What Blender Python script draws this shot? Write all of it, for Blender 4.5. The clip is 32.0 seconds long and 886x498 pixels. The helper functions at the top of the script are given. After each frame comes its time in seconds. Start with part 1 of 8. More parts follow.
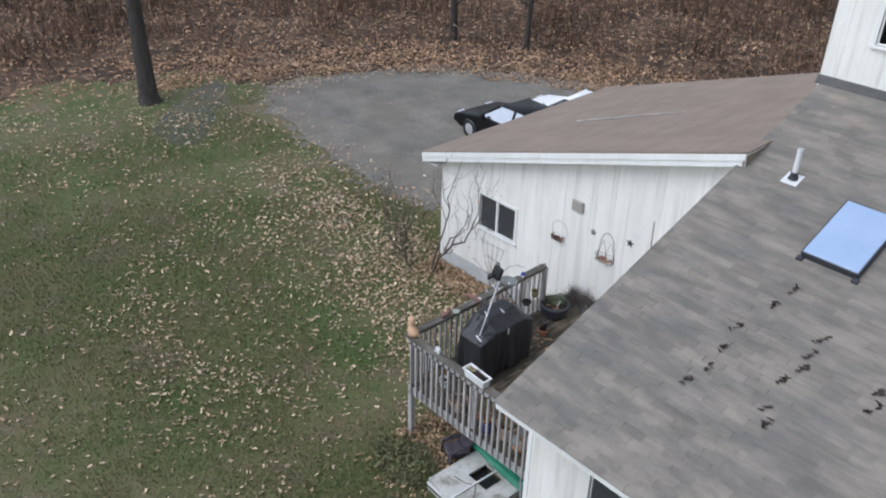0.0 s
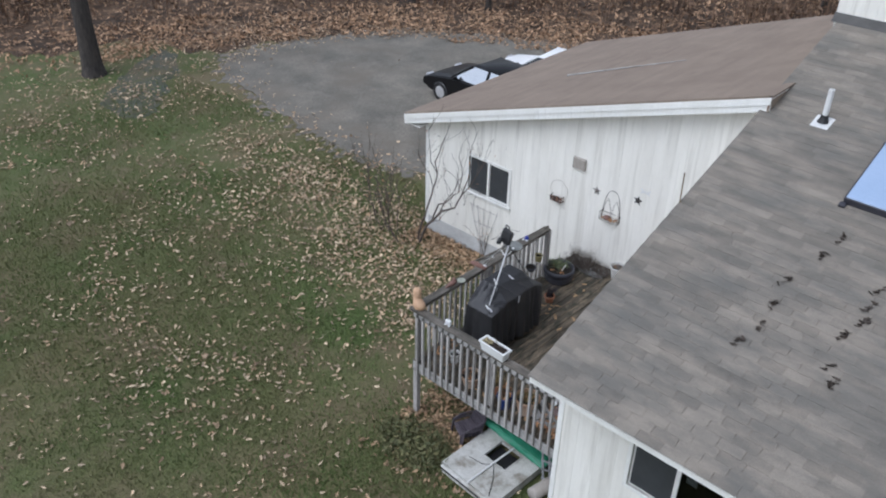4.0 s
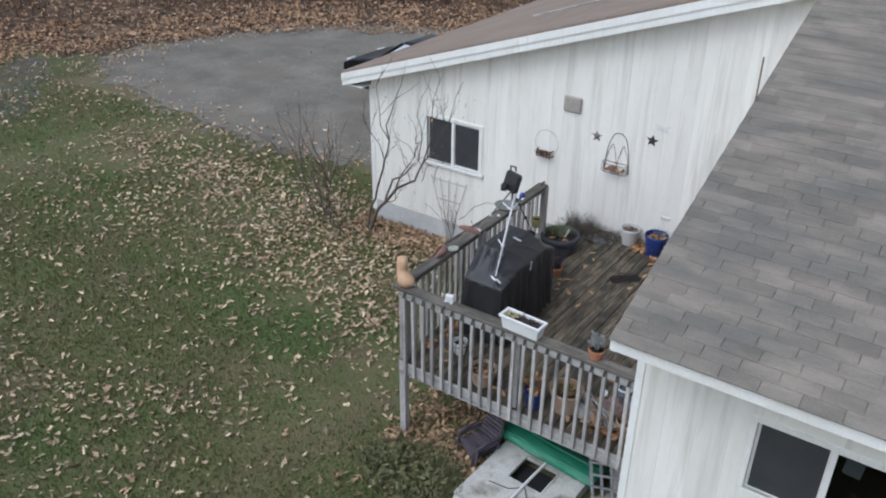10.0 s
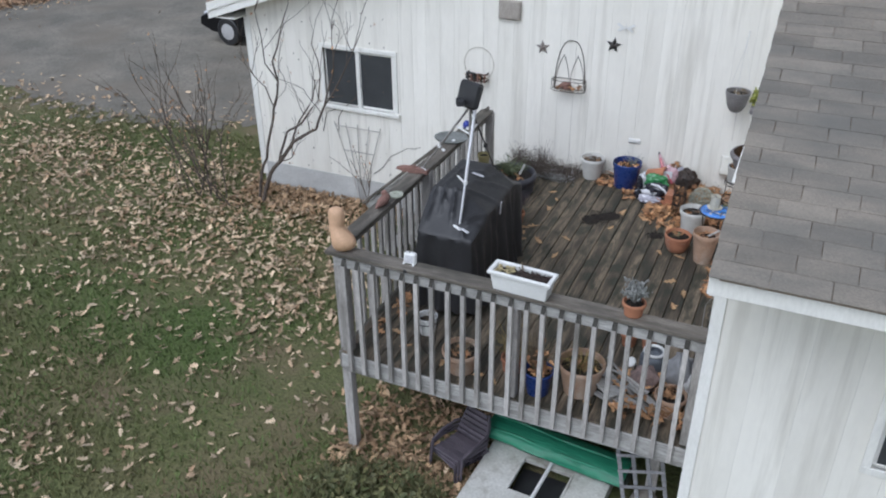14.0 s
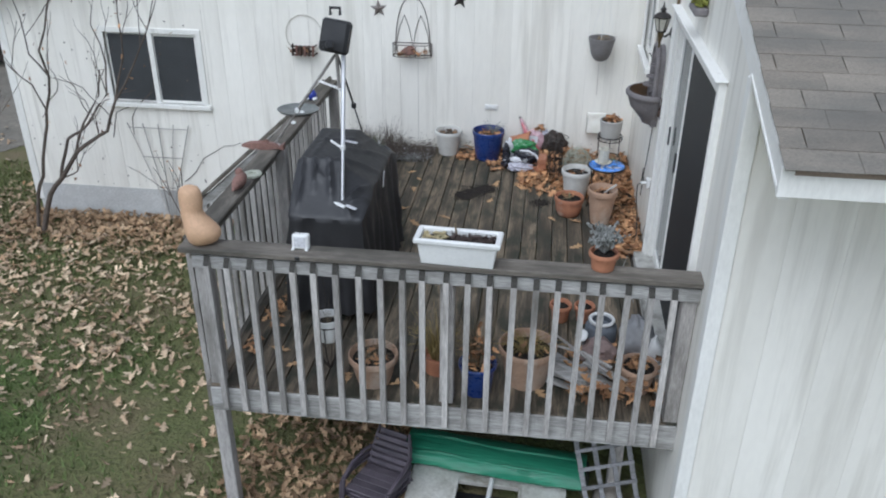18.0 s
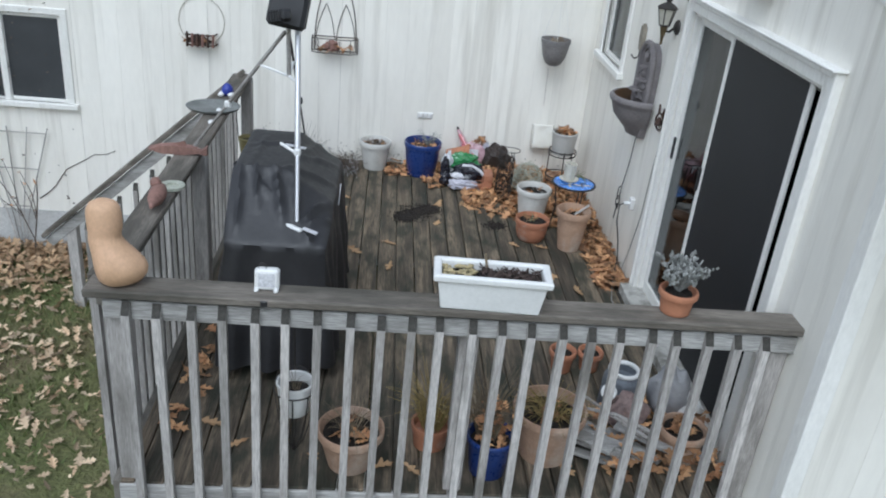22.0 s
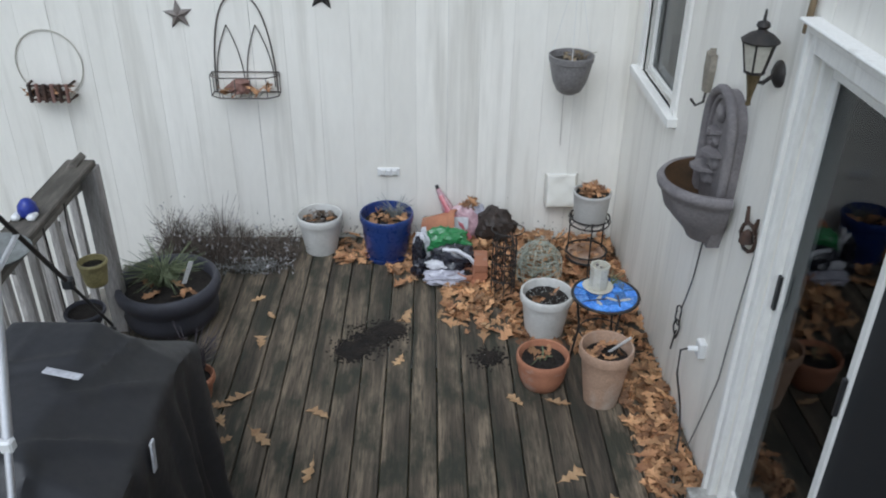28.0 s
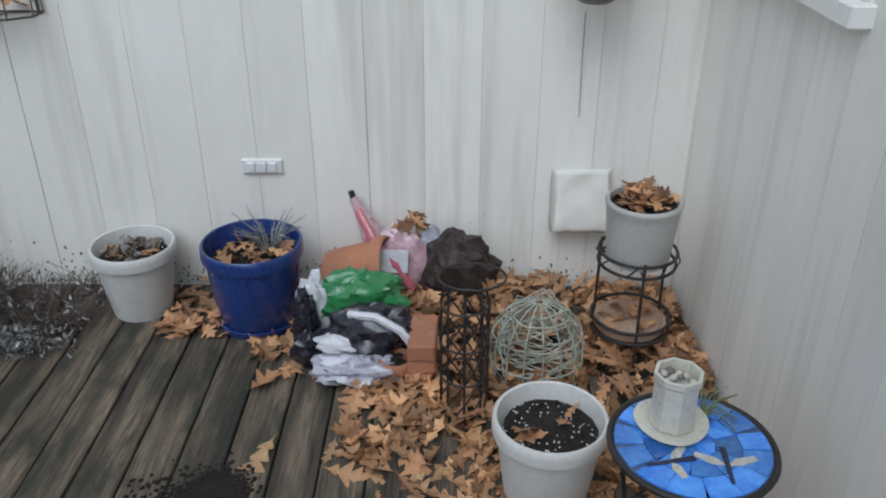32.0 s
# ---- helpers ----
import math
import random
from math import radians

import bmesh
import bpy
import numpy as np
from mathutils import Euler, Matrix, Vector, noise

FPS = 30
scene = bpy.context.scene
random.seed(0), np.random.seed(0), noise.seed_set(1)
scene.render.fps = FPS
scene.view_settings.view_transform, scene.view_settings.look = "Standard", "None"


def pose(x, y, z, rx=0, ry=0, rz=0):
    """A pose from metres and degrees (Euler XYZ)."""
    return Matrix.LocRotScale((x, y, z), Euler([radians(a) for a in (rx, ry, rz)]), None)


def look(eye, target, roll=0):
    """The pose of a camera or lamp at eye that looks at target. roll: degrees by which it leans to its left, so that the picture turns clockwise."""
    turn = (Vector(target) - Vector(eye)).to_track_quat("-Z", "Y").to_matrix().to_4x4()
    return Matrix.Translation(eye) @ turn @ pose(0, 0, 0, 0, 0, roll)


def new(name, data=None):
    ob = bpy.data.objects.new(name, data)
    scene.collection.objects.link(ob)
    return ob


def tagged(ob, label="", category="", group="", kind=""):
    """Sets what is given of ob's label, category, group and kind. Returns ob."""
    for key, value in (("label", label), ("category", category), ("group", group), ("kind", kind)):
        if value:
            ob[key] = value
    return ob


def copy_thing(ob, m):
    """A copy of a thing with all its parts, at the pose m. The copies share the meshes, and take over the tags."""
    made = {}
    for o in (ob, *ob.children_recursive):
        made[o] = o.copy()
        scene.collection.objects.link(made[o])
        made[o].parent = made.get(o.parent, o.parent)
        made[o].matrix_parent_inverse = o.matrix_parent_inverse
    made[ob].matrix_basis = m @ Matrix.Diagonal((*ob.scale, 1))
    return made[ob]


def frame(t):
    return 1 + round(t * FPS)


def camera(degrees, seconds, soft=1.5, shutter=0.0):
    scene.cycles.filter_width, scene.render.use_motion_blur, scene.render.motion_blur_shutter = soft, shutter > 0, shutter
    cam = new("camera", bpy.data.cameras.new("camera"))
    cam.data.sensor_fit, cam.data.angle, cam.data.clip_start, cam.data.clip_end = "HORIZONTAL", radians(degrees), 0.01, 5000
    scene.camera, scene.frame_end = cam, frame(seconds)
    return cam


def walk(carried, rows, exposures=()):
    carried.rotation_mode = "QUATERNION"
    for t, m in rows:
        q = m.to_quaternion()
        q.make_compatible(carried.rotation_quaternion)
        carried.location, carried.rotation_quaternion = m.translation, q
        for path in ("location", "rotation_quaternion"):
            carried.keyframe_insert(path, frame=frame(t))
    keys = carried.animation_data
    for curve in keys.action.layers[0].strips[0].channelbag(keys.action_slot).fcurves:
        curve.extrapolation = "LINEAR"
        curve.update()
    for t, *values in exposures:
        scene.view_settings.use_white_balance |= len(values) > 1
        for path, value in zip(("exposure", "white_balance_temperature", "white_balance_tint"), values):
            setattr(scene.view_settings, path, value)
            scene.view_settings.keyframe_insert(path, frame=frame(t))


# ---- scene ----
cam = camera(56.3, 32.0, 2.0)
PATH = [
    (0, (5.723, -12.194, 9.638), (4.468, -11.013, 8.623), 1.5),
    (0.5, (5.297, -11.933, 10.106), (4.165, -10.724, 8.986), 4.3),
    (1, (5.405, -11.761, 10.023), (4.207, -10.574, 8.947), -1.3),
    (1.5, (5.386, -11.688, 10.144), (4.202, -10.491, 9.064), -1.7),
    (2, (5.308, -11.644, 10.02), (4.214, -10.351, 8.955), 5.4),
    (2.5, (5.12, -11.87, 9.632), (4.055, -10.565, 8.554), 4.6),
    (3, (5.03, -11.851, 9.064), (3.909, -10.585, 7.995), 1.7),
    (3.5, (4.721, -12.174, 8.959), (3.576, -10.927, 7.893), 1.7),
    (5.5, (3.787, -12.315, 8.737), (2.683, -11.029, 7.675), -0.5),
    (6, (3.546, -12.122, 8.957), (2.446, -10.829, 7.9), -0.4),
    (6.5, (3.204, -11.593, 8.984), (2.166, -10.317, 7.846), 0.1),
    (7, (3.041, -11.278, 8.282), (2.042, -9.953, 7.166), 1.7),
    (7.5, (2.962, -11.093, 7.847), (1.948, -9.757, 6.757), 0.4),
    (8, (2.937, -10.904, 7.544), (1.973, -9.512, 6.479), 6.1),
    (8.5, (2.736, -10.911, 7.102), (1.745, -9.551, 6.021), 5.7),
    (9, (2.389, -11.076, 6.62), (1.323, -9.787, 5.524), -1.5),
    (9.5, (2.184, -11.145, 6.374), (1.152, -9.719, 5.425), -0.9),
    (10, (2.019, -11.201, 6.169), (1.03, -9.759, 5.198), 0.7),
    (10.5, (1.877, -11.228, 6.149), (0.904, -9.795, 5.149), -0.4),
    (11, (1.729, -11.083, 6.112), (0.753, -9.626, 5.149), -0.3),
    (11.5, (1.458, -10.747, 6.136), (0.47, -9.284, 5.195), 0.4),
    (12, (1.218, -10.371, 5.914), (0.31, -8.897, 4.912), 4.7),
    (12.5, (0.923, -10.189, 5.46), (-0.036, -8.763, 4.438), -0.2),
    (13, (0.592, -10.029, 5.241), (-0.363, -8.586, 4.238), -0.6),
    (13.5, (0.341, -9.807, 4.861), (-0.467, -8.268, 3.871), -0.4),
    (14, (0.221, -9.735, 4.557), (-0.494, -8.162, 3.55), -0.5),
    (14.5, (0.074, -9.667, 4.4), (-0.608, -8.064, 3.416), -0.5),
    (15, (-0.015, -9.601, 4.295), (-0.651, -7.978, 3.314), -0.7),
    (15.5, (-0.107, -9.536, 4.218), (-0.601, -7.868, 3.232), -0.6),
    (17.5, (-0.796, -9.057, 3.609), (-1.057, -7.318, 2.656), -0.4),
    (18, (-1.0, -8.935, 3.453), (-1.215, -7.183, 2.513), 0.5),
    (18.5, (-1.19, -8.803, 3.277), (-1.238, -7.041, 2.332), -0.0),
    (19, (-1.372, -8.691, 3.166), (-1.28, -6.936, 2.211), -0.3),
    (19.5, (-1.588, -8.576, 3.023), (-1.451, -6.81, 2.095), 4.2),
    (20, (-1.974, -8.442, 2.926), (-1.976, -6.653, 2.032), -2.2),
    (20.5, (-2.195, -8.261, 2.808), (-2.208, -6.45, 1.959), -8.2),
    (21, (-2.135, -8.119, 2.741), (-2.037, -6.33, 1.854), -0.2),
    (21.5, (-2.022, -7.953, 2.767), (-1.94, -6.155, 1.895), 0.2),
    (22, (-1.937, -7.789, 2.866), (-1.78, -5.996, 1.992), 5.7),
    (22.5, (-2.052, -7.628, 2.998), (-1.845, -5.849, 2.108), 2.7),
    (23, (-2.316, -7.454, 3.1), (-2.225, -5.678, 2.186), -6.8),
    (23.5, (-2.335, -7.23, 3.12), (-2.202, -5.462, 2.195), -1.8),
    (24, (-2.183, -7.02, 3.076), (-2.024, -5.255, 2.147), 1.0),
    (24.5, (-2.092, -6.797, 2.997), (-1.96, -5.028, 2.073), 0.2),
    (25, (-2.001, -6.578, 2.942), (-1.914, -4.807, 2.017), -2.6),
    (25.5, (-1.79, -6.336, 2.934), (-1.662, -4.571, 2.002), 2.0),
    (27.5, (-1.524, -5.367, 2.999), (-1.589, -3.623, 2.021), -7.2),
    (28, (-1.291, -5.106, 2.85), (-1.256, -3.375, 1.848), 0.7),
    (28.5, (-1.108, -4.853, 2.671), (-1.089, -3.112, 1.687), -0.3),
    (29, (-0.985, -4.624, 2.48), (-0.965, -2.882, 1.499), 0.3),
    (29.5, (-0.913, -4.409, 2.364), (-0.928, -2.677, 1.364), 0.3),
    (30, (-0.901, -4.128, 2.261), (-0.912, -2.387, 1.277), 0.5),
    (30.5, (-0.857, -3.757, 2.191), (-0.858, -2.029, 1.184), 1.9),
    (31, (-0.876, -3.432, 2.124), (-0.963, -1.706, 1.117), -3.7),
    (31.5, (-0.875, -3.129, 2.018), (-0.888, -1.413, 0.99), 0.1),
    (32, (-0.878, -2.822, 1.666), (-0.892, -1.059, 0.722), 0.0),
]
walk(cam, [(t, look(eye, target, roll)) for t, eye, target, roll in PATH],
     [(0, 0.26, 5900, 11), (3, 0.12, 5900, 11), (6, 0.25, 5900, 11), (11, 0.14, 5900, 10), (15, 0.18, 5900, 10), (18, 0.18, 5870, 8), (21, 0.25, 5850, 6), (25, 0.20, 5860, 6), (28, 0.04, 5880, 7), (30, 0.10, 5880, 7), (31, 0.04, 5880, 7), (32, -0.09, 5880, 7)])

# ---- sky and sun: an overcast late-autumn day ----
world = bpy.data.worlds.new("overcast")
scene.world = world
world.use_nodes = True
wn, wl = world.node_tree.nodes, world.node_tree.links
sky = wn.new("ShaderNodeTexSky")
sky.sky_type = "NISHITA"
sky.sun_disc = False
sky.sun_elevation, sky.sun_rotation = radians(48), radians(200)
sky.air_density, sky.dust_density, sky.ozone_density = 1.0, 1.0, 1.0
hsv = wn.new("ShaderNodeHueSaturation")
hsv.inputs["Saturation"].default_value = 0.32
wl.new(sky.outputs[0], hsv.inputs["Color"])
wl.new(hsv.outputs[0], wn["Background"].inputs["Color"])
wn["Background"].inputs["Strength"].default_value = 0.15
sun = new("sun", bpy.data.lights.new("sun", "SUN"))
sun.data.energy, sun.data.angle, sun.data.color = 1.4, radians(40), (0.97, 0.985, 1.0)
sun.matrix_world = look((-3, -9, 14), (0, 0, 0))


# ---- geometry helpers ----
class Geo:
    """Gathers vertices and faces of one mesh."""

    def __init__(self):
        self.v, self.f = [], []

    def add(self, verts, faces):
        n = len(self.v)
        self.v.extend(tuple(p) for p in verts)
        self.f.extend(tuple(i + n for i in face) for face in faces)
        return self

    def box(self, c, s, rot=None, bev=0.0):
        """A box with its edges chamfered by bev; rot: degrees about x, y, z, or a matrix."""
        hx, hy, hz = s[0] / 2, s[1] / 2, s[2] / 2
        m = rot.to_3x3() if isinstance(rot, Matrix) else Euler([radians(a) for a in (rot or (0, 0, 0))]).to_matrix()
        c = Vector(c)
        sg = (-1, 1)
        if bev <= 0:
            loc = [(x * hx, y * hy, z * hz) for x in sg for y in sg for z in sg]
            fc = [(0, 1, 3, 2), (4, 6, 7, 5), (0, 4, 5, 1), (2, 3, 7, 6), (0, 2, 6, 4), (1, 5, 7, 3)]
            return self.add([c + m @ Vector(p) for p in loc], fc)
        b = min(bev, hx * 0.9, hy * 0.9, hz * 0.9)
        loc, idx = [], {}
        for x in sg:
            for y in sg:
                for z in sg:
                    for k, p in enumerate(((x * hx, y * (hy - b), z * (hz - b)), (x * (hx - b), y * hy, z * (hz - b)), (x * (hx - b), y * (hy - b), z * hz))):
                        idx[x, y, z, k] = len(loc)
                        loc.append(p)
        fc = []
        for a in sg:
            fc.append([idx[a, y, z, 0] for y, z in ((-1, -1), (1, -1), (1, 1), (-1, 1))])
            fc.append([idx[x, a, z, 1] for x, z in ((-1, -1), (1, -1), (1, 1), (-1, 1))])
            fc.append([idx[x, y, a, 2] for x, y in ((-1, -1), (1, -1), (1, 1), (-1, 1))])
            for d in sg:
                fc.append([idx[a, d, -1, 0], idx[a, d, 1, 0], idx[a, d, 1, 1], idx[a, d, -1, 1]])
                fc.append([idx[a, -1, d, 0], idx[a, 1, d, 0], idx[a, 1, d, 2], idx[a, -1, d, 2]])
                fc.append([idx[-1, a, d, 1], idx[1, a, d, 1], idx[1, a, d, 2], idx[-1, a, d, 2]])
                for e in sg:
                    fc.append([idx[a, d, e, 0], idx[a, d, e, 1], idx[a, d, e, 2]])
        out = []
        for q in fc:
            p = [Vector(loc[i]) for i in q]
            nrm = (p[1] - p[0]).cross(p[2] - p[0])
            out.append(q if nrm.dot(sum(p, Vector()) / len(p)) > 0 else q[::-1])
        return self.add([c + m @ Vector(p) for p in loc], out)

    def lathe(self, profile, c=(0, 0, 0), segs=28, tilt=None, wob=0.0):
        """A turned form from (radius, height) pairs, bottom to top and back down inside."""
        m = tilt or Matrix.Identity(4)
        verts, faces = [], []
        for r, z in profile:
            for k in range(segs):
                a = 2 * math.pi * k / segs
                q = r * (1 + wob * math.sin(3 * a + 9 * z))
                verts.append(m @ Vector((q * math.cos(a), q * math.sin(a), z)) + Vector(c))
        for j in range(len(profile) - 1):
            for k in range(segs):
                a, b = j * segs + k, j * segs + (k + 1) % segs
                faces.append((a, b, b + segs, a + segs))
        faces.append(tuple(range(segs))[::-1])
        faces.append(tuple(range((len(profile) - 1) * segs, len(profile) * segs)))
        return self.add(verts, faces)

    def tube(self, pts, r, segs=6, end=None):
        """A round bar along points, tapering from r to end."""
        pts = [Vector(p) for p in pts]
        rings, n = [], len(pts)
        ref = Vector((0.13, 0.31, 0.94))
        for i, p in enumerate(pts):
            d = (pts[min(i + 1, n - 1)] - pts[max(i - 1, 0)]).normalized()
            if abs(d.dot(ref)) > 0.95:
                ref = Vector((0.9, 0.2, 0.1))
            u = d.cross(ref).normalized()
            w = d.cross(u)
            q = r if end is None else r + (end - r) * i / max(1, n - 1)
            rings.append([p + q * (math.cos(2 * math.pi * k / segs) * u + math.sin(2 * math.pi * k / segs) * w) for k in range(segs)])
        faces = [(i * segs + k, i * segs + (k + 1) % segs, (i + 1) * segs + (k + 1) % segs, (i + 1) * segs + k) for i in range(n - 1) for k in range(segs)]
        faces += [tuple(range(segs))[::-1], tuple(range((n - 1) * segs, n * segs))]
        return self.add([p for ring in rings for p in ring], faces)

    def prism(self, outline, axis, lo, hi):
        """A flat outline of two coordinates, drawn out along the axis from lo to hi."""
        def at(p, h):
            return {"x": (h, p[0], p[1]), "y": (p[0], h, p[1]), "z": (p[0], p[1], h)}[axis]
        n = len(outline)
        verts = [at(p, lo) for p in outline] + [at(p, hi) for p in outline]
        faces = [tuple(range(n))[::-1], tuple(range(n, 2 * n))] + [(i, (i + 1) % n, n + (i + 1) % n, n + i) for i in range(n)]
        return self.add(verts, faces)

    def mesh(self, name, material, smooth=None, fix=True):
        me = bpy.data.meshes.new(name)
        me.from_pydata(self.v, [], self.f)
        if fix:
            bm = bmesh.new()
            bm.from_mesh(me)
            bmesh.ops.recalc_face_normals(bm, faces=bm.faces)
            bm.to_mesh(me)
            bm.free()
        if smooth:
            me.polygons.foreach_set("use_smooth", [True] * len(me.polygons))
            me.set_sharp_from_angle(angle=radians(smooth))
        me.materials.append(material)
        return me


def part(name, geo, material, parent=None, label="", smooth=None, fix=True):
    """One mesh object under a thing or a part."""
    me = geo if isinstance(geo, bpy.types.Mesh) else geo.mesh(name, material, smooth, fix)
    ob = new(name, me)
    ob.parent = parent
    if label:
        ob["label"] = label
    return ob


def thing(name, at, label, category, group="", turn=0.0):
    """An Empty at the base of a thing, which parents its parts."""
    ob = new(name)
    ob.empty_display_size = 0.05
    ob.matrix_basis = pose(*at, 0, 0, turn)
    return tagged(ob, label, category, group)


def curve_pts(fn, n):
    return [fn(i / (n - 1)) for i in range(n)]


# ---- materials ----
def surf(name, c1, c2, scale=3.0, rough=0.7, bump=0.2, fine=70.0, stretch=(1, 1, 1), metal=0.0, vary=0.0, island=False,
         stain=None, depth=0.01, contrast=(0.35, 0.65), mottle=0.35, coat=0.0, ior=1.5, world=False):
    """A surface with a broad and a fine variation. stain: (colour, scale, from, to, stretch)."""
    mat = bpy.data.materials.new(name)
    mat.use_nodes = True
    nt = mat.node_tree
    n, l = nt.nodes, nt.links
    bsdf = n["Principled BSDF"]
    tc = n.new("ShaderNodeTexCoord")
    info = n.new("ShaderNodeObjectInfo")
    off = n.new("ShaderNodeVectorMath")
    off.operation = "MULTIPLY_ADD"
    off.inputs[1].default_value = (17.0, 13.0, 11.0) if vary and not world else (0, 0, 0)
    l.new(info.outputs["Random"], off.inputs[0])
    l.new(n.new("ShaderNodeNewGeometry").outputs["Position"] if world else tc.outputs["Object"], off.inputs[2])
    mp = n.new("ShaderNodeMapping")
    mp.inputs["Scale"].default_value = stretch
    l.new(off.outputs[0], mp.inputs["Vector"])

    def noise_tex(s, vec, detail=5.0):
        t = n.new("ShaderNodeTexNoise")
        t.inputs["Scale"].default_value = s
        t.inputs["Detail"].default_value = detail
        t.inputs["Roughness"].default_value = 0.6
        l.new(vec, t.inputs["Vector"])
        return t.outputs["Fac"]

    def ramp(fac, lo, hi, a, b):
        r = n.new("ShaderNodeMapRange")
        r.inputs["From Min"].default_value, r.inputs["From Max"].default_value = lo, hi
        r.inputs["To Min"].default_value, r.inputs["To Max"].default_value = a, b
        l.new(fac, r.inputs["Value"])
        return r.outputs["Result"]

    def mix(fac, a, b, how="MIX"):
        m = n.new("ShaderNodeMix")
        m.data_type, m.blend_type = "RGBA", how
        for sock, val in ((m.inputs[0], fac), (m.inputs[6], a), (m.inputs[7], b)):
            if isinstance(val, (int, float)):
                sock.default_value = val
            elif isinstance(val, tuple):
                sock.default_value = (*val, 1)
            else:
                l.new(val, sock)
        return m.outputs[2]

    tone = ramp(noise_tex(scale, mp.outputs[0]), contrast[0], contrast[1], 0, 1)
    if island and vary > 0.3:
        # every piece takes a tone of its own between the two colours
        own = n.new("ShaderNodeMath")
        own.operation = "MULTIPLY"
        own.inputs[1].default_value = 37.0
        l.new(n.new("ShaderNodeNewGeometry").outputs["Random Per Island"], own.inputs[0])
        part_of = n.new("ShaderNodeMath")
        part_of.operation = "FRACT"
        l.new(own.outputs[0], part_of.inputs[0])
        half = n.new("ShaderNodeMix")
        half.inputs[0].default_value = 0.65
        l.new(tone, half.inputs[2])
        l.new(part_of.outputs[0], half.inputs[3])
        tone = half.outputs[0]
    col = mix(tone, tuple(c1), tuple(c2))
    fine_fac = noise_tex(fine, mp.outputs[0], 3.0)
    val = ramp(fine_fac, 0.25, 0.75, 1 - mottle, 1 + mottle * 0.6)
    if vary:
        src = info.outputs["Random"]
        if island:
            g = n.new("ShaderNodeNewGeometry")
            src = g.outputs["Random Per Island"]
        k = n.new("ShaderNodeMath")
        k.operation = "MULTIPLY"
        l.new(ramp(src, 0, 1, 1 - vary, 1 + vary), k.inputs[0])
        l.new(val, k.inputs[1])
        val = k.outputs[0]
    hs = n.new("ShaderNodeHueSaturation")
    l.new(val, hs.inputs["Value"])
    l.new(col, hs.inputs["Color"])
    col = hs.outputs[0]
    if stain:
        sc, ss, lo, hi, st = stain[:5]
        m2 = n.new("ShaderNodeMapping")
        m2.inputs["Scale"].default_value = st
        l.new(off.outputs[0], m2.inputs["Vector"])
        col = mix(ramp(noise_tex(ss, m2.outputs[0], stain[5] if len(stain) > 5 else 6.0), lo, hi, 0, 0.85), col, tuple(sc))
    l.new(col, bsdf.inputs["Base Color"])
    bsdf.inputs["Metallic"].default_value = metal
    bsdf.inputs["Coat Weight"].default_value = coat
    bsdf.inputs["IOR"].default_value = ior
    l.new(ramp(fine_fac, 0.2, 0.8, max(0.02, rough - 0.1), min(1, rough + 0.12)), bsdf.inputs["Roughness"])
    if bump:
        b = n.new("ShaderNodeBump")
        b.inputs["Strength"].default_value = bump
        b.inputs["Distance"].default_value = depth
        l.new(fine_fac, b.inputs["Height"])
        l.new(b.outputs[0], bsdf.inputs["Normal"])
    return mat


def glass(name, tint=(0.9, 0.95, 0.95)):
    mat = bpy.data.materials.new(name)
    mat.use_nodes = True
    b = mat.node_tree.nodes["Principled BSDF"]
    b.inputs["Base Color"].default_value = (*tint, 1)
    b.inputs["Roughness"].default_value = 0.02
    b.inputs["Transmission Weight"].default_value = 1.0
    b.inputs["IOR"].default_value = 1.35
    return mat


M_SIDING = surf("painted_siding", (0.885, 0.86, 0.80), (0.80, 0.775, 0.715), 1.6, 0.6, 0.04, 30, (1, 1, 0.3), vary=0.018,
                stain=((0.50, 0.475, 0.415), 3.4, 0.52, 0.88, (2.6, 2.6, 0.15), 4.0), mottle=0.03)
M_SEAM = surf("dirty_seam", (0.72, 0.71, 0.67), (0.48, 0.47, 0.43), 1.3, 0.8, 0.1, 40, (3, 3, 0.4))
M_TRIM = surf("white_trim", (0.87, 0.86, 0.83), (0.79, 0.78, 0.74), 2, 0.5, 0.06, 60, (1, 1, 0.3), mottle=0.08,
              stain=((0.45, 0.43, 0.38), 4.0, 0.62, 0.85, (2, 2, 0.5)))
M_CONC = surf("foundation_concrete", (0.58, 0.58, 0.57), (0.46, 0.46, 0.45), 2.5, 0.85, 0.4, 60, mottle=0.25)
M_SHINGLE = surf("weathered_shingle", (0.302, 0.264, 0.220), (0.188, 0.172, 0.150), 2.3, 0.92, 0.6, 130, (0.55, 1.9, 1), vary=0.13, world=True,
                 stain=((0.150, 0.145, 0.132), 1.3, 0.50, 0.72, (0.55, 1.7, 1)), mottle=0.34)
M_SHINGLE_J = surf("weathered_shingle_field", (0.302, 0.264, 0.220), (0.188, 0.172, 0.150), 2.3, 0.92, 0.6, 130, (0.55, 1.9, 1), vary=0.13, island=True, world=True,
                   stain=((0.150, 0.145, 0.132), 1.3, 0.50, 0.72, (0.55, 1.7, 1)), mottle=0.34)
M_ROOF2 = surf("brown_roofing", (0.30, 0.235, 0.185), (0.25, 0.195, 0.155), 1.2, 0.9, 0.4, 90, vary=0.06, island=True, mottle=0.2)
M_DECK = surf("weathered_deck_board", (0.205, 0.160, 0.112), (0.062, 0.050, 0.036), 6.0, 0.75, 1.0, 48, (2.0, 0.14, 2.0), vary=0.22,
              stain=((0.024, 0.027, 0.018), 7.5, 0.46, 0.62, (1, 0.40, 1)), mottle=0.92, depth=0.008, contrast=(0.40, 0.60))
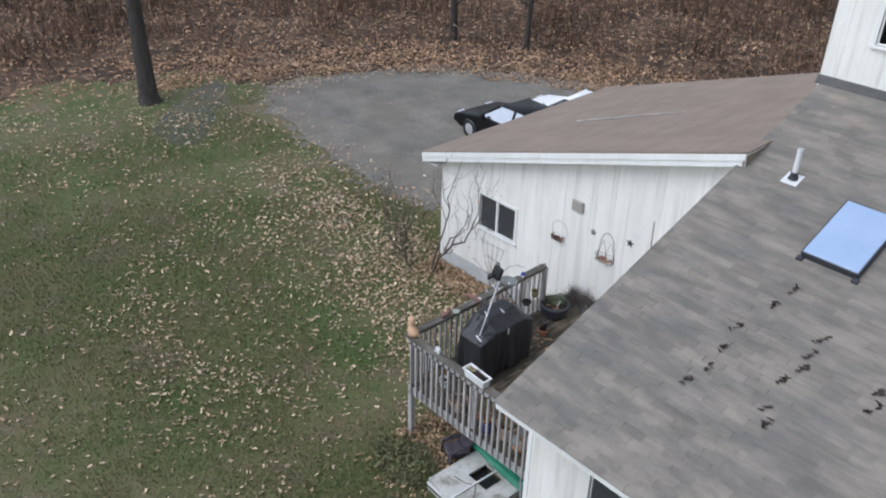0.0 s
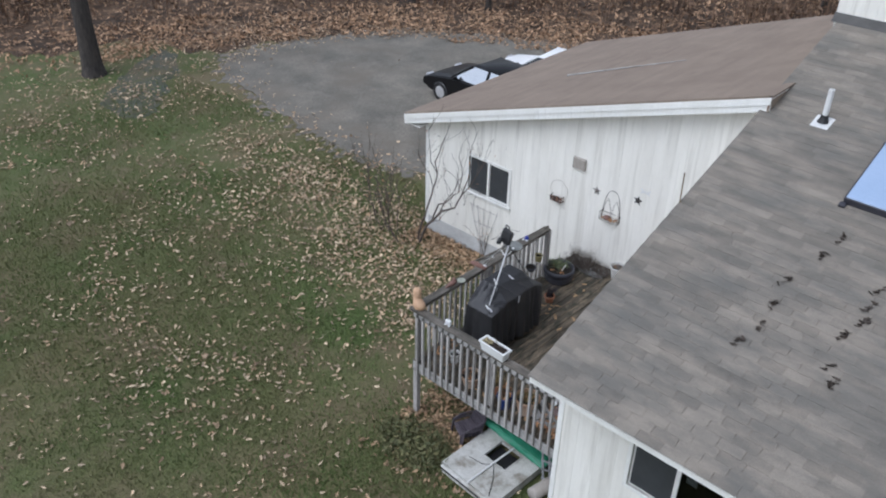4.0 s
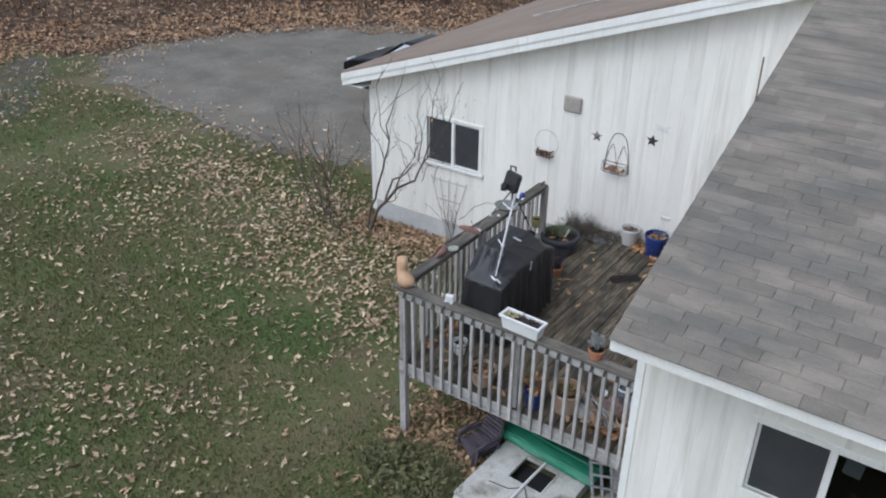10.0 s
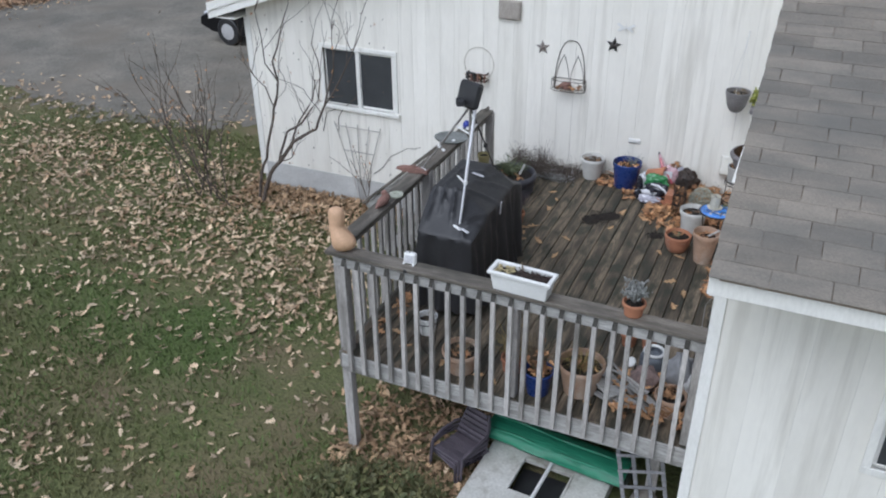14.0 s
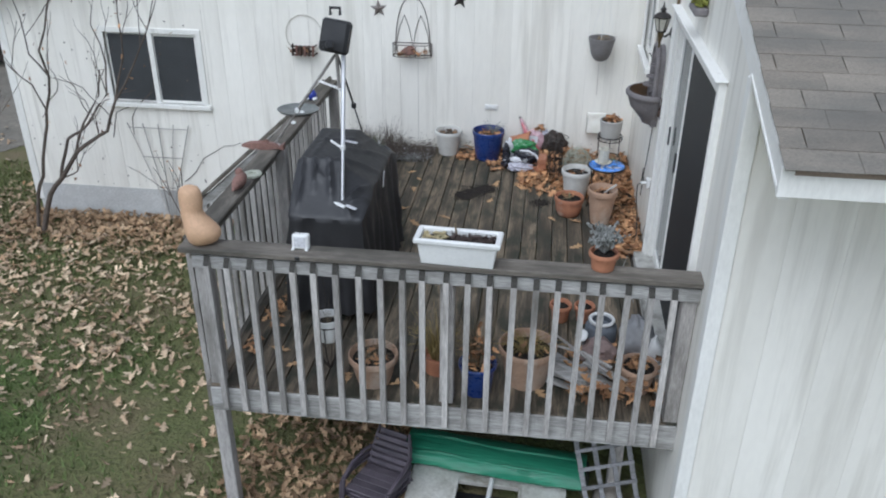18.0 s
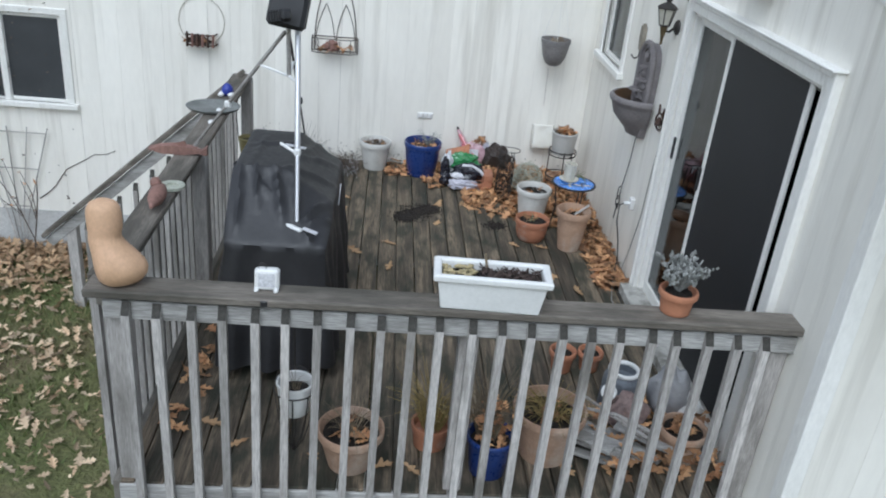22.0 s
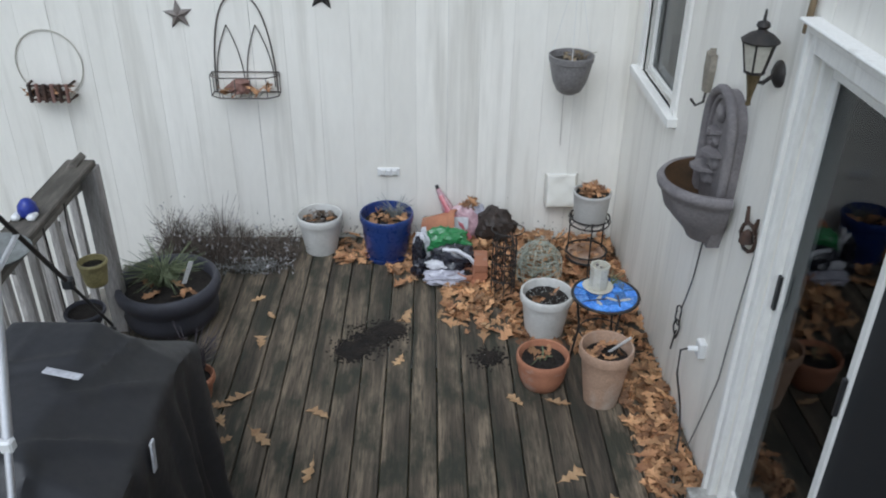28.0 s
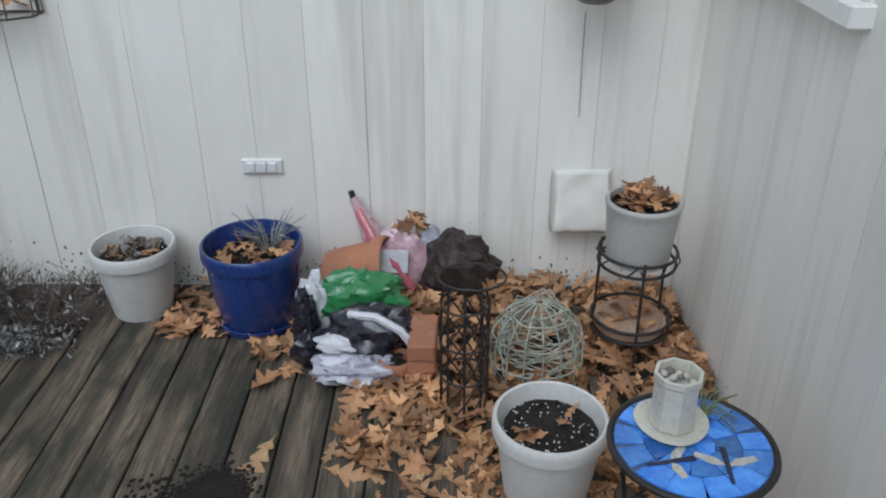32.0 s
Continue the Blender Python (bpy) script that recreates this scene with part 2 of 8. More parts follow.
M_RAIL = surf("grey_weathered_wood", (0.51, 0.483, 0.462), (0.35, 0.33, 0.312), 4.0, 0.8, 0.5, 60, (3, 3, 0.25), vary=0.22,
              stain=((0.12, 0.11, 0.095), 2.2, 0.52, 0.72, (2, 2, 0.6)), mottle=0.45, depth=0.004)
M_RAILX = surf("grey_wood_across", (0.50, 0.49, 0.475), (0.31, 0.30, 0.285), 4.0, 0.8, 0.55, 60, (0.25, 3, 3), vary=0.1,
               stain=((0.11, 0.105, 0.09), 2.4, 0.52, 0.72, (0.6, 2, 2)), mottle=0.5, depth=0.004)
# grain along y, in a darker tone than the wood across
M_RAILY = surf("darker_grey_wood_along", (0.29, 0.268, 0.235), (0.18, 0.163, 0.14), 4.0, 0.8, 0.55, 60, (3, 0.25, 3), vary=0.1,
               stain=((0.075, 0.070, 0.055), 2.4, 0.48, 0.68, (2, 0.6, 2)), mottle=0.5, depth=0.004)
M_CAPX = surf("dark_weathered_cap", (0.225, 0.200, 0.172), (0.120, 0.104, 0.086), 4.0, 0.75, 0.6, 60, (0.25, 3, 3), vary=0.1,
              stain=((0.055, 0.050, 0.040), 2.6, 0.46, 0.64, (0.6, 2, 2)), mottle=0.55, depth=0.004)
M_CAPY = surf("dark_weathered_cap_along", (0.225, 0.200, 0.172), (0.120, 0.104, 0.086), 4.0, 0.75, 0.6, 60, (3, 0.25, 3), vary=0.1,
              stain=((0.055, 0.050, 0.040), 2.6, 0.46, 0.64, (2, 0.6, 2)), mottle=0.55, depth=0.004)
M_LAWN = surf("autumn_lawn", (0.092, 0.126, 0.036), (0.172, 0.150, 0.072), 0.33, 0.95, 0.8, 26, vary=0.0,
              stain=((0.190, 0.138, 0.088), 0.9, 0.48, 0.72, (1, 1, 1)), mottle=0.42, depth=0.05)
M_DRIVE = surf("gravel_asphalt", (0.252, 0.228, 0.190), (0.158, 0.146, 0.124), 0.9, 0.95, 0.7, 24, (1, 1, 1),
               stain=((0.175, 0.15, 0.12), 0.6, 0.50, 0.72, (1, 1, 1)), mottle=0.4)
M_GRAVEL = surf("mossy_gravel", (0.115, 0.120, 0.105), (0.080, 0.092, 0.058), 1.3, 0.95, 0.7, 20, (1, 1, 1),
                stain=((0.14, 0.112, 0.066), 1.1, 0.45, 0.6, (1, 1, 1)), mottle=0.4)
# near-black base stands in for the darkness of unlit rooms
M_DARK = surf("unlit_room_black", (0.05, 0.05, 0.055), (0.035, 0.035, 0.04), 2, 0.9, 0.0)
M_SCREEN = surf("insect_screen", (0.010, 0.012, 0.015), (0.015, 0.017, 0.021), 2, 0.6, 0.1, 300)

GROUND = -1.16

# ---- ground ----
g = Geo()
xs = [-400, -200, -100, -60] + [-45 + i * 0.75 for i in range(80)] + [20, 40, 80, 200, 400]
ys = [-400, -200, -80, -40] + [-22 + i * 0.75 for i in range(80)] + [45, 80, 200, 400]


def lie(x, y):
    """The height of the ground: gentle swells, a low bank in the woods, level round the house."""
    z = GROUND + 0.012 * noise.noise((x * 0.25, y * 0.25, 0)) * min(1, max(0, (abs(x + 3) - 8) / 6))
    d = wood_depth(x, y)
    return z + 0.045 * max(0, min(d, 60))


WOOD_EDGE = [(-30, -14), (-26.5, -4), (-24.6, 3), (-22.2, 8.3), (-18.8, 12.1), (-14.4, 14.6), (-9, 15.8), (0, 17), (14, 17)]


def wood_depth(x, y):
    """How far a place lies inside the woods."""
    best, side = 1e9, -1
    for (ax, ay), (bx, by) in zip(WOOD_EDGE, WOOD_EDGE[1:]):
        dx, dy = bx - ax, by - ay
        k = max(0, min(1, ((x - ax) * dx + (y - ay) * dy) / (dx * dx + dy * dy)))
        d = math.hypot(x - ax - k * dx, y - ay - k * dy)
        if d < best:
            best, side = d, 1 if (dx * (y - ay) - dy * (x - ax)) > 0 else -1
    return best * side


verts = [(x, y, lie(x, y)) for x in xs for y in ys]
faces = [(i * len(ys) + j, (i + 1) * len(ys) + j, (i + 1) * len(ys) + j + 1, i * len(ys) + j + 1) for i in range(len(xs) - 1) for j in range(len(ys) - 1)]
g.add(verts, faces)
M_WOODFLOOR = surf("wood_floor", (0.120, 0.074, 0.045), (0.050, 0.033, 0.022), 0.8, 0.95, 0.8, 14, stain=((0.24, 0.15, 0.09), 2.2, 0.5, 0.7, (1, 1, 1)), mottle=0.6, depth=0.05)
ground_mesh = g.mesh("ground", M_LAWN, 80)
ground_mesh.materials.append(M_WOODFLOOR)
for poly in ground_mesh.polygons:
    reach = -2.6 if poly.center.y > 3 else -0.4
    if wood_depth(poly.center.x, poly.center.y) > 0.5 * noise.noise((poly.center.x * 0.6, poly.center.y * 0.6, 6)) + reach:
        poly.material_index = 1
ground = tagged(part("ground", ground_mesh, M_LAWN), "patchy autumn lawn, green and brown, strewn with dead leaves", "ground", kind="structure")

# driveway: a loop of grey gravelly asphalt with ragged edges
DRIVE = [(-19.4, 2.6), (-15.7, 1.75), (-13.2, 1.5), (-11.0, 1.4), (-9.6, 1.9), (-7.6, 2.3), (-7.3, 2.3), (-7.3, 8.4), (0, 8.6), (9, 9), (9, 15.5), (0, 15.4), (-9, 14.6), (-12.6, 13.8), (-14.9, 12.4), (-17.1, 11.1), (-18.8, 9.8), (-19.9, 7.4), (-20.5, 5.1), (-20.6, 3.6)]
ring = []
for (ax, ay), (bx, by) in zip(DRIVE, DRIVE[1:] + DRIVE[:1]):
    k = max(1, int(math.hypot(bx - ax, by - ay) / 0.35))
    for i in range(k):
        x, y = ax + (bx - ax) * i / k, ay + (by - ay) * i / k
        q = 0.22 * noise.noise((x * 1.1, y * 1.1, 3.0)) + 0.1 * noise.noise((x * 4, y * 4, 5.0))
        ring.append((x + q, y + q))
ring_drive = list(ring)
g = Geo()
g.prism(ring, "z", GROUND - 0.05, GROUND + 0.016)
tagged(part("driveway", g, M_DRIVE), "worn grey asphalt and gravel driveway loop", "driveway", kind="structure")
rng = random.Random(17)
g = Geo()
for _ in range(900):
    ax, ay = rng.choice(ring_drive)
    if ax < -7.6 and ay < 14.2:
        q, sp = rng.uniform(0.04, 0.17), abs(rng.gauss(0, 0.20))
        dx, dy = ax + 14, ay - 7.5
        d = math.hypot(dx, dy)
        g.lathe([(q, 0.0), (q * 0.7, 0.004), (q * 0.05, 0.006)], (ax + dx / d * sp + rng.gauss(0, 0.06), ay + dy / d * sp + rng.gauss(0, 0.06), GROUND + rng.uniform(0.003, 0.011)), 11, wob=0.3)
tagged(part("driveway_grit", g, M_DRIVE), "loose grey gravel spilling over the driveway edge", "gravel", kind="stuff")

PATCH = [(-19.8, -1.6), (-21.6, 0.1), (-23.0, 2.3), (-21.9, 2.4), (-19.4, 0.5), (-17.6, -1.2), (-18.2, -1.9)]
ring = []
for (ax, ay), (bx, by) in zip(PATCH, PATCH[1:] + PATCH[:1]):
    for i in range(6):
        x, y = ax + (bx - ax) * i / 6, ay + (by - ay) * i / 6
        q = 0.3 * noise.noise((x * 2, y * 2, 8.0))
        ring.append((x + q, y + q))
tagged(part("gravel_patch", Geo().prism(ring, "z", GROUND - 0.05, GROUND + 0.005), M_GRAVEL), "small patch of grey gravel by the tree", "gravel", kind="structure")


# ---- walls with vertical siding ----
def siding_wall(name, axis, at, face, u0, u1, zb, ztop, openings, label, thick=0.14, pitch=0.203, skip_boards=False):
    """A wall along x or y at a plane, with its openings cut through and vertical boards on its face (+1 or -1 along the normal)."""
    def cuts(a, b):
        edges = sorted({a, b} | {e for o in openings for e in o[:2] if a < e < b})
        for p, q in zip(edges, edges[1:]):
            if q - p < 1e-4:
                continue
            mid = (p + q) / 2
            zs, low = [], zb
            for o in sorted((o for o in openings if o[0] < mid < o[1]), key=lambda o: o[2]):
                zs.append((low, o[2], False))
                low = o[3]
            zs.append((low, None, True))
            yield p, q, zs

    def slab(geo, p, q, z0, z1, top, d0, d1):
        pts = [(p, z0), (q, z0), (q, ztop(q) if top else z1), (p, ztop(p) if top else z1)]
        if min(pts[2][1], pts[3][1]) - z0 < 0.01:
            return
        geo.prism(pts, "y" if axis == "x" else "x", d0, d1)

    back = Geo()
    for p, q, zs in cuts(u0, u1):
        for z0, z1, top in zs:
            slab(back, p, q, z0, z1, top, at + face * 0.0095, at - face * thick)
    wall = tagged(part(name, back, M_SEAM), label, "wall", kind="structure")
    boards = []
    u, k = u0, 0
    while u < u1 - 0.02 and not skip_boards:
        v = min(u + pitch, u1)
        bg = Geo()
        gap = 0.003 if k % 6 == 5 else 0.0007
        for p, q, zs in cuts(u + 0.0007, v - gap):
            for z0, z1, top in zs:
                slab(bg, p, q, z0 - 0.0, z1, top, at, at + face * 0.014)
        if bg.v:
            boards.append(part("siding_board", bg, M_SIDING, wall))
        u = v
        k += 1
    return wall


def garage_top(x):
    return 1.743 + 0.3373 * (x + 7.68)


def house_top(y):
    return 2.217 + HOUSE_SLOPE * (y + 5.72)


HOUSE_SLOPE = 0.345
HX0, HX1, HY0, HY1 = 0.02, 8.8, -5.72, 2.4

GWIN = (-6.02, -4.92, 0.36, 1.18)
wall_garage = siding_wall("wall_garage", "x", 0.0, -1, -7.26, 0.0, -0.78, lambda x: garage_top(x) - 0.1, [GWIN], "white vertical siding of the garage, streaked with grey dirt")
g = Geo().box((-3.63, 0.06, -0.99), (7.22, 0.16, 0.46))
tagged(part("foundation", g, M_CONC), "painted concrete foundation strip of the garage", "foundation", kind="structure")
siding_wall("wall_garage_west", "y", -7.26, -1, 0.0, 6.5, -1.2, lambda y: garage_top(-7.26) - 0.1, [], "white vertical siding at the drive side of the garage")
siding_wall("wall_garage_north", "x", 6.5, 1, -7.26, 0.0, -1.2, lambda x: garage_top(x) - 0.1, [], "plain back wall of the garage", skip_boards=True)
g = Geo().box((-7.26, -0.012, 0.25), (0.1, 0.03, 2.46), bev=0.004)
tagged(part("trim_garage_corner", g, M_TRIM), "white corner board of the garage", "trim", kind="structure")

# the house: deck side wall, front wall, upper storey
FY = -4.93
DOOR = (-4.30, -2.485, 0.06, 2.065)
WIN2 = (-1.0, -0.30, 1.31, 2.14)
siding_wall("wall_house_west", "y", 0.0, -1, FY, 0.0, -1.2, lambda y: house_top(y) - 0.15, [DOOR, WIN2], "white vertical siding of the house beside the deck")
FWIN1 = (1.13, 2.40, 0.54, 1.32)
FWIN2 = (3.9, 5.17, 0.54, 1.32)
FWIN3 = (1.48, 2.4, -1.0, -0.44)
siding_wall("wall_house_south", "x", FY, -1, 0.0, 8.5, -1.2, lambda x: house_top(FY) - 0.16, [FWIN1, FWIN2, FWIN3], "white vertical siding of the house front", pitch=0.305)
UY = 2.26
UWIN = (0.66, 1.80, 5.76, 6.86)
UWIN2 = (2.5, 3.6, 5.76, 6.86)
siding_wall("wall_upper_south", "x", UY, -1, -0.1, 8.5, 4.0, lambda x: 7.6, [UWIN, UWIN2], "white siding of the upper storey")
siding_wall("wall_upper_west", "y", -0.1, -1, UY, 9.5, 3.4, lambda y: 7.6, [], "white siding of the upper storey side", skip_boards=False)
siding_wall("wall_house_east", "y", 8.5, 1, FY, 9.5, -1.2, lambda y: min(7.6, house_top(y) - 0.06 if y < UY else 7.6), [], "plain far side wall of the house", skip_boards=True)
siding_wall("wall_house_north", "x", 9.5, 1, -0.1, 8.5, -1.2, lambda x: 7.6, [], "plain back wall of the house", skip_boards=True)
g = Geo()
g.box((-0.021, FY + 0.02, 0.565), (0.014, 0.08, 3.53), bev=0.003)
g.box((0.012, FY - 0.021, 0.565), (0.08, 0.014, 3.53), bev=0.003)
tagged(part("trim_house_corner", g, M_TRIM), "white corner boards of the house", "trim", kind="structure")


# garage roof: one plane rising towards the house, its courses as low steps
X0, X1, Y0, Y1 = -7.70, 0.11, -0.30, 6.7
g = Geo()
step = 0.145
k = 0
x = X0
while x < X1:
    xe = min(x + step * 0.948, X1)
    za, zb2 = garage_top(x), garage_top(xe)
    pts = [(x, za - 0.03), (xe + 0.02, zb2 - 0.03), (xe + 0.02, zb2 + 0.001), (x, za + 0.010)]
    yb = Y0
    while yb < Y1 - 0.01:
        ye = min(yb + 0.9 + 0.2 * random.random(), Y1)
        g.prism(pts, "y", yb, ye)
        yb = ye
    x = xe
roof_g = tagged(part("garage_roof", g, M_ROOF2, fix=False), "brown asphalt-shingled garage roof sloping down from the house", "roof", kind="structure")
g = Geo()
g.prism([(X0 + 0.02, garage_top(X0 + 0.02) - 0.03), (X1, garage_top(X1) - 0.03), (X1, garage_top(X1) - 0.07), (X0 + 0.02, garage_top(X0 + 0.02) - 0.07)], "y", Y0 + 0.02, Y1 - 0.02)
part("roof_deck", g, M_TRIM, roof_g)
for dz, dy, hgt in ((0.035, 0.0, 0.115), (0.145, 0.018, 0.12)):
    g = Geo()
    g.prism([(X0 - 0.01, garage_top(X0) - dz), (X1, garage_top(X1) - dz), (X1, garage_top(X1) - dz - hgt), (X0 - 0.01, garage_top(X0) - dz - hgt)], "y", Y0 + dy - 0.012, Y0 + dy + 0.02)
    part("rake_board", g, M_TRIM, roof_g, "white painted rake board")
g = Geo()
g.box((X0 + 0.0, (Y0 + Y1) / 2, garage_top(X0) - 0.13), (0.025, Y1 - Y0, 0.2), bev=0.003)
part("eave_board", g, M_TRIM, roof_g, "white painted eave board")
g = Geo()
g.prism([(X0 + 0.02, garage_top(X0) - 0.24), (-7.27, garage_top(X0) - 0.24), (-7.27, garage_top(X0) - 0.225), (X0 + 0.02, garage_top(X0) - 0.225)], "y", Y0 + 0.03, Y1)
part("soffit", g, M_TRIM, roof_g)
g = Geo()
g.tube([(-5.3, 2.3, garage_top(-5.3) + 0.02), (-4.0, 2.6, garage_top(-4.0) + 0.03), (-2.9, 2.9, garage_top(-2.9) + 0.02)], 0.02, 5, 0.008)
tagged(part("fallen_branch", g, M_RAILX), "thin dead branch lying on the brown garage roof", "branch")

# house roof over the lower wing
cosr = 1 / math.sqrt(1 + HOUSE_SLOPE**2)
tilt = Matrix.Rotation(math.atan(HOUSE_SLOPE), 4, "X")
g = Geo()
g.prism([(HY0, house_top(HY0) - 0.012), (HY1, house_top(HY1) - 0.012), (HY1, house_top(HY1) - 0.05), (HY0, house_top(HY0) - 0.05)], "x", HX0, HX1)
roof_h = tagged(part("house_roof", g, M_ROOF2), "grey-brown shingled roof of the low house wing, scattered with fallen leaves", "roof", kind="structure")
for xa, xb, dz, hgt in ((-0.022, 0.02, 0.016, 0.165), (-0.028, -0.022, 0.020, 0.06)):
    g = Geo()
    g.prism([(HY0 + 0.01, house_top(HY0) - dz), (HY1, house_top(HY1) - dz), (HY1, house_top(HY1) - dz - hgt), (HY0 + 0.01, house_top(HY0) - dz - hgt + 0.02)], "x", xa, xb)
    part("rake_board", g, M_TRIM, roof_h, "white painted rake board")
g = Geo().box(((HX1 - 0.034) / 2, HY0 + 0.012, house_top(HY0) - 0.083), (HX1 + 0.034, 0.022, 0.135), bev=0.003)
part("eave_board", g, M_TRIM, roof_h, "white painted eave board")
g = Geo().prism([(HY0 + 0.03, house_top(HY0 + 0.03) - 0.15), (FY, house_top(FY) - 0.15), (FY, house_top(FY) - 0.135), (HY0 + 0.03, house_top(HY0 + 0.03) - 0.135)], "x", -0.03, HX1)
part("soffit", g, M_TRIM, roof_h)
g = Geo().prism([(UY - 0.13, house_top(UY - 0.13) + 0.012), (UY - 0.016, house_top(UY) + 0.012), (UY - 0.016, house_top(UY) + 0.10), (UY - 0.03, house_top(UY) + 0.10)], "x", -0.12, 8.5)
part("flashing", g, surf("dark_flashing", (0.085, 0.08, 0.075), (0.05, 0.048, 0.045), 3, 0.6, 0.2), roof_h, "dark dirty flashing strip")
# brown cheek where the garage roof runs onto the house roof
yk = (garage_top(X1) - 2.217) / HOUSE_SLOPE - 5.72
g = Geo().prism([(Y0, house_top(Y0)), (yk, house_top(yk)), (yk, garage_top(X1) - 0.012), (Y0, garage_top(X1) - 0.012)], "x", X1 - 0.04, X1 - 0.004)
part("cheek", g, M_ROOF2, roof_g, "brown roofing turned down onto the lower roof")
# upper storey roof, closing the house
g = Geo().box((4.2, 5.9, 7.68), (9.4, 8.0, 0.16))
tagged(part("upper_roof", g, M_ROOF2), "flat plain roof closing the upper storey", "roof", kind="structure")
# floors and a partition added indoors, the rooms' darkness put into their colour
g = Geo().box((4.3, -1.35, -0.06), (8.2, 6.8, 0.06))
tagged(part("floor_inside", g, M_DARK), "floor inside the house, coloured near black for the unlit room", "floor", kind="structure")
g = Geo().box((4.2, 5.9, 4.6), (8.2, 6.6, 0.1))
tagged(part("floor_upper", g, M_DARK), "floor of the upper storey, coloured near black for the unlit room", "floor", kind="structure")
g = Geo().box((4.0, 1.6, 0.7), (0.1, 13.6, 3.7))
tagged(part("wall_inside", g, M_DARK), "added partition wall inside the house, coloured near black for the unlit room", "wall", kind="structure")


# ---- windows ----
def window(name, axis, at, face, op, label, mullions=1, frame_w=0.06, sill=True, proud=0.03):
    u0, u1, z0, z1 = op
    ob = tagged(new(name), label, "window", kind="structure")

    def bar(p, q, za, zb, d0, d1, nm, mat, lab=""):
        gg = Geo()
        c, s = ((p + q) / 2, (za + zb) / 2), (abs(q - p), abs(zb - za))
        if axis == "x":
            gg.box((c[0], at + face * (d0 + d1) / 2, c[1]), (s[0], abs(d1 - d0), s[1]), bev=0.004)
        else:
            gg.box((at + face * (d0 + d1) / 2, c[0], c[1]), (abs(d1 - d0), s[0], s[1]), bev=0.004)
        return part(nm, gg, mat, ob, lab)

    w = frame_w
    for a, b, c, d in ((u0 - w, u1 + w, z1, z1 + w), (u0 - w, u0, z0, z1), (u1, u1 + w, z0, z1)):
        bar(a, b, c, d, 0.0, proud, "window_frame", M_TRIM)
    bar(u0 - w - (0.03 if sill else 0), u1 + w + (0.03 if sill else 0), z0 - (0.05 if sill else w), z0, 0.0, proud + (0.035 if sill else 0), "window_sill", M_TRIM)
    n = mullions + 1
    for i in range(n):
        a, b = u0 + (u1 - u0) * i / n, u0 + (u1 - u0) * (i + 1) / n
        d = -0.05 + 0.02 * (i % 2)
        for p, q, r, s in ((a, b, z0, z0 + 0.035), (a, b, z1 - 0.035, z1), (a, a + 0.035, z0 + 0.035, z1 - 0.035), (b - 0.035, b, z0 + 0.035, z1 - 0.035)):
            bar(p, q, r, s, d, d + 0.03, "sash", M_TRIM)
        pane = bar(a + 0.035, b - 0.035, z0 + 0.035, z1 - 0.035, d + 0.01, d + 0.016, "pane", M_PANE)
        pane.visible_shadow = False
    return ob


M_PANE = glass("dark_pane", (0.16, 0.18, 0.19))
gwin = window("window_1", "x", 0.0, -1, GWIN, "white two-pane sliding window with dark insect screens in the garage wall")
window("window_2", "y", 0.0, -1, WIN2, "white-framed window over the deck corner", mullions=0, frame_w=0.08)
fwin_a = window("window_3", "x", FY, -1, FWIN1, "white two-pane sliding window in the house front", sill=False)
fwin_b = window("window_4", "x", FY, -1, FWIN2, "white two-pane sliding window in the house front", sill=False)
tagged(part("paper_notice", Geo().box((1.94, FY + 0.045, 1.17), (0.15, 0.003, 0.18), (0, 4, 0), bev=0.001), M_TRIM), "white sheet of paper stuck behind the window pane", "paper")
window("window_5", "x", FY, -1, FWIN3, "low white basement window in the house front")
window("window_6", "x", UY, -1, UWIN, "grey-framed two-pane sliding window of the upper storey", frame_w=0.05)
window("window_7", "x", UY, -1, UWIN2, "grey-framed sliding window of the upper storey", frame_w=0.05)
M_MESH = surf("grey_insect_screen", (0.052, 0.056, 0.060), (0.040, 0.043, 0.047), 3, 0.6, 0.1, 300)
for a, b in ((GWIN[0] + 0.03, -5.50), (-5.44, GWIN[1] - 0.03)):
    part("screen", Geo().box(((a + b) / 2, 0.012, (GWIN[2] + GWIN[3]) / 2), (b - a, 0.003, GWIN[3] - GWIN[2] - 0.05)), M_MESH, gwin, "grey insect screen")
part("mullion", Geo().box((-5.47, 0.0, (GWIN[2] + GWIN[3]) / 2), (0.06, 0.05, GWIN[3] - GWIN[2]), bev=0.004), M_TRIM, gwin)
for win, op in ((fwin_a, FWIN1), (fwin_b, FWIN2)):
    part("screen", Geo().box(((3 * op[0] + op[1]) / 4, FY + 0.012, (op[2] + op[3]) / 2), ((op[1] - op[0]) / 2 - 0.06, 0.003, op[3] - op[2] - 0.05)), M_MESH, win, "grey insect screen")
# near-black partition added so rooms behind the garage and the gable look unlit
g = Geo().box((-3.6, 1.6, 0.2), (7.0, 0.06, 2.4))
tagged(part("wall_garage_inside", g, M_DARK), "added partition inside the garage, coloured near black for the unlit room", "wall", kind="structure")

# ---- sliding patio door ----
door = tagged(new("door_1"), "white-framed sliding patio door with a dark insect screen on one half", "sliding door", kind="structure")
y0, y1, z0, z1 = DOOR


def dbar(ya, yb, za, zb, d0, d1, nm, mat, lab="", bev=0.004):
    return part(nm, Geo().box((-(d0 + d1) / 2, (ya + yb) / 2, (za + zb) / 2), (d1 - d0, yb - ya, zb - za), bev=bev), mat, door, lab)


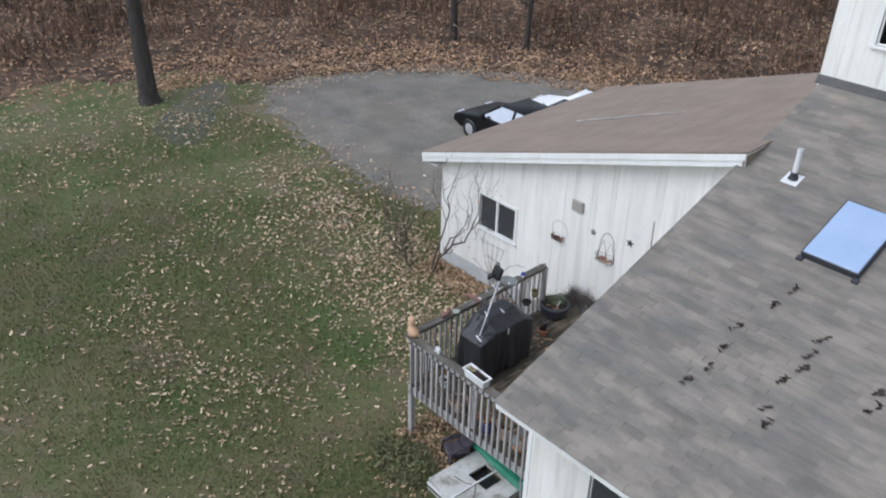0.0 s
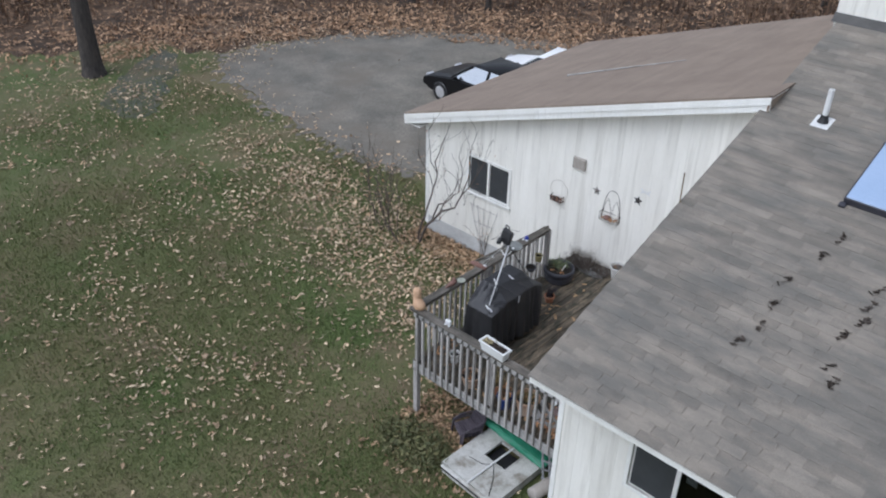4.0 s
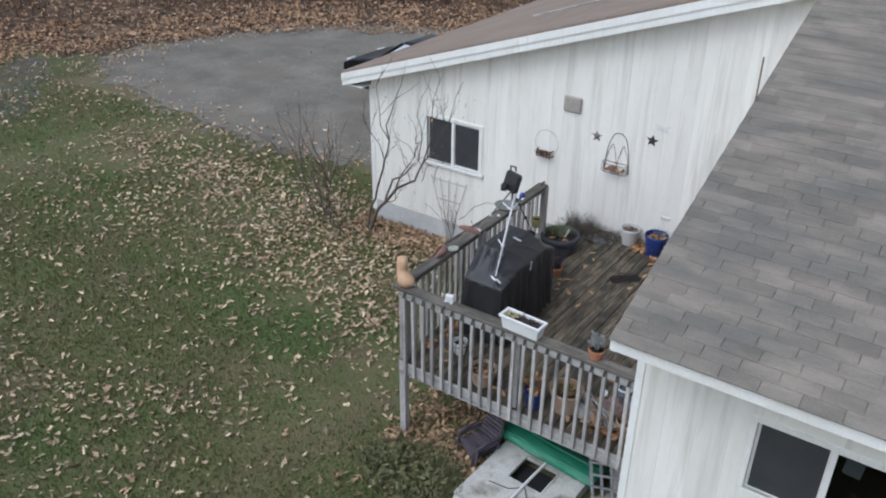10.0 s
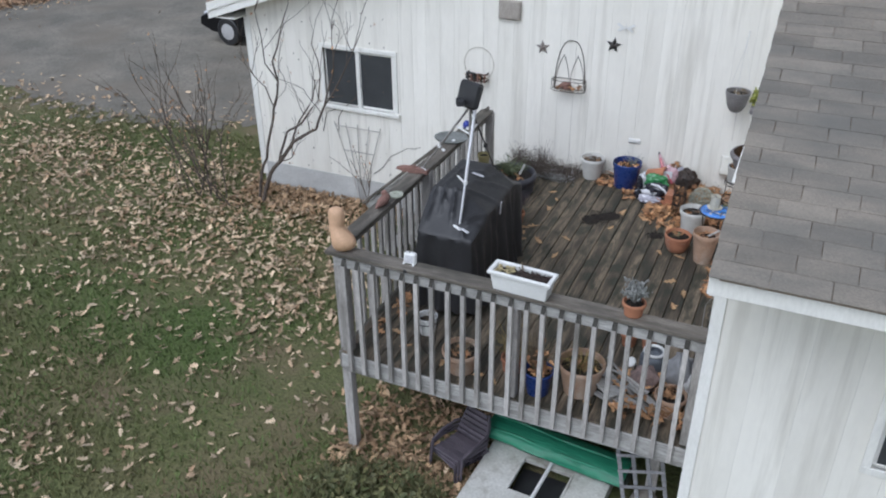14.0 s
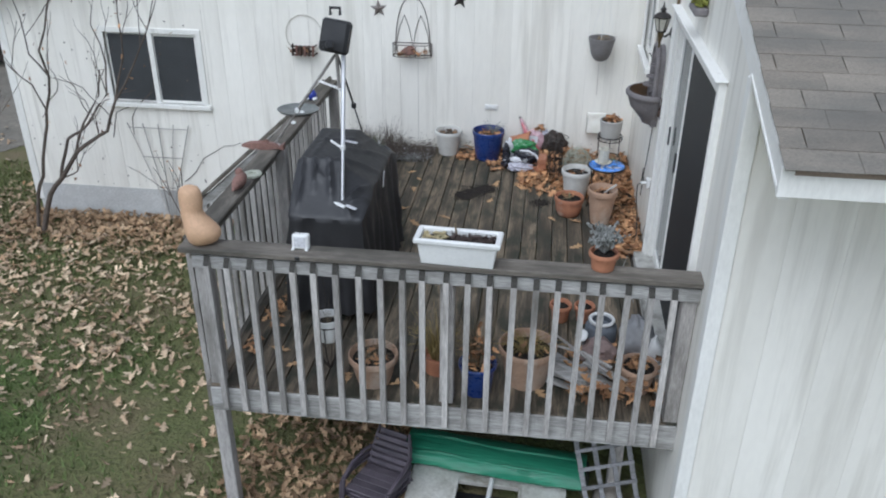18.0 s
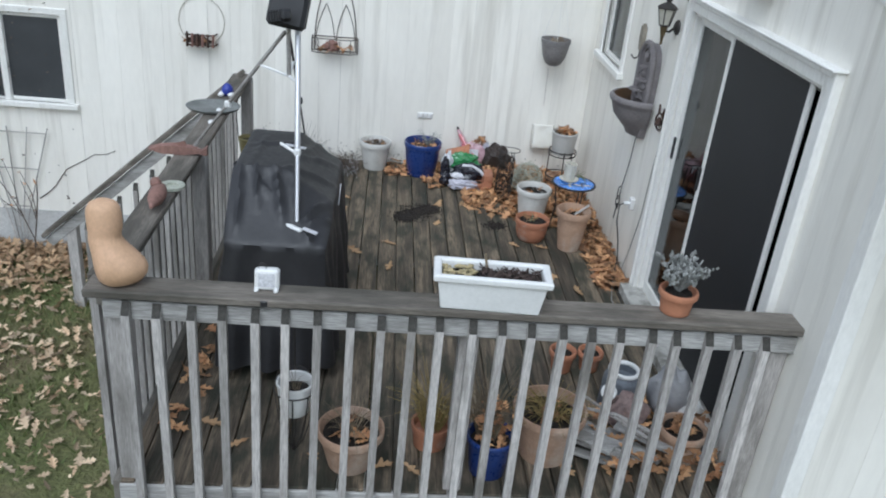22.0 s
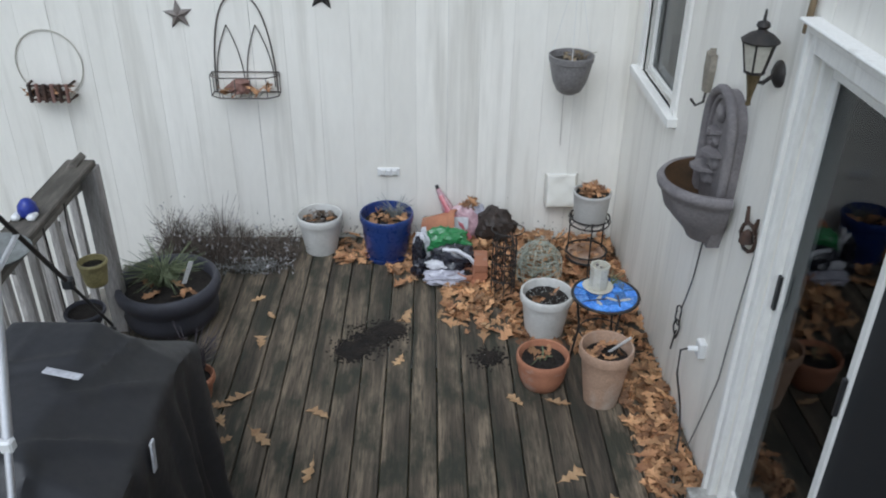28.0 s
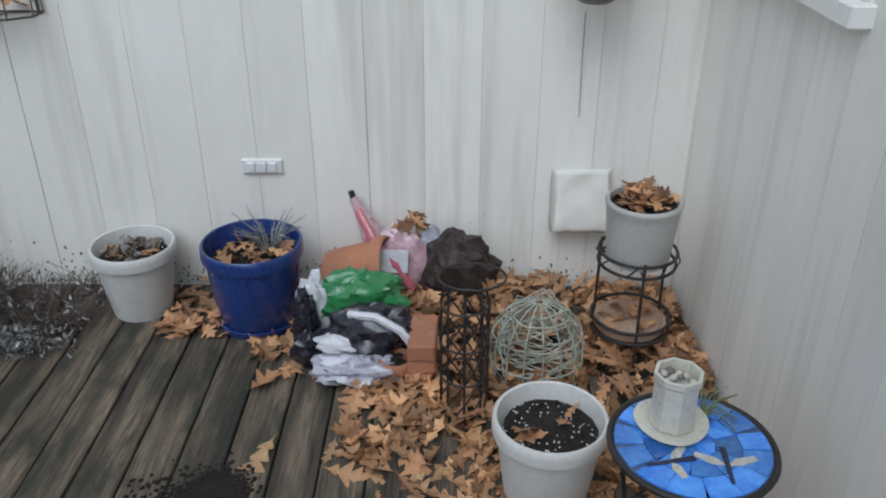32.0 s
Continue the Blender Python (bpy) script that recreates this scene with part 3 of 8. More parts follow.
for a, b, c, d in ((y0 - 0.085, y0, 0.0, z1 + 0.06), (y1, y1 + 0.035, 0.0, z1 + 0.06), (y0, y1, z1, z1 + 0.06)):
    dbar(a, b, c, d, 0.014, 0.045, "door_casing", M_TRIM)
for a, b, c, d in ((y0 - 0.115, y0 - 0.085, 0.0, z1 + 0.09), (y1 + 0.035, y1 + 0.062, 0.0, z1 + 0.09), (y0 - 0.085, y1 + 0.035, z1 + 0.06, z1 + 0.09)):
    dbar(a, b, c, d, 0.014, 0.060, "casing_bead", M_TRIM)
dbar(y0 - 0.13, y1 + 0.075, z1 + 0.09, z1 + 0.103, 0.014, 0.085, "drip_cap", M_TRIM, "white drip cap over the door")
for a, b, c, d in ((y0, y0 + 0.025, z0, z1), (y1 - 0.02, y1, z0, z1), (y0 + 0.025, y1 - 0.02, z1 - 0.025, z1)):
    dbar(a, b, c, d, -0.13, 0.012, "door_frame", M_TRIM)
dbar(y0 - 0.05, y1 + 0.05, 0.0, z0 + 0.012, -0.14, 0.13, "threshold", surf("grimy_threshold", (0.56, 0.55, 0.52), (0.40, 0.39, 0.36), 3, 0.7, 0.3, 40, stain=((0.09, 0.085, 0.07), 7, 0.48, 0.70, (1, 1, 1)), mottle=0.2), "grimy white threshold step")
ym = -3.125
for i, (a, b, d) in enumerate(((ym - 0.04, y1 - 0.02, -0.058), (y0 + 0.025, ym + 0.04, -0.10))):
    for p, q, r, s in ((a, b, z0, z0 + 0.09), (a, b, z1 - 0.07, z1 - 0.025), (a, a + 0.04, z0 + 0.09, z1 - 0.07), (b - 0.04, b, z0 + 0.09, z1 - 0.07)):
        dbar(p, q, r, s, d, d + 0.035, "stile", M_TRIM)
    pane = dbar(a + 0.04, b - 0.04, z0 + 0.09, z1 - 0.07, d + 0.012, d + 0.02, "pane", M_PANE, bev=0)
    pane.visible_shadow = False
for p, q, r, s in ((y0 + 0.15, y0 + 0.185, z0 + 0.02, z1 - 0.027), (ym - 0.02, ym + 0.014, z0 + 0.02, z1 - 0.027)):
    dbar(p, q, r, s, -0.016, 0.004, "screen_stile", M_TRIM, "white aluminium stile of the insect screen")
dbar(y0 + 0.185, ym - 0.02, z0 + 0.03, z1 - 0.03, -0.009, -0.006, "screen", M_SCREEN, "dark grey insect screen", bev=0)
M_BLACK = surf("black_plastic", (0.015, 0.015, 0.017), (0.025, 0.025, 0.027), 5, 0.45, 0.1, 120, mottle=0.2)
dbar(ym - 0.012, ym + 0.006, 1.10, 1.25, 0.004, 0.02, "door_handle", M_BLACK, "black door handle")
dbar(y1 - 0.046, y1 - 0.0215, 1.09, 1.24, -0.024, -0.010, "door_handle", M_BLACK, "black door handle")

# ---- deck ----
DX0, DY0 = -3.10, -4.62
deck = tagged(new("deck"), "raised deck of weathered brown boards with leaves and dirt", "deck", kind="structure")
pitch = 0.1372
x = -0.014
board_mesh = {}
count = 0
while x > DX0 + 0.02:
    w = min(pitch - 0.007, x - DX0)
    lx = x - w / 2
    gg = Geo().box((0, 0, -0.019), (w, 4.64, 0.038), bev=0.004)
    key = round(w, 3)
    if key not in board_mesh:
        board_mesh[key] = gg.mesh("deck_board", M_DECK)
    b = part("deck_board", board_mesh[key], M_DECK, deck)
    b.location = (lx, -2.335, 0.0015 * (count % 3))
    x -= pitch
    count += 1
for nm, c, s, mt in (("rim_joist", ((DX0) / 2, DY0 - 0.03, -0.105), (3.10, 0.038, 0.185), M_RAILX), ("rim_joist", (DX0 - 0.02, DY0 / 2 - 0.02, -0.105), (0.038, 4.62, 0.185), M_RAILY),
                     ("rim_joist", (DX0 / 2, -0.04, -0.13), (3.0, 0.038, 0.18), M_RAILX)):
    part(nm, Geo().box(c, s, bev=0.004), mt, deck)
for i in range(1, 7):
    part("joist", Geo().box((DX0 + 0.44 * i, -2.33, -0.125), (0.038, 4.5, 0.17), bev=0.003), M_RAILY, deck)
part("beam", Geo().box((-1.6, -4.2, -0.29), (2.9, 0.09, 0.16), bev=0.004), M_RAILX, deck)
part("beam", Geo().box((-1.6, -1.4, -0.29), (2.9, 0.09, 0.16), bev=0.004), M_RAILX, deck)
for px, py in ((-3.06, -4.62), (-0.3, -4.2), (-3.0, -1.4), (-0.3, -1.4)):
    part("deck_post", Geo().box((px, py, (GROUND - 0.1 - 0.2) / 2), (0.09, 0.09, abs(GROUND) + 0.1 - 0.2), bev=0.006), M_RAIL, deck)


# ---- railings ----
def baluster_mesh(h):
    """A square baluster with a slanted top and foot."""
    gg = Geo()
    s = 0.018
    gg.add([(-s, -s, 0.02), (s, -s, 0.02), (s, s, 0), (-s, s, 0), (-s, -s, h - 0.055), (s, -s, h - 0.055), (s, s, h), (-s, s, h)],
           [(3, 2, 1, 0), (4, 5, 6, 7), (0, 1, 5, 4), (1, 2, 6, 5), (2, 3, 7, 6), (3, 0, 4, 7)])
    me = gg.mesh("baluster", M_RAIL)
    me.materials.append(M_ENDGRAIN)
    for poly in me.polygons:
        if abs(poly.normal.z) > 0.3:
            poly.material_index = 1
    return me


M_ENDGRAIN = surf("rotted_end_grain", (0.050, 0.047, 0.042), (0.085, 0.080, 0.070), 30, 0.95, 0.6, 200, mottle=0.5)


RAIL = 1.07
front = tagged(new("front_railing"), "grey weathered wooden railing along the deck front", "railing", kind="structure")
part("cap_rail", Geo().box((-1.56, -4.63, RAIL - 0.019), (3.2, 0.15, 0.038), bev=0.006), M_CAPX, front)
part("top_rail", Geo().box((-1.55, -4.655, RAIL - 0.105), (3.08, 0.038, 0.09), bev=0.004), M_RAILX, front)
bmesh_f = baluster_mesh(1.178)
for i in range(22):
    b = part("baluster", bmesh_f, M_RAIL, front)
    b.location = (-2.985 + i * 0.1345 + random.uniform(-0.006, 0.006), -4.693, -0.165 + random.uniform(-0.008, 0.004))
    b.rotation_euler = (0, random.uniform(-0.008, 0.008), random.uniform(-0.05, 0.05))
for px in (-3.055, -1.50, -0.06):
    part("rail_post", Geo().box((px, -4.59, 0.42), (0.088, 0.088, 1.22), bev=0.006), M_RAIL, front)
left = tagged(new("side_railing"), "grey weathered wooden railing along the lawn side of the deck", "railing", kind="structure")
part("cap_rail", Geo().box((-3.11, -2.83, RAIL - 0.02), (0.15, 3.46, 0.038), bev=0.006), M_CAPY, left)
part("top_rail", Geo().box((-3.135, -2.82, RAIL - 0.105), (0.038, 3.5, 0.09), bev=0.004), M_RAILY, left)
for i in range(26):
    b = part("baluster", bmesh_f, M_RAIL, left)
    b.location = (-3.173, -4.50 + i * 0.1335 + random.uniform(-0.006, 0.006), -0.165 + random.uniform(-0.008, 0.004))
    b.rotation_euler = (random.uniform(-0.008, 0.008), 0, -math.pi / 2 + random.uniform(-0.05, 0.05))
for py in (-2.85, -1.11):
    part("rail_post", Geo().box((-3.075, py, 0.42), (0.088, 0.088, 1.22), bev=0.006), M_RAIL, left)

# ---- steps down to the lawn, with a sloping handrail ----
steps = tagged(new("deck_steps"), "wooden steps from the deck down to the lawn beside the garage", "stairs", kind="structure")
rise, run = 0.193, 0.262
for i in range(5):
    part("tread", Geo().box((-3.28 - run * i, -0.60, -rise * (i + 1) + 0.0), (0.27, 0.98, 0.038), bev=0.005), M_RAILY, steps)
for yy in (-1.09, -0.11):
    gg = Geo()
    gg.prism([(-3.13, -0.05), (-3.13, -0.32), (-4.55, -1.2), (-4.75, -1.2), (-4.62, -1.08)], "y", yy - 0.02, yy + 0.02)
    part("stringer", gg, M_RAILX, steps)
ang = math.degrees(math.atan2(1.5, 1.66))
srail = tagged(new("stair_railing"), "sloping grey wooden handrail of the deck steps", "railing", kind="structure")
mid = Vector((-3.96, -1.14, 0.31))
part("handrail", Geo().box(mid, (2.32, 0.14, 0.038), (0, -ang, 0), bev=0.006), M_CAPX, srail)
part("top_rail", Geo().box(mid - Vector((0, 0.02, 0.1)), (2.2, 0.038, 0.09), (0, -ang, 0), bev=0.004), M_RAILX, srail)
bmesh_s = baluster_mesh(0.92)
for i in range(9):
    b = part("baluster", bmesh_s, M_RAIL, srail)
    bx = -3.28 - i * 0.145
    b.location = (bx, -1.18, 0.9 + (bx + 3.12) * 0.905 - 0.92 - 0.02)
part("rail_post", Geo().box((-4.58, -1.13, -0.73), (0.088, 0.088, 0.94), bev=0.006), M_RAIL, srail)


# ---- materials of the loose things ----
M_TERRA = surf("terracotta", (0.46, 0.20, 0.11), (0.36, 0.155, 0.09), 6, 0.8, 0.25, 120, vary=0.08, stain=((0.55, 0.46, 0.38), 6, 0.6, 0.85, (1, 1, 1)), mottle=0.2)
M_TERRA_PALE = surf("limed_terracotta", (0.50, 0.33, 0.23), (0.38, 0.245, 0.17), 6, 0.85, 0.3, 100, stain=((0.60, 0.55, 0.48), 5, 0.5, 0.8, (1, 1, 0.6)), mottle=0.25)
M_WHITEPOT = surf("white_resin", (0.66, 0.65, 0.62), (0.56, 0.55, 0.52), 4, 0.55, 0.08, 60, stain=((0.36, 0.34, 0.29), 5, 0.62, 0.9, (1, 1, 0.5)), mottle=0.08)
M_GREYPOT = surf("grey_resin", (0.47, 0.46, 0.44), (0.40, 0.39, 0.37), 4, 0.55, 0.1, 60, mottle=0.1)
M_BLUEPOT = surf("blue_glaze", (0.018, 0.050, 0.215), (0.011, 0.030, 0.135), 5, 0.3, 0.06, 40, mottle=0.15, coat=0.5)
M_DARKPOT = surf("charcoal_resin", (0.055, 0.055, 0.068), (0.035, 0.035, 0.045), 5, 0.55, 0.15, 60, mottle=0.2)
M_SOIL = surf("potting_soil", (0.014, 0.010, 0.008), (0.035, 0.027, 0.021), 40, 0.95, 0.9, 160, mottle=0.6, depth=0.02)
M_LEAF = surf("dead_oak_leaf", (0.63, 0.365, 0.18), (0.22, 0.095, 0.045), 4, 0.7, 0.3, 90, vary=0.55, island=True, mottle=0.25)
M_LEAF1 = surf("single_oak_leaf", (0.50, 0.33, 0.18), (0.34, 0.20, 0.10), 9, 0.7, 0.3, 90, vary=0.35, mottle=0.25)
M_LEAF_LAWN = surf("lawn_leaf", (0.68, 0.55, 0.39), (0.33, 0.20, 0.11), 3, 0.7, 0.2, 60, vary=0.5, island=True, mottle=0.2)
M_LEAF_WET = surf("damp_leaf", (0.50, 0.345, 0.205), (0.22, 0.135, 0.075), 3, 0.7, 0.2, 60, vary=0.5, island=True, mottle=0.2)
M_COVER = surf("black_vinyl_cover", (0.010, 0.010, 0.0125), (0.016, 0.0155, 0.019), 2.5, 0.58, 0.10, 30, vary=0.0, mottle=0.2, depth=0.01, ior=1.7)
M_IRON = surf("black_wrought_iron", (0.018, 0.017, 0.017), (0.035, 0.028, 0.024), 20, 0.55, 0.3, 120, mottle=0.3)
M_RUST = surf("rusty_metal", (0.085, 0.045, 0.030), (0.045, 0.032, 0.028), 15, 0.75, 0.3, 90, mottle=0.4)
M_ALU = surf("bright_aluminium", (0.72, 0.72, 0.73), (0.60, 0.60, 0.62), 6, 0.35, 0.05, 90, metal=0.6, mottle=0.1)
M_STONE = surf("grey_cast_stone", (0.235, 0.215, 0.215), (0.17, 0.155, 0.16), 7, 0.75, 0.35, 80, stain=((0.12, 0.11, 0.105), 6, 0.58, 0.85, (1, 1, 0.5)), mottle=0.25)
M_RUSTWATER = surf("rust_brown_bowl", (0.10, 0.055, 0.025), (0.05, 0.03, 0.015), 8, 0.6, 0.3, 60, mottle=0.4)
M_STEM = surf("dry_stem", (0.26, 0.21, 0.14), (0.16, 0.12, 0.08), 12, 0.85, 0.2, 90, vary=0.2, island=True)
M_GREYPLANT = surf("silver_foliage", (0.30, 0.30, 0.29), (0.20, 0.21, 0.20), 12, 0.85, 0.2, 90, vary=0.3, island=True)
M_GREENSTEM = surf("pale_green_foliage", (0.22, 0.25, 0.15), (0.13, 0.16, 0.08), 10, 0.8, 0.2, 90, vary=0.3, island=True)
M_TWIG = surf("bare_twig", (0.145, 0.115, 0.095), (0.085, 0.068, 0.056), 10, 0.9, 0.3, 70, vary=0.25, island=True)
M_CERAMIC = surf("tan_ceramic", (0.66, 0.42, 0.27), (0.52, 0.33, 0.20), 5, 0.65, 0.15, 60, mottle=0.12)
M_WHITEPL = surf("white_plastic", (0.78, 0.78, 0.77), (0.70, 0.70, 0.69), 5, 0.4, 0.04, 60, mottle=0.06)
M_CORD = surf("black_rubber", (0.02, 0.02, 0.02), (0.03, 0.03, 0.03), 9, 0.6, 0.1)


# ---- dead oak leaves ----
HALF = [(-0.15, 0.007), (0.0, 0.011), (0.10, 0.05), (0.19, 0.19), (0.25, 0.20), (0.31, 0.085), (0.40, 0.22), (0.49, 0.36), (0.54, 0.30), (0.60, 0.10), (0.68, 0.20), (0.76, 0.31), (0.81, 0.20), (0.86, 0.10), (0.93, 0.08), (1.0, 0.008)]
LRNG = random.Random(5150)


def leaf_geo(geo, at, size, turn, tip, roll, curl, simple=False):
    """A lobed, curled oak leaf; every leaf has lobes of its own."""
    m = Matrix.Translation(at) @ Euler((roll, tip, turn)).to_matrix().to_4x4()
    half = [(0.0, 0.02), (0.22, 0.22), (0.34, 0.09), (0.52, 0.33), (0.64, 0.10), (0.80, 0.22), (1.0, 0.02)] if simple else HALF
    verts, faces = [], []
    wide = LRNG.uniform(0.85, 1.4) if simple else LRNG.uniform(0.65, 1.15)
    bend = LRNG.uniform(-0.25, 0.25)
    twist = LRNG.uniform(-0.5, 0.5)
    ks = [(LRNG.uniform(0.55, 1.15), LRNG.uniform(0.55, 1.15), LRNG.uniform(-0.1, 0.2)) for _ in range(4)]
    for t, w in half:
        z = curl * (t - 0.5) ** 2 * 0.9
        ka, kb, kz = ks[min(3, int(max(0, t) * 3.2))]
        for s, k in ((-w, ka), (0, 0), (w, kb)):
            s *= k * wide
            lift = (curl * 0.8 + kz) * abs(s) + twist * s * (t - 0.5)
            verts.append(m @ Vector(((t - 0.5 + 0.40 * max(0, abs(s) - 0.05)) * size, (s + bend * (t - 0.5) ** 2) * size, (z + lift) * size)))
    for i in range(len(half) - 1):
        a = 3 * i
        faces += [(a, a + 1, a + 4, a + 3), (a + 1, a + 2, a + 5, a + 4)]
    geo.add(verts, faces)


def leaf_heap(geo, rng, n, where, size=(0.09, 0.15), tip=0.5, simple=False):
    """n leaves at places from where(rng)."""
    for _ in range(n):
        at = where(rng)
        leaf_geo(geo, at, rng.uniform(*size), rng.uniform(0, 6.28), rng.gauss(0, tip), rng.gauss(0, tip), rng.uniform(-0.5, 0.6), simple)


# ---- pots ----
def pot_profile(rt, rb, h, lip=0.04, out=0.012, wall=0.012, belly=0.0, soil=0.8):
    pr = [(rb * 0.9, 0.0), (rb, 0.004)]
    for i in range(1, 6):
        k = i / 6
        pr.append((rb + (rt - out - rb) * k + belly * math.sin(math.pi * k), h * k * (h - lip) / h + 0.0))
    pr += [(rt - out, h - lip - 0.004), (rt, h - lip + 0.002), (rt + 0.001, h - lip / 2), (rt, h - 0.006), (rt - 0.005, h), (rt - wall, h - 0.002), (rt - out - wall, h - lip), (rt - out - wall - 0.004, h * soil - 0.01)]
    return pr


def pot(name, at, rt, rb, h, mat, label, category="pot", lip=0.04, out=0.012, belly=0.0, soil=0.82, saucer=None, leaves=0, seed=1, group="", wob=0.0, turn=0.0):
    ob = thing(name, at, label, category, group, turn)
    part("body", Geo().lathe(pot_profile(rt, rb, h, lip, out, belly=belly, soil=soil - 0.1), segs=32, wob=wob), mat, ob, smooth=50)
    rng = random.Random(seed)
    rs = rt - out - 0.014
    sg = Geo()
    sg.lathe([(rs * k, h * soil + 0.012 * math.cos(k * 5 + seed) * (1 - k) + rng.uniform(-0.004, 0.004)) for k in (1.0, 0.85, 0.65, 0.42, 0.2, 0.03)], segs=18, wob=0.02)
    for _ in range(40):
        a, q = rng.uniform(0, 6.28), rs * math.sqrt(rng.random()) * 0.9
        s = rng.uniform(0.006, 0.016)
        sg.box((q * math.cos(a), q * math.sin(a), h * soil + 0.005), (s, s * 0.8, s * 0.7), (rng.uniform(0, 90), rng.uniform(0, 90), 0))
    part("soil", sg, M_SOIL, ob)
    if saucer:
        part("saucer", Geo().lathe([(saucer * 0.8, 0), (saucer * 0.95, 0.004), (saucer, 0.03), (saucer - 0.008, 0.032), (saucer - 0.016, 0.012), (0.05, 0.010)], segs=32), mat, ob, smooth=50)
    if leaves:
        lg = Geo()
        leaf_heap(lg, rng, leaves, lambda r: (lambda a, q: (q * math.cos(a), q * math.sin(a), h * soil + r.uniform(0.008, 0.045)))(r.uniform(0, 6.28), rs * 0.75 * math.sqrt(r.random())), (0.06, 0.10), 0.4)
        part("dead_leaves", lg, M_LEAF, ob, fix=False)
    return ob


def perlite(ob, r, z, n, seed):
    """White grains in the soil of a pot."""
    rng = random.Random(seed)
    g = Geo()
    for _ in range(n):
        a, q = rng.uniform(0, 6.28), r * math.sqrt(rng.random())
        s = rng.uniform(0.0016, 0.0042)
        g.box((q * math.cos(a), q * math.sin(a), z + rng.uniform(0.004, 0.012)), (s, s, s), (rng.uniform(0, 90), rng.uniform(0, 90), 0))
    part("perlite", g, M_WHITEPL, ob, "white soil grains")["kind"] = "stuff"


def tuft(geo, rng, c, n, h, spread, r=0.003, droop=0.3, segs=3):
    """A tuft of thin blades or stems."""
    for _ in range(n):
        a = rng.uniform(0, 6.28)
        s = spread * rng.random() ** 0.6
        hh = h * rng.uniform(0.55, 1.0)
        d = Vector((math.cos(a), math.sin(a), 0))
        b = Vector(c) + d * s * 0.25
        geo.tube([b, b + d * s * 0.3 + Vector((0, 0, hh * 0.55)), b + d * s * (1 + droop * 0.2) + Vector((0, 0, hh * (1 - droop * rng.random())))], r, segs, r * 0.35)


# pots along the garage wall
p1 = pot("flower_pot", (-2.02, -0.19, 0), 0.152, 0.106, 0.278, M_WHITEPOT, "white resin flower pot with bare soil beside the garage wall", leaves=4, seed=3, lip=0.05)
blue = pot("flower_pot", (-1.568, -0.265, 0), 0.178, 0.130, 0.328, M_BLUEPOT, "cobalt blue glazed flower pot with leaves and a silver plant", leaves=22, seed=4, saucer=0.150, lip=0.05, belly=0.006, soil=0.8)
for ob_, n_, z_, r_ in ((p1, 34, 0.234, 0.11),):
    rng = random.Random(n_)
    g = Geo()
    for _ in range(n_):
        a, q, s = rng.uniform(0, 6.28), r_ * math.sqrt(rng.random()), rng.uniform(0.008, 0.019)
        g.lathe([(s * 0.5, 0), (s, s * 0.4), (s * 0.6, s * 0.9), (s * 0.05, s)], (q * math.cos(a), q * math.sin(a), z_), 8, wob=0.2)
    part("pebbles", g, surf("mixed_pebbles", (0.34, 0.32, 0.30), (0.13, 0.12, 0.11), 20, 0.8, 0.2, vary=0.5, island=True) if ob_ is p1 else bpy.data.materials["mixed_pebbles"], ob_, smooth=70)["kind"] = "stuff"
rng = random.Random(8)
g = Geo()
tuft(g, rng, (0.06, 0.02, 0.265), 46, 0.17, 0.11, 0.0035, 0.5)
part("plant", g, M_GREYPLANT, blue, "wispy silver-grey plant")
p3 = pot("flower_pot", (-0.612, -1.13, 0), 0.152, 0.112, 0.272, M_WHITEPOT, "white resin flower pot with dark speckled soil and oak leaves", leaves=5, seed=5, lip=0.05)
perlite(p1, 0.12, 0.237, 30, 1)
perlite(p3, 0.125, 0.223, 110, 2)
lg = Geo()
leaf_heap(lg, random.Random(61), 46, lambda r: (r.uniform(-0.09, 0.09), r.uniform(-0.09, 0.09), 0.241 + r.uniform(0, 0.03)), (0.03, 0.06), 0.9)
part("dead_leaves", lg, surf("mouldy_leaf", (0.20, 0.145, 0.10), (0.11, 0.08, 0.06), 9, 0.8, 0.2, vary=0.5, island=True), p1, "curled grey-brown leaf scraps", fix=False)
bowl = pot("flower_pot", (-0.685, -1.616, 0), 0.140, 0.098, 0.193, M_TERRA, "low terracotta flower pot with dry soil and a dead leaf", leaves=4, seed=6, lip=0.045, belly=0.012)
g = Geo()
tuft(g, random.Random(3), (0, 0, 0.15), 5, 0.10, 0.08, 0.006, 0.8)
part("plant", g, M_GREENSTEM, bowl, "limp pale green leaves")
tall = pot("flower_pot", (-0.39, -1.755, 0), 0.138, 0.088, 0.352, M_TERRA_PALE, "tall lime-stained terracotta pot with leaves and a white label stick", leaves=10, seed=7, lip=0.055)
part("label_stick", Geo().box((0.07, 0.02, 0.34), (0.022, 0.004, 0.14), (20, 48, 30), bev=0.001), M_WHITEPL, tall, "white plastic plant label")
pot("flower_pot", (-1.05, -0.62, 0.0), 0.06, 0.045, 0.09, M_TERRA, "small terracotta pot half buried in leaves", seed=9)
side = thing("flower_pot", (-1.32, -0.16, 0.13), "large terracotta pot lying on its side behind the soil bags", "pot")
part("body", Geo().lathe(pot_profile(0.125, 0.09, 0.24, 0.045), (0, 0, 0), 30, Matrix.Rotation(radians(78), 4, "Y") @ Matrix.Rotation(radians(10), 4, "X")), M_TERRA, side, smooth=50)

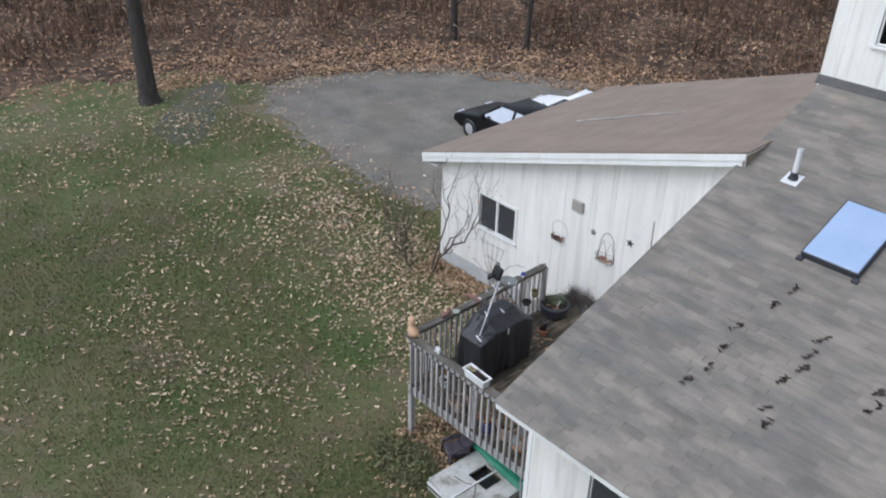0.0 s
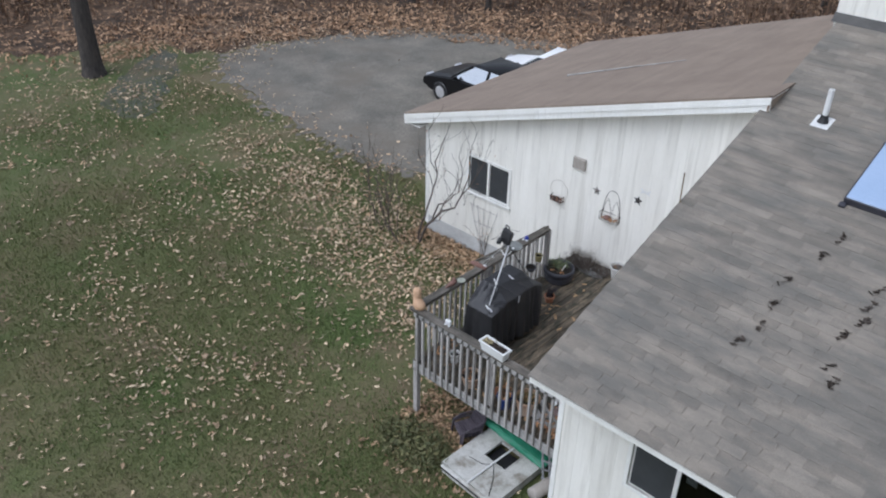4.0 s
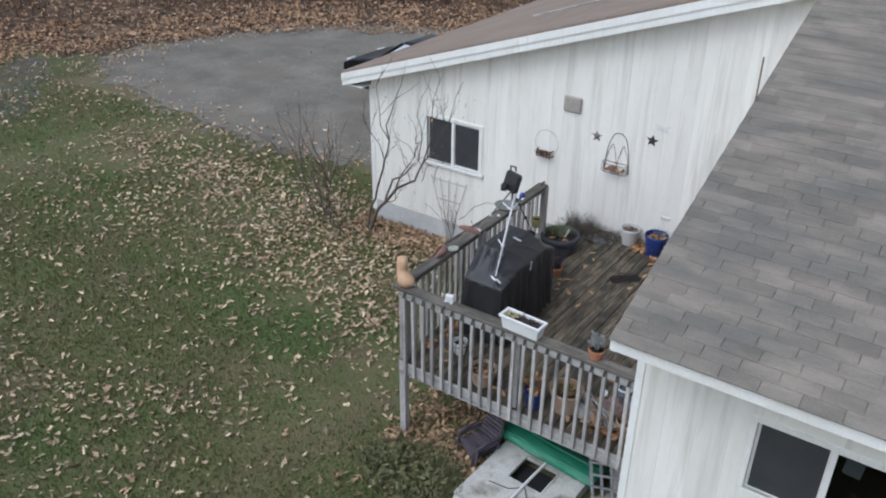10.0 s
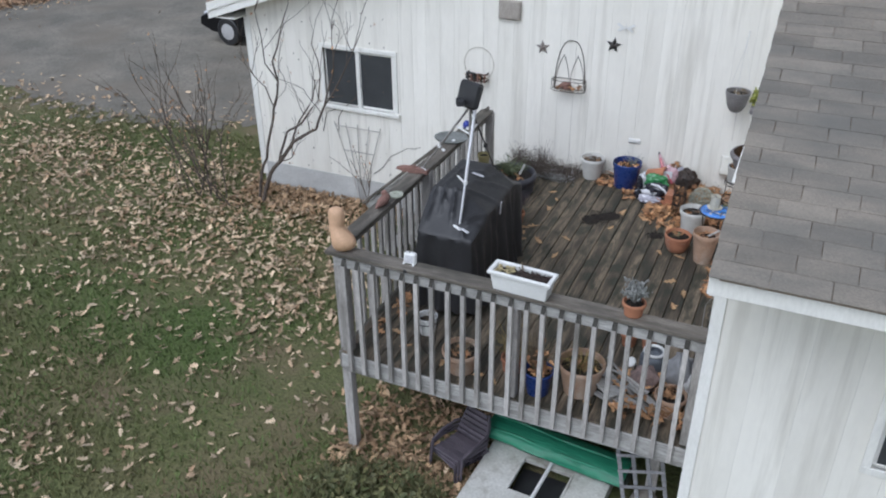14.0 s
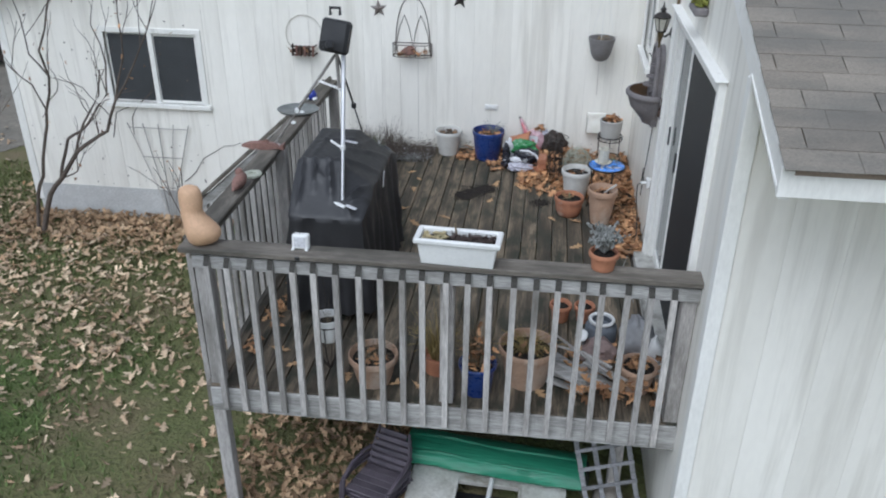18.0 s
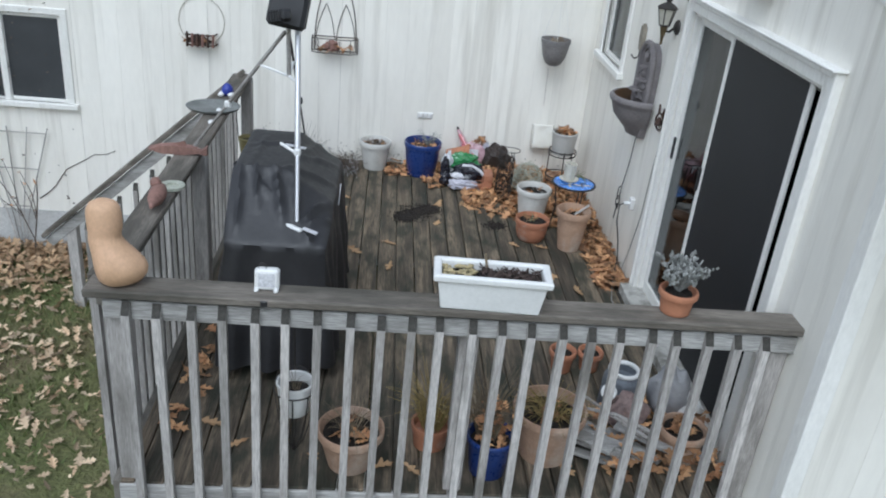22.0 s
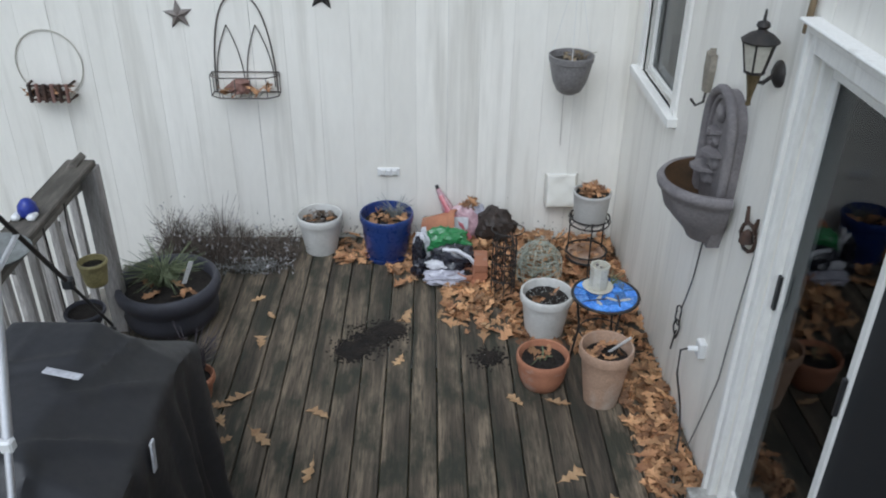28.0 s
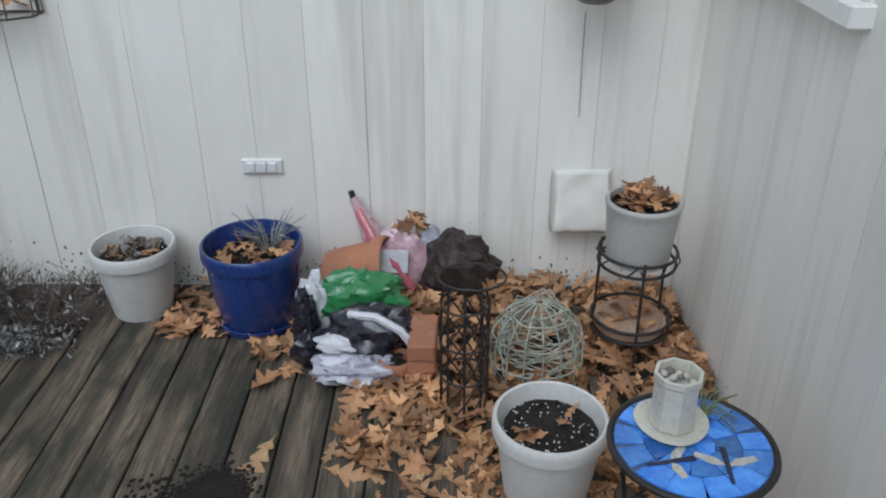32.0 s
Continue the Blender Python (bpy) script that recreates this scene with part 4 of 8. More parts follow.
# terracotta bricks in the leaves
br = Geo().box((0, 0, 0), (0.19, 0.09, 0.057), bev=0.005)
bm_brick = br.mesh("brick", M_TERRA)
for i, (bx, by, bz, rz) in enumerate(((-0.965, -0.585, 0.03, 84), (-0.968, -0.58, 0.088, 93), (-0.96, -0.59, 0.146, 88), (-1.02, -0.42, 0.05, 70))):
    ob = tagged(part("brick", bm_brick, M_TERRA), "orange clay brick lying in dead leaves on the deck", "brick", "bricks in the leaves")
    ob.matrix_basis = pose(bx, by, bz, 0, 0, rz)


# ---- crumpled bags ----
def crumple(rng, c, size, seed, sub=20, rough=0.35, flat=0.0):
    """A crumpled film bag: a lump folded by noise."""
    gg = Geo()
    verts, faces = [], []
    n, m = sub, sub // 2
    for j in range(m + 1):
        th = math.pi * j / m
        for i in range(n):
            ph = 2 * math.pi * i / n
            d = Vector((math.sin(th) * math.cos(ph), math.sin(th) * math.sin(ph), math.cos(th)))
            f = 1 + rough * noise.noise(d * 2.1 + Vector((seed, 0, 0))) + rough * 0.8 * abs(noise.noise(d * 5.3 + Vector((0, seed, 0)))) - rough * 0.3
            p = Vector((d.x * size[0], d.y * size[1], d.z * size[2])) * f
            p.z = max(p.z, -size[2] * 0.8)
            verts.append(p + Vector(c))
    for j in range(m):
        for i in range(n):
            a, b = j * n + i, j * n + (i + 1) % n
            faces.append((a, b, b + n, a + n))
    return gg.add(verts, faces)


def film(name, c, rough=0.25):
    return surf(name, c, tuple(v * 0.8 for v in c), 8, rough, 0.35, 30, mottle=0.15, depth=0.01, coat=0.3)


M_FWHITE, M_FGREEN, M_FBLACK, M_FPINK, M_FGREY = film("white_film", (0.72, 0.72, 0.76)), film("green_film", (0.035, 0.22, 0.07)), film("black_film", (0.02, 0.02, 0.03)), film("pink_film", (0.55, 0.16, 0.19)), film("clear_film", (0.50, 0.49, 0.56))
M_FROSTPINK = film("pale_pink_film", (0.56, 0.36, 0.40))
bag = thing("soil_bag", (-1.20, -0.50, 0), "crumpled empty potting soil bag, white, green and black film", "bag")
rng = random.Random(2)
part("film_back", crumple(rng, (-0.13, 0.05, 0.15), (0.06, 0.05, 0.15), 1.0, 30, 0.35), M_FWHITE, bag, "white folded film", smooth=35)
part("film_print", crumple(rng, (-0.155, -0.005, 0.16), (0.045, 0.04, 0.10), 1.7, 26, 0.4), M_FBLACK, bag, "black printed film", smooth=35)
part("film_top", crumple(rng, (0.02, 0.08, 0.20), (0.16, 0.10, 0.08), 2.0, 36, 0.36), M_FGREEN, bag, "green printed film", smooth=35)
part("film_middle", crumple(rng, (0.06, -0.04, 0.14), (0.16, 0.10, 0.09), 3.0, 36, 0.34), M_FBLACK, bag, "black printed film", smooth=35)
part("film_fold", crumple(rng, (-0.03, -0.10, 0.13), (0.08, 0.045, 0.03), 4.0, 28, 0.3), M_FWHITE, bag, "white folded film", smooth=35)
part("film_edge", Geo().tube([(0.0, -0.07, 0.22), (0.09, -0.10, 0.23), (0.17, -0.12, 0.19), (0.22, -0.14, 0.13)], 0.014, 6), M_FWHITE, bag, "white sealed edge")
part("film_front", crumple(rng, (0.02, -0.14, 0.05), (0.15, 0.07, 0.055), 5.0, 36, 0.5), M_FGREY, bag, "clear torn film", smooth=30)
part("film_side", crumple(rng, (-0.14, -0.04, 0.07), (0.06, 0.05, 0.07), 6.0, 28, 0.4), M_FBLACK, bag, "black and white film", smooth=35)
pink = thing("plastic_bag", (-1.05, -0.12, 0), "open pink and clear plastic bag of leaves leaning on the wall", "bag")
part("film", crumple(rng, (0.0, 0, 0.16), (0.14, 0.07, 0.14), 7.0, 36, 0.32), M_FROSTPINK, pink, smooth=35)
part("stripe", Geo().tube([(-0.16, 0.03, 0.36), (-0.10, -0.05, 0.28), (-0.02, -0.085, 0.20), (0.04, -0.085, 0.10)], 0.016, 6), M_FPINK, pink, "pink printed stripe", smooth=60)
part("stripe", Geo().tube([(-0.12, 0.03, 0.33), (-0.12, -0.05, 0.22), (-0.10, -0.085, 0.12)], 0.014, 6), M_FPINK, pink, "pink printed stripe", smooth=60)
part("neck", Geo().tube([(-0.09, 0.01, 0.22), (-0.13, 0.03, 0.31), (-0.18, 0.06, 0.40)], 0.05, 8, 0.014), M_FROSTPINK, pink, "twisted pink neck")
part("tie", Geo().tube([(-0.178, 0.058, 0.395), (-0.187, 0.062, 0.425)], 0.012, 6), M_BLACK, pink, "black tie")
part("clear_film", crumple(rng, (0.10, 0.01, 0.23), (0.07, 0.05, 0.07), 8.0, 28, 0.4), M_FGREY, pink, "clear film")
part("paper_label", Geo().box((-0.03, -0.088, 0.215), (0.11, 0.006, 0.085), (-14, 4, 6), bev=0.001), M_FWHITE, pink, "white paper label with unreadable print")
lg = Geo()
leaf_heap(lg, rng, 14, lambda r: (r.uniform(-0.03, 0.10), r.uniform(-0.03, 0.04), r.uniform(0.26, 0.37)), (0.06, 0.10), 0.9)
part("dead_leaves", lg, M_LEAF, pink, fix=False)
tagged(part("tarpaulin", crumple(rng, (-0.84, -0.17, 0.17), (0.14, 0.08, 0.15), 9.0, 34, 0.30), surf("brown_tarp", (0.05, 0.036, 0.03), (0.032, 0.024, 0.02), 6, 0.6, 0.3, 40)), "crumpled dark brown tarpaulin propped against the wall", "tarpaulin")

# ---- black wire obelisk and wire cloche ----
cage = thing("wire_cage", (-0.83, -0.77, 0), "narrow rusty black wire plant cage standing in leaves", "plant support")
for k in range(8):
    a = k * math.pi / 4
    g = Geo().tube([(0.070 * math.cos(a), 0.070 * math.sin(a), 0), (0.070 * math.cos(a), 0.070 * math.sin(a), 0.40), (0.06 * math.cos(a), 0.06 * math.sin(a), 0.44)], 0.004, 5)
    part("rod", g, M_IRON, cage)
for z in (0.02, 0.14, 0.26, 0.39):
    part("hoop", Geo().tube([(0.073 * math.cos(t * math.pi / 8), 0.073 * math.sin(t * math.pi / 8), z) for t in range(17)], 0.004, 5), M_IRON, cage)
for k in range(10):
    a = k * math.pi / 5
    g = Geo().tube(curve_pts(lambda t: (0.074 * math.cos(a + 3 * t), 0.074 * math.sin(a + 3 * t), 0.03 + 0.36 * t), 8), 0.003, 4)
    part("scroll", g, M_IRON, cage)
part("basket_ring", Geo().tube([(0.02 + 0.10 * math.cos(t * math.pi / 9), 0.03 + 0.08 * math.sin(t * math.pi / 9), 0.46) for t in range(19)], 0.004, 5), M_IRON, cage)
dome = thing("wire_cloche", (-0.595, -0.62, 0), "pale green wire cloche, dome shaped, over dead leaves", "cloche")
M_PALEWIRE = surf("pale_green_wire", (0.48, 0.49, 0.42), (0.33, 0.35, 0.28), 10, 0.6, 0.2)
for k in range(16):
    a = k * math.pi / 8 + 0.05
    part("wire", Geo().tube(curve_pts(lambda t: (0.15 * math.cos(a) * min(1, 1.25 * math.cos(t * 1.5)), 0.13 * math.sin(a) * min(1, 1.25 * math.cos(t * 1.5)), 0.30 * math.sin(t * 1.57)), 9), 0.0028, 4), M_PALEWIRE, dome)
for z, q in ((0.01, 0.151), (0.10, 0.151), (0.19, 0.143), (0.26, 0.10)):
    part("hoop", Geo().tube([(q * math.cos(t * math.pi / 10), q * 0.87 * math.sin(t * math.pi / 10), z) for t in range(21)], 0.0028, 4), M_PALEWIRE, dome)
rng = random.Random(12)
g = Geo()
for k in range(120):
    a, b, z = rng.uniform(0, 6.28), rng.uniform(0.5, 2.2), rng.uniform(0.05, 0.26)
    q = 0.152 * math.sqrt(max(0.05, 1 - (z / 0.31) ** 2))
    g.tube([(q * math.cos(a), 0.87 * q * math.sin(a), z), (q * 0.9 * math.cos(a + b / 2), 0.8 * q * math.sin(a + b / 2), z + rng.uniform(-0.04, 0.06)), (q * math.cos(a + b), 0.87 * q * math.sin(a + b), z + rng.uniform(-0.05, 0.04))], 0.0025, 3)
part("dry_strand", g, M_PALEWIRE, dome, "dry pale strands woven through the wire")["kind"] = "stuff"
lg = Geo()
leaf_heap(lg, rng, 22, lambda r: (r.uniform(-0.09, 0.09), r.uniform(-0.08, 0.08), r.uniform(0.02, 0.18)), (0.06, 0.10), 0.8)
part("dead_leaves", lg, M_LEAF, dome, fix=False)

# ---- corner plant stand ----
stand = thing("plant_stand", (-0.265, -0.455, 0), "black two-tier wire plant stand in the deck corner", "plant stand")


def ring_part(z, q, r=0.006, cx=0.0, cy=0.0, parent=None, nm="hoop"):
    return part(nm, Geo().tube([(cx + q * math.cos(t * math.pi / 14), cy + q * math.sin(t * math.pi / 14), z) for t in range(29)], r, 6), M_IRON, parent, smooth=60)


for z in (0.40, 0.36):
    ring_part(z, 0.125, 0.0055, parent=stand)
for z in (0.115, 0.155):
    ring_part(z, 0.13, 0.006, parent=stand)
for k in range(3):
    a = k * 2.094 + 0.5
    part("leg", Geo().tube([(0.125 * math.cos(a), 0.125 * math.sin(a), 0.41), (0.128 * math.cos(a), 0.128 * math.sin(a), 0.15), (0.135 * math.cos(a), 0.135 * math.sin(a), 0.0)], 0.005, 6), M_IRON, stand)
    part("bar", Geo().tube([(0, 0, 0.36), (0.125 * math.cos(a), 0.125 * math.sin(a), 0.36)], 0.004, 5), M_IRON, stand)
for k in range(8):
    a = k * math.pi / 4 + 0.3
    part("curl", Geo().tube([(0.126 * math.cos(a), 0.126 * math.sin(a), 0.36), (0.135 * math.cos(a + 0.15), 0.135 * math.sin(a + 0.15), 0.38), (0.126 * math.cos(a + 0.3), 0.126 * math.sin(a + 0.3), 0.40)], 0.003, 4), M_IRON, stand)
pot("flower_pot", (-0.265, -0.455, 0.366), 0.120, 0.100, 0.215, M_GREYPOT, "light grey flower pot full of dead leaves on the wire stand", leaves=34, seed=15, lip=0.02, out=0.003, soil=0.9)
sauc = thing("pot_saucer", (-0.265, -0.455, 0.105), "terracotta saucer of leaves in the lower ring of the stand", "saucer")
part("dish", Geo().lathe([(0.09, 0), (0.115, 0.01), (0.12, 0.035), (0.113, 0.035), (0.10, 0.012), (0.01, 0.010)], segs=28), M_TERRA_PALE, sauc, smooth=50)
lg = Geo()
leaf_heap(lg, random.Random(5), 14, lambda r: (r.uniform(-0.08, 0.08), r.uniform(-0.08, 0.08), r.uniform(0.02, 0.05)), (0.06, 0.10), 0.3)
part("dead_leaves", lg, M_LEAF, sauc, fix=False)

# ---- mosaic table ----
table = thing("mosaic_table", (-0.352, -1.443, 0.016), "small round iron table with a blue dragonfly mosaic top", "table")
M_TILEA = surf("blue_mosaic", (0.10, 0.30, 0.74), (0.035, 0.15, 0.58), 14, 0.25, 0.1, 60, vary=0.45, mottle=0.12, coat=0.4)
M_GROUT = surf("dark_grout", (0.09, 0.14, 0.26), (0.06, 0.09, 0.17), 20, 0.8, 0.2)
part("tabletop", Geo().lathe([(0.167, 0.425), (0.172, 0.43), (0.172, 0.437), (0.01, 0.4372)], segs=40), M_GROUT, table)
part("rim", Geo().tube([(0.175 * math.cos(t * math.pi / 20), 0.175 * math.sin(t * math.pi / 20), 0.435) for t in range(41)], 0.008, 7), M_IRON, table, smooth=60)
rng = random.Random(21)
for j, (ra, rb, n) in enumerate(((0.005, 0.05, 5), (0.053, 0.103, 9), (0.106, 0.165, 13))):
    for i in range(n):
        a, b = 2 * math.pi * (i + 0.03 + 0.3 * j) / n, 2 * math.pi * (i + 0.97 + 0.3 * j) / n
        k = rng.uniform(-0.06, 0.06)
        pts = [(ra * math.cos(a), ra * math.sin(a)), (rb * math.cos(a + k), rb * math.sin(a + k)), (rb * math.cos((a + b) / 2), rb * math.sin((a + b) / 2)), (rb * math.cos(b - k), rb * math.sin(b - k)), (ra * math.cos(b), ra * math.sin(b))]
        part("mosaic_tile", Geo().prism(pts, "z", 0.434, 0.4405), M_TILEA, table)
M_TILEW = surf("pale_mosaic", (0.62, 0.56, 0.42), (0.48, 0.50, 0.50), 14, 0.3, 0.1)
M_TILED = surf("dark_mosaic", (0.02, 0.03, 0.08), (0.03, 0.03, 0.05), 14, 0.3, 0.1)
for a, dx, dy, L in ((0.3, 0.055, -0.07, 0.07), (2.6, 0.055, -0.07, 0.07), (0.9, -0.06, -0.06, 0.06), (-1.2, -0.06, -0.06, 0.05)):
    g = Geo().prism([(dx + L * k * math.cos(a) - w * math.sin(a), dy + L * k * math.sin(a) + w * math.cos(a)) for k, w in ((0, 0), (0.4, 0.012), (1, 0.008), (1, -0.006), (0.4, -0.010))], "z", 0.4405, 0.4425)
    part("wing_tile", g, M_TILEW, table, "pale dragonfly wing mosaic")
for dx, dy, a in ((0.055, -0.07, 1.5), (-0.06, -0.06, 0.2)):
    part("body_tile", Geo().prism([(dx + 0.055 * k * math.cos(a) - w * math.sin(a), dy + 0.055 * k * math.sin(a) + w * math.cos(a)) for k, w in ((-1, 0.004), (1, 0.007), (1, -0.007), (-1, -0.004))], "z", 0.4425, 0.4435), M_TILED, table, "dark dragonfly body mosaic")
for k in range(3):
    a = k * 2.094 + 0.9
    part("leg", Geo().tube([(0.15 * math.cos(a), 0.15 * math.sin(a), 0.43), (0.12 * math.cos(a), 0.12 * math.sin(a), 0.22), (0.155 * math.cos(a), 0.155 * math.sin(a), -0.016)], 0.006, 6), M_IRON, table)
ring_part(0.20, 0.118, 0.004, parent=table, nm="stretcher")
jar = thing("candle_jar", (-0.385, -1.385, 0.4565), "cloudy octagonal glass jar of pebbles on a scalloped saucer", "jar")
M_FROST = surf("cloudy_glass", (0.60, 0.58, 0.50), (0.52, 0.50, 0.43), 9, 0.3, 0.08, 60, mottle=0.1, coat=0.3)
part("saucer", Geo().lathe([(0.05, 0), (0.075, 0.006), (0.082, 0.014), (0.078, 0.015), (0.05, 0.009), (0.005, 0.008)], segs=24, wob=0.03), M_FROST, jar, smooth=50)
part("glass_body", Geo().lathe([(0.045, 0.009), (0.050, 0.012), (0.050, 0.125), (0.054, 0.13), (0.054, 0.145), (0.046, 0.145), (0.044, 0.11), (0.005, 0.108)], segs=8), M_FROST, jar)
rng = random.Random(4)
for _ in range(16):
    a, q = rng.uniform(0, 6.28), 0.034 * math.sqrt(rng.random())
    s = rng.uniform(0.007, 0.011)
    part("pebble", Geo().lathe([(s * 0.4, -s * 0.6), (s, 0), (s * 0.5, s * 0.6)], (q * math.cos(a), q * math.sin(a), 0.118 + rng.uniform(0, 0.012)), 7), M_TILEW if rng.random() < 0.6 else M_STONE, jar, smooth=80)
sprig = thing("dried_sprig", (-0.31, -1.36, 0.4565), "dried yellowish plant sprig lying on the mosaic table", "plant")
g = Geo()
for k in range(14):
    a = rng.uniform(-0.8, 1.2)
    g.tube([(0, 0, 0.004), (0.03 * math.cos(a), 0.05 * math.sin(a) + 0.02, 0.03), (0.07 * math.cos(a), 0.10 * math.sin(a), rng.uniform(0.005, 0.07))], 0.003, 4, 0.001)
part("stem", g, M_GREENSTEM, sprig)["kind"] = "stuff"

# ---- big charcoal planter, heather pot, bucket on the railing ----
big = thing("planter", (-2.80, -1.03, 0), "large round charcoal planter with a ribbed belly and a spiky plant", "planter")
part("body", Geo().lathe([(0.20, 0), (0.22, 0.01), (0.262, 0.06), (0.272, 0.11), (0.258, 0.155), (0.262, 0.17), (0.292, 0.21), (0.300, 0.25), (0.285, 0.29), (0.27, 0.295), (0.255, 0.285), (0.25, 0.22), (0.24, 0.20)], segs=40), M_DARKPOT, big, smooth=60)
part("soil", Geo().lathe([(0.25, 0.235), (0.18, 0.25), (0.1, 0.245), (0.02, 0.25)], segs=20, wob=0.03), M_SOIL, big)
rng = random.Random(31)
g = Geo()
tuft(g, rng, (-0.02, 0.02, 0.24), 190, 0.24, 0.19, 0.004, 0.6)
part("spiky_plant", g, M_GREENSTEM, big, "spiky pale green tuft")
lg = Geo()
leaf_heap(lg, rng, 12, lambda r: (r.uniform(-0.17, 0.17), r.uniform(-0.17, 0.17), 0.27), (0.07, 0.11), 0.3)
part("dead_leaves", lg, M_LEAF, big, fix=False)
part("plant_label", Geo().box((0.15, -0.08, 0.38), (0.028, 0.004, 0.15), (10, 20, 40), bev=0.001), M_WHITEPL, big, "white plastic plant label")
heath = pot("flower_pot", (-2.49, -1.73, 0), 0.10, 0.068, 0.15, M_TERRA, "small terracotta pot with dark purple-grey heather behind the grill", seed=17)
g = Geo()
tuft(g, random.Random(6), (0, 0, 0.12), 80, 0.30, 0.14, 0.004, 0.3)
part("plant", g, surf("dark_heather", (0.10, 0.085, 0.10), (0.06, 0.05, 0.055), 10, 0.9, 0.2, vary=0.3, island=True), heath, "dark heather stems")
bowl2 = thing("railing_pot", (-2.985, -1.70, 0.44), "shallow dark pot hooked on the inside of the deck railing", "pot")
part("body", Geo().lathe(pot_profile(0.10, 0.06, 0.09, 0.02, 0.004), segs=24), M_DARKPOT, bowl2, smooth=50)
part("soil", Geo().lathe([(0.085, 0.072), (0.04, 0.076), (0.005, 0.075)], segs=14), M_SOIL, bowl2)
part("hook", Geo().tube([(-0.09, 0, 0.07), (-0.095, 0, 0.30), (-0.10, 0, 0.58), (-0.12, 0, 0.62)], 0.004, 5), M_IRON, bowl2)
buck = thing("railing_pot", (-3.02, -1.43, 0.51), "olive yellow pot hooked on the inside of the deck railing", "pot")
part("body", Geo().lathe(pot_profile(0.075, 0.055, 0.14, 0.02, 0.004), segs=24), surf("olive_glaze", (0.40, 0.35, 0.17), (0.27, 0.23, 0.10), 6, 0.5, 0.1), buck, smooth=50)
part("soil", Geo().lathe([(0.06, 0.11), (0.03, 0.115), (0.005, 0.114)], segs=14), M_SOIL, buck)
part("hook", Geo().tube([(-0.07, 0, 0.10), (-0.085, 0, 0.30), (-0.07, 0, 0.50), (-0.09, 0, 0.56)], 0.004, 5), M_IRON, buck)
# dry lavender along the wall behind the planter
lav = thing("dry_lavender", (-2.72, -0.28, 0), "dead grey lavender stalks spreading along the garage wall", "plant")
rng = random.Random(77)
g = Geo()
for _ in range(105):
    c = (rng.uniform(-0.34, 0.50), rng.uniform(-0.22, 0.20), 0)
    tuft(g, rng, c, 13, rng.uniform(0.10, 0.42) * (1 if c[0] < 0.15 else 0.5), 0.14, 0.0022, 0.4)
part("stalk", g, M_TWIG, lav, "thin dead grey stalks")["kind"] = "stuff"
g = Geo()
for _ in range(420):
    x = rng.uniform(-0.40, 0.55)
    c = Vector((x, rng.uniform(-0.26, 0.20), rng.uniform(0.01, 0.34 if x < 0.15 else 0.16) * rng.random() ** 0.6))
    leaf_geo(g, c, rng.uniform(0.016, 0.036), rng.uniform(0, 6.28), rng.gauss(0, 0.9), rng.gauss(0, 0.9), 0.5, True)
part("seed_head", g, surf("grey_seed_head", (0.55, 0.54, 0.55), (0.20, 0.185, 0.18), 12, 0.9, 0.2, vary=0.4, island=True), lav, "grey dry seed heads", fix=False)["kind"] = "stuff"
mat_p = thing("silver_groundcover", (-2.46, -0.46, 0), "low silver-grey plant creeping over the deck boards", "plant")
g = Geo()
for _ in range(900):
    a, q = rng.uniform(0, 6.28), math.sqrt(rng.random())
    leaf_geo(g, (0.20 * q * math.cos(a) + 0.05 * rng.gauss(0, 1), 0.08 * q * math.sin(a), rng.uniform(0.005, 0.06)), rng.uniform(0.010, 0.024), rng.uniform(0, 6.28), rng.gauss(-0.6, 0.8), rng.gauss(0, 0.8), 0.4, True)
part("foliage", g, M_GREYPLANT, mat_p, fix=False)


# ---- covered grill ----
grill = thing("grill", (-2.49, -3.08, 0), "long barbecue grill under a sagging black vinyl cover", "grill")
gx, gy = 0.285, 0.68
CREASES = [(-0.27, -0.29, 0.02, -0.28, 0.016, 0.035), (-0.24, -0.27, -0.21, -0.62, 0.022, 0.03), (-0.15, -0.27, -0.12, -0.50, 0.026, 0.024), (-0.05, -0.27, 0.02, -0.56, 0.026, 0.03), (-0.19, -0.30, -0.03, -0.45, 0.014, 0.02),
           (0.05, -0.24, 0.11, -0.58, 0.022, 0.03), (0.0, -0.25, 0.27, -0.04, 0.020, 0.035), (0.12, -0.56, 0.28, -0.30, 0.024, 0.03), (0.13, -0.58, 0.28, -0.45, 0.020, 0.025), (0.05, 0.0, 0.27, 0.26, 0.016, 0.035),
           (0.14, -0.60, 0.20, -0.68, 0.018, 0.025), (-0.2, -0.2, -0.17, 0.35, 0.009, 0.035), (-0.25, 0.12, 0.06, 0.22, 0.009, 0.04), (0.08, 0.10, 0.18, 0.55, 0.016, 0.03)]


def crease(x, y):
    """How high the cloth stands in its folds at a place on top of the cover."""
    z = 0.0
    for ax, ay, bx, by, h, w in CREASES:
        dx, dy = bx - ax, by - ay
        k = max(0, min(1, ((x - ax) * dx + (y - ay) * dy) / (dx * dx + dy * dy)))
        d = math.hypot(x - ax - k * dx, y - ay - k * dy) + 0.012 * noise.noise((x * 14, y * 14, ax * 9))
        z += 1.7 * h * math.sin(math.pi * (0.15 + 0.75 * k)) * max(0, 1 - abs(d) / w) ** 1.3
    return z


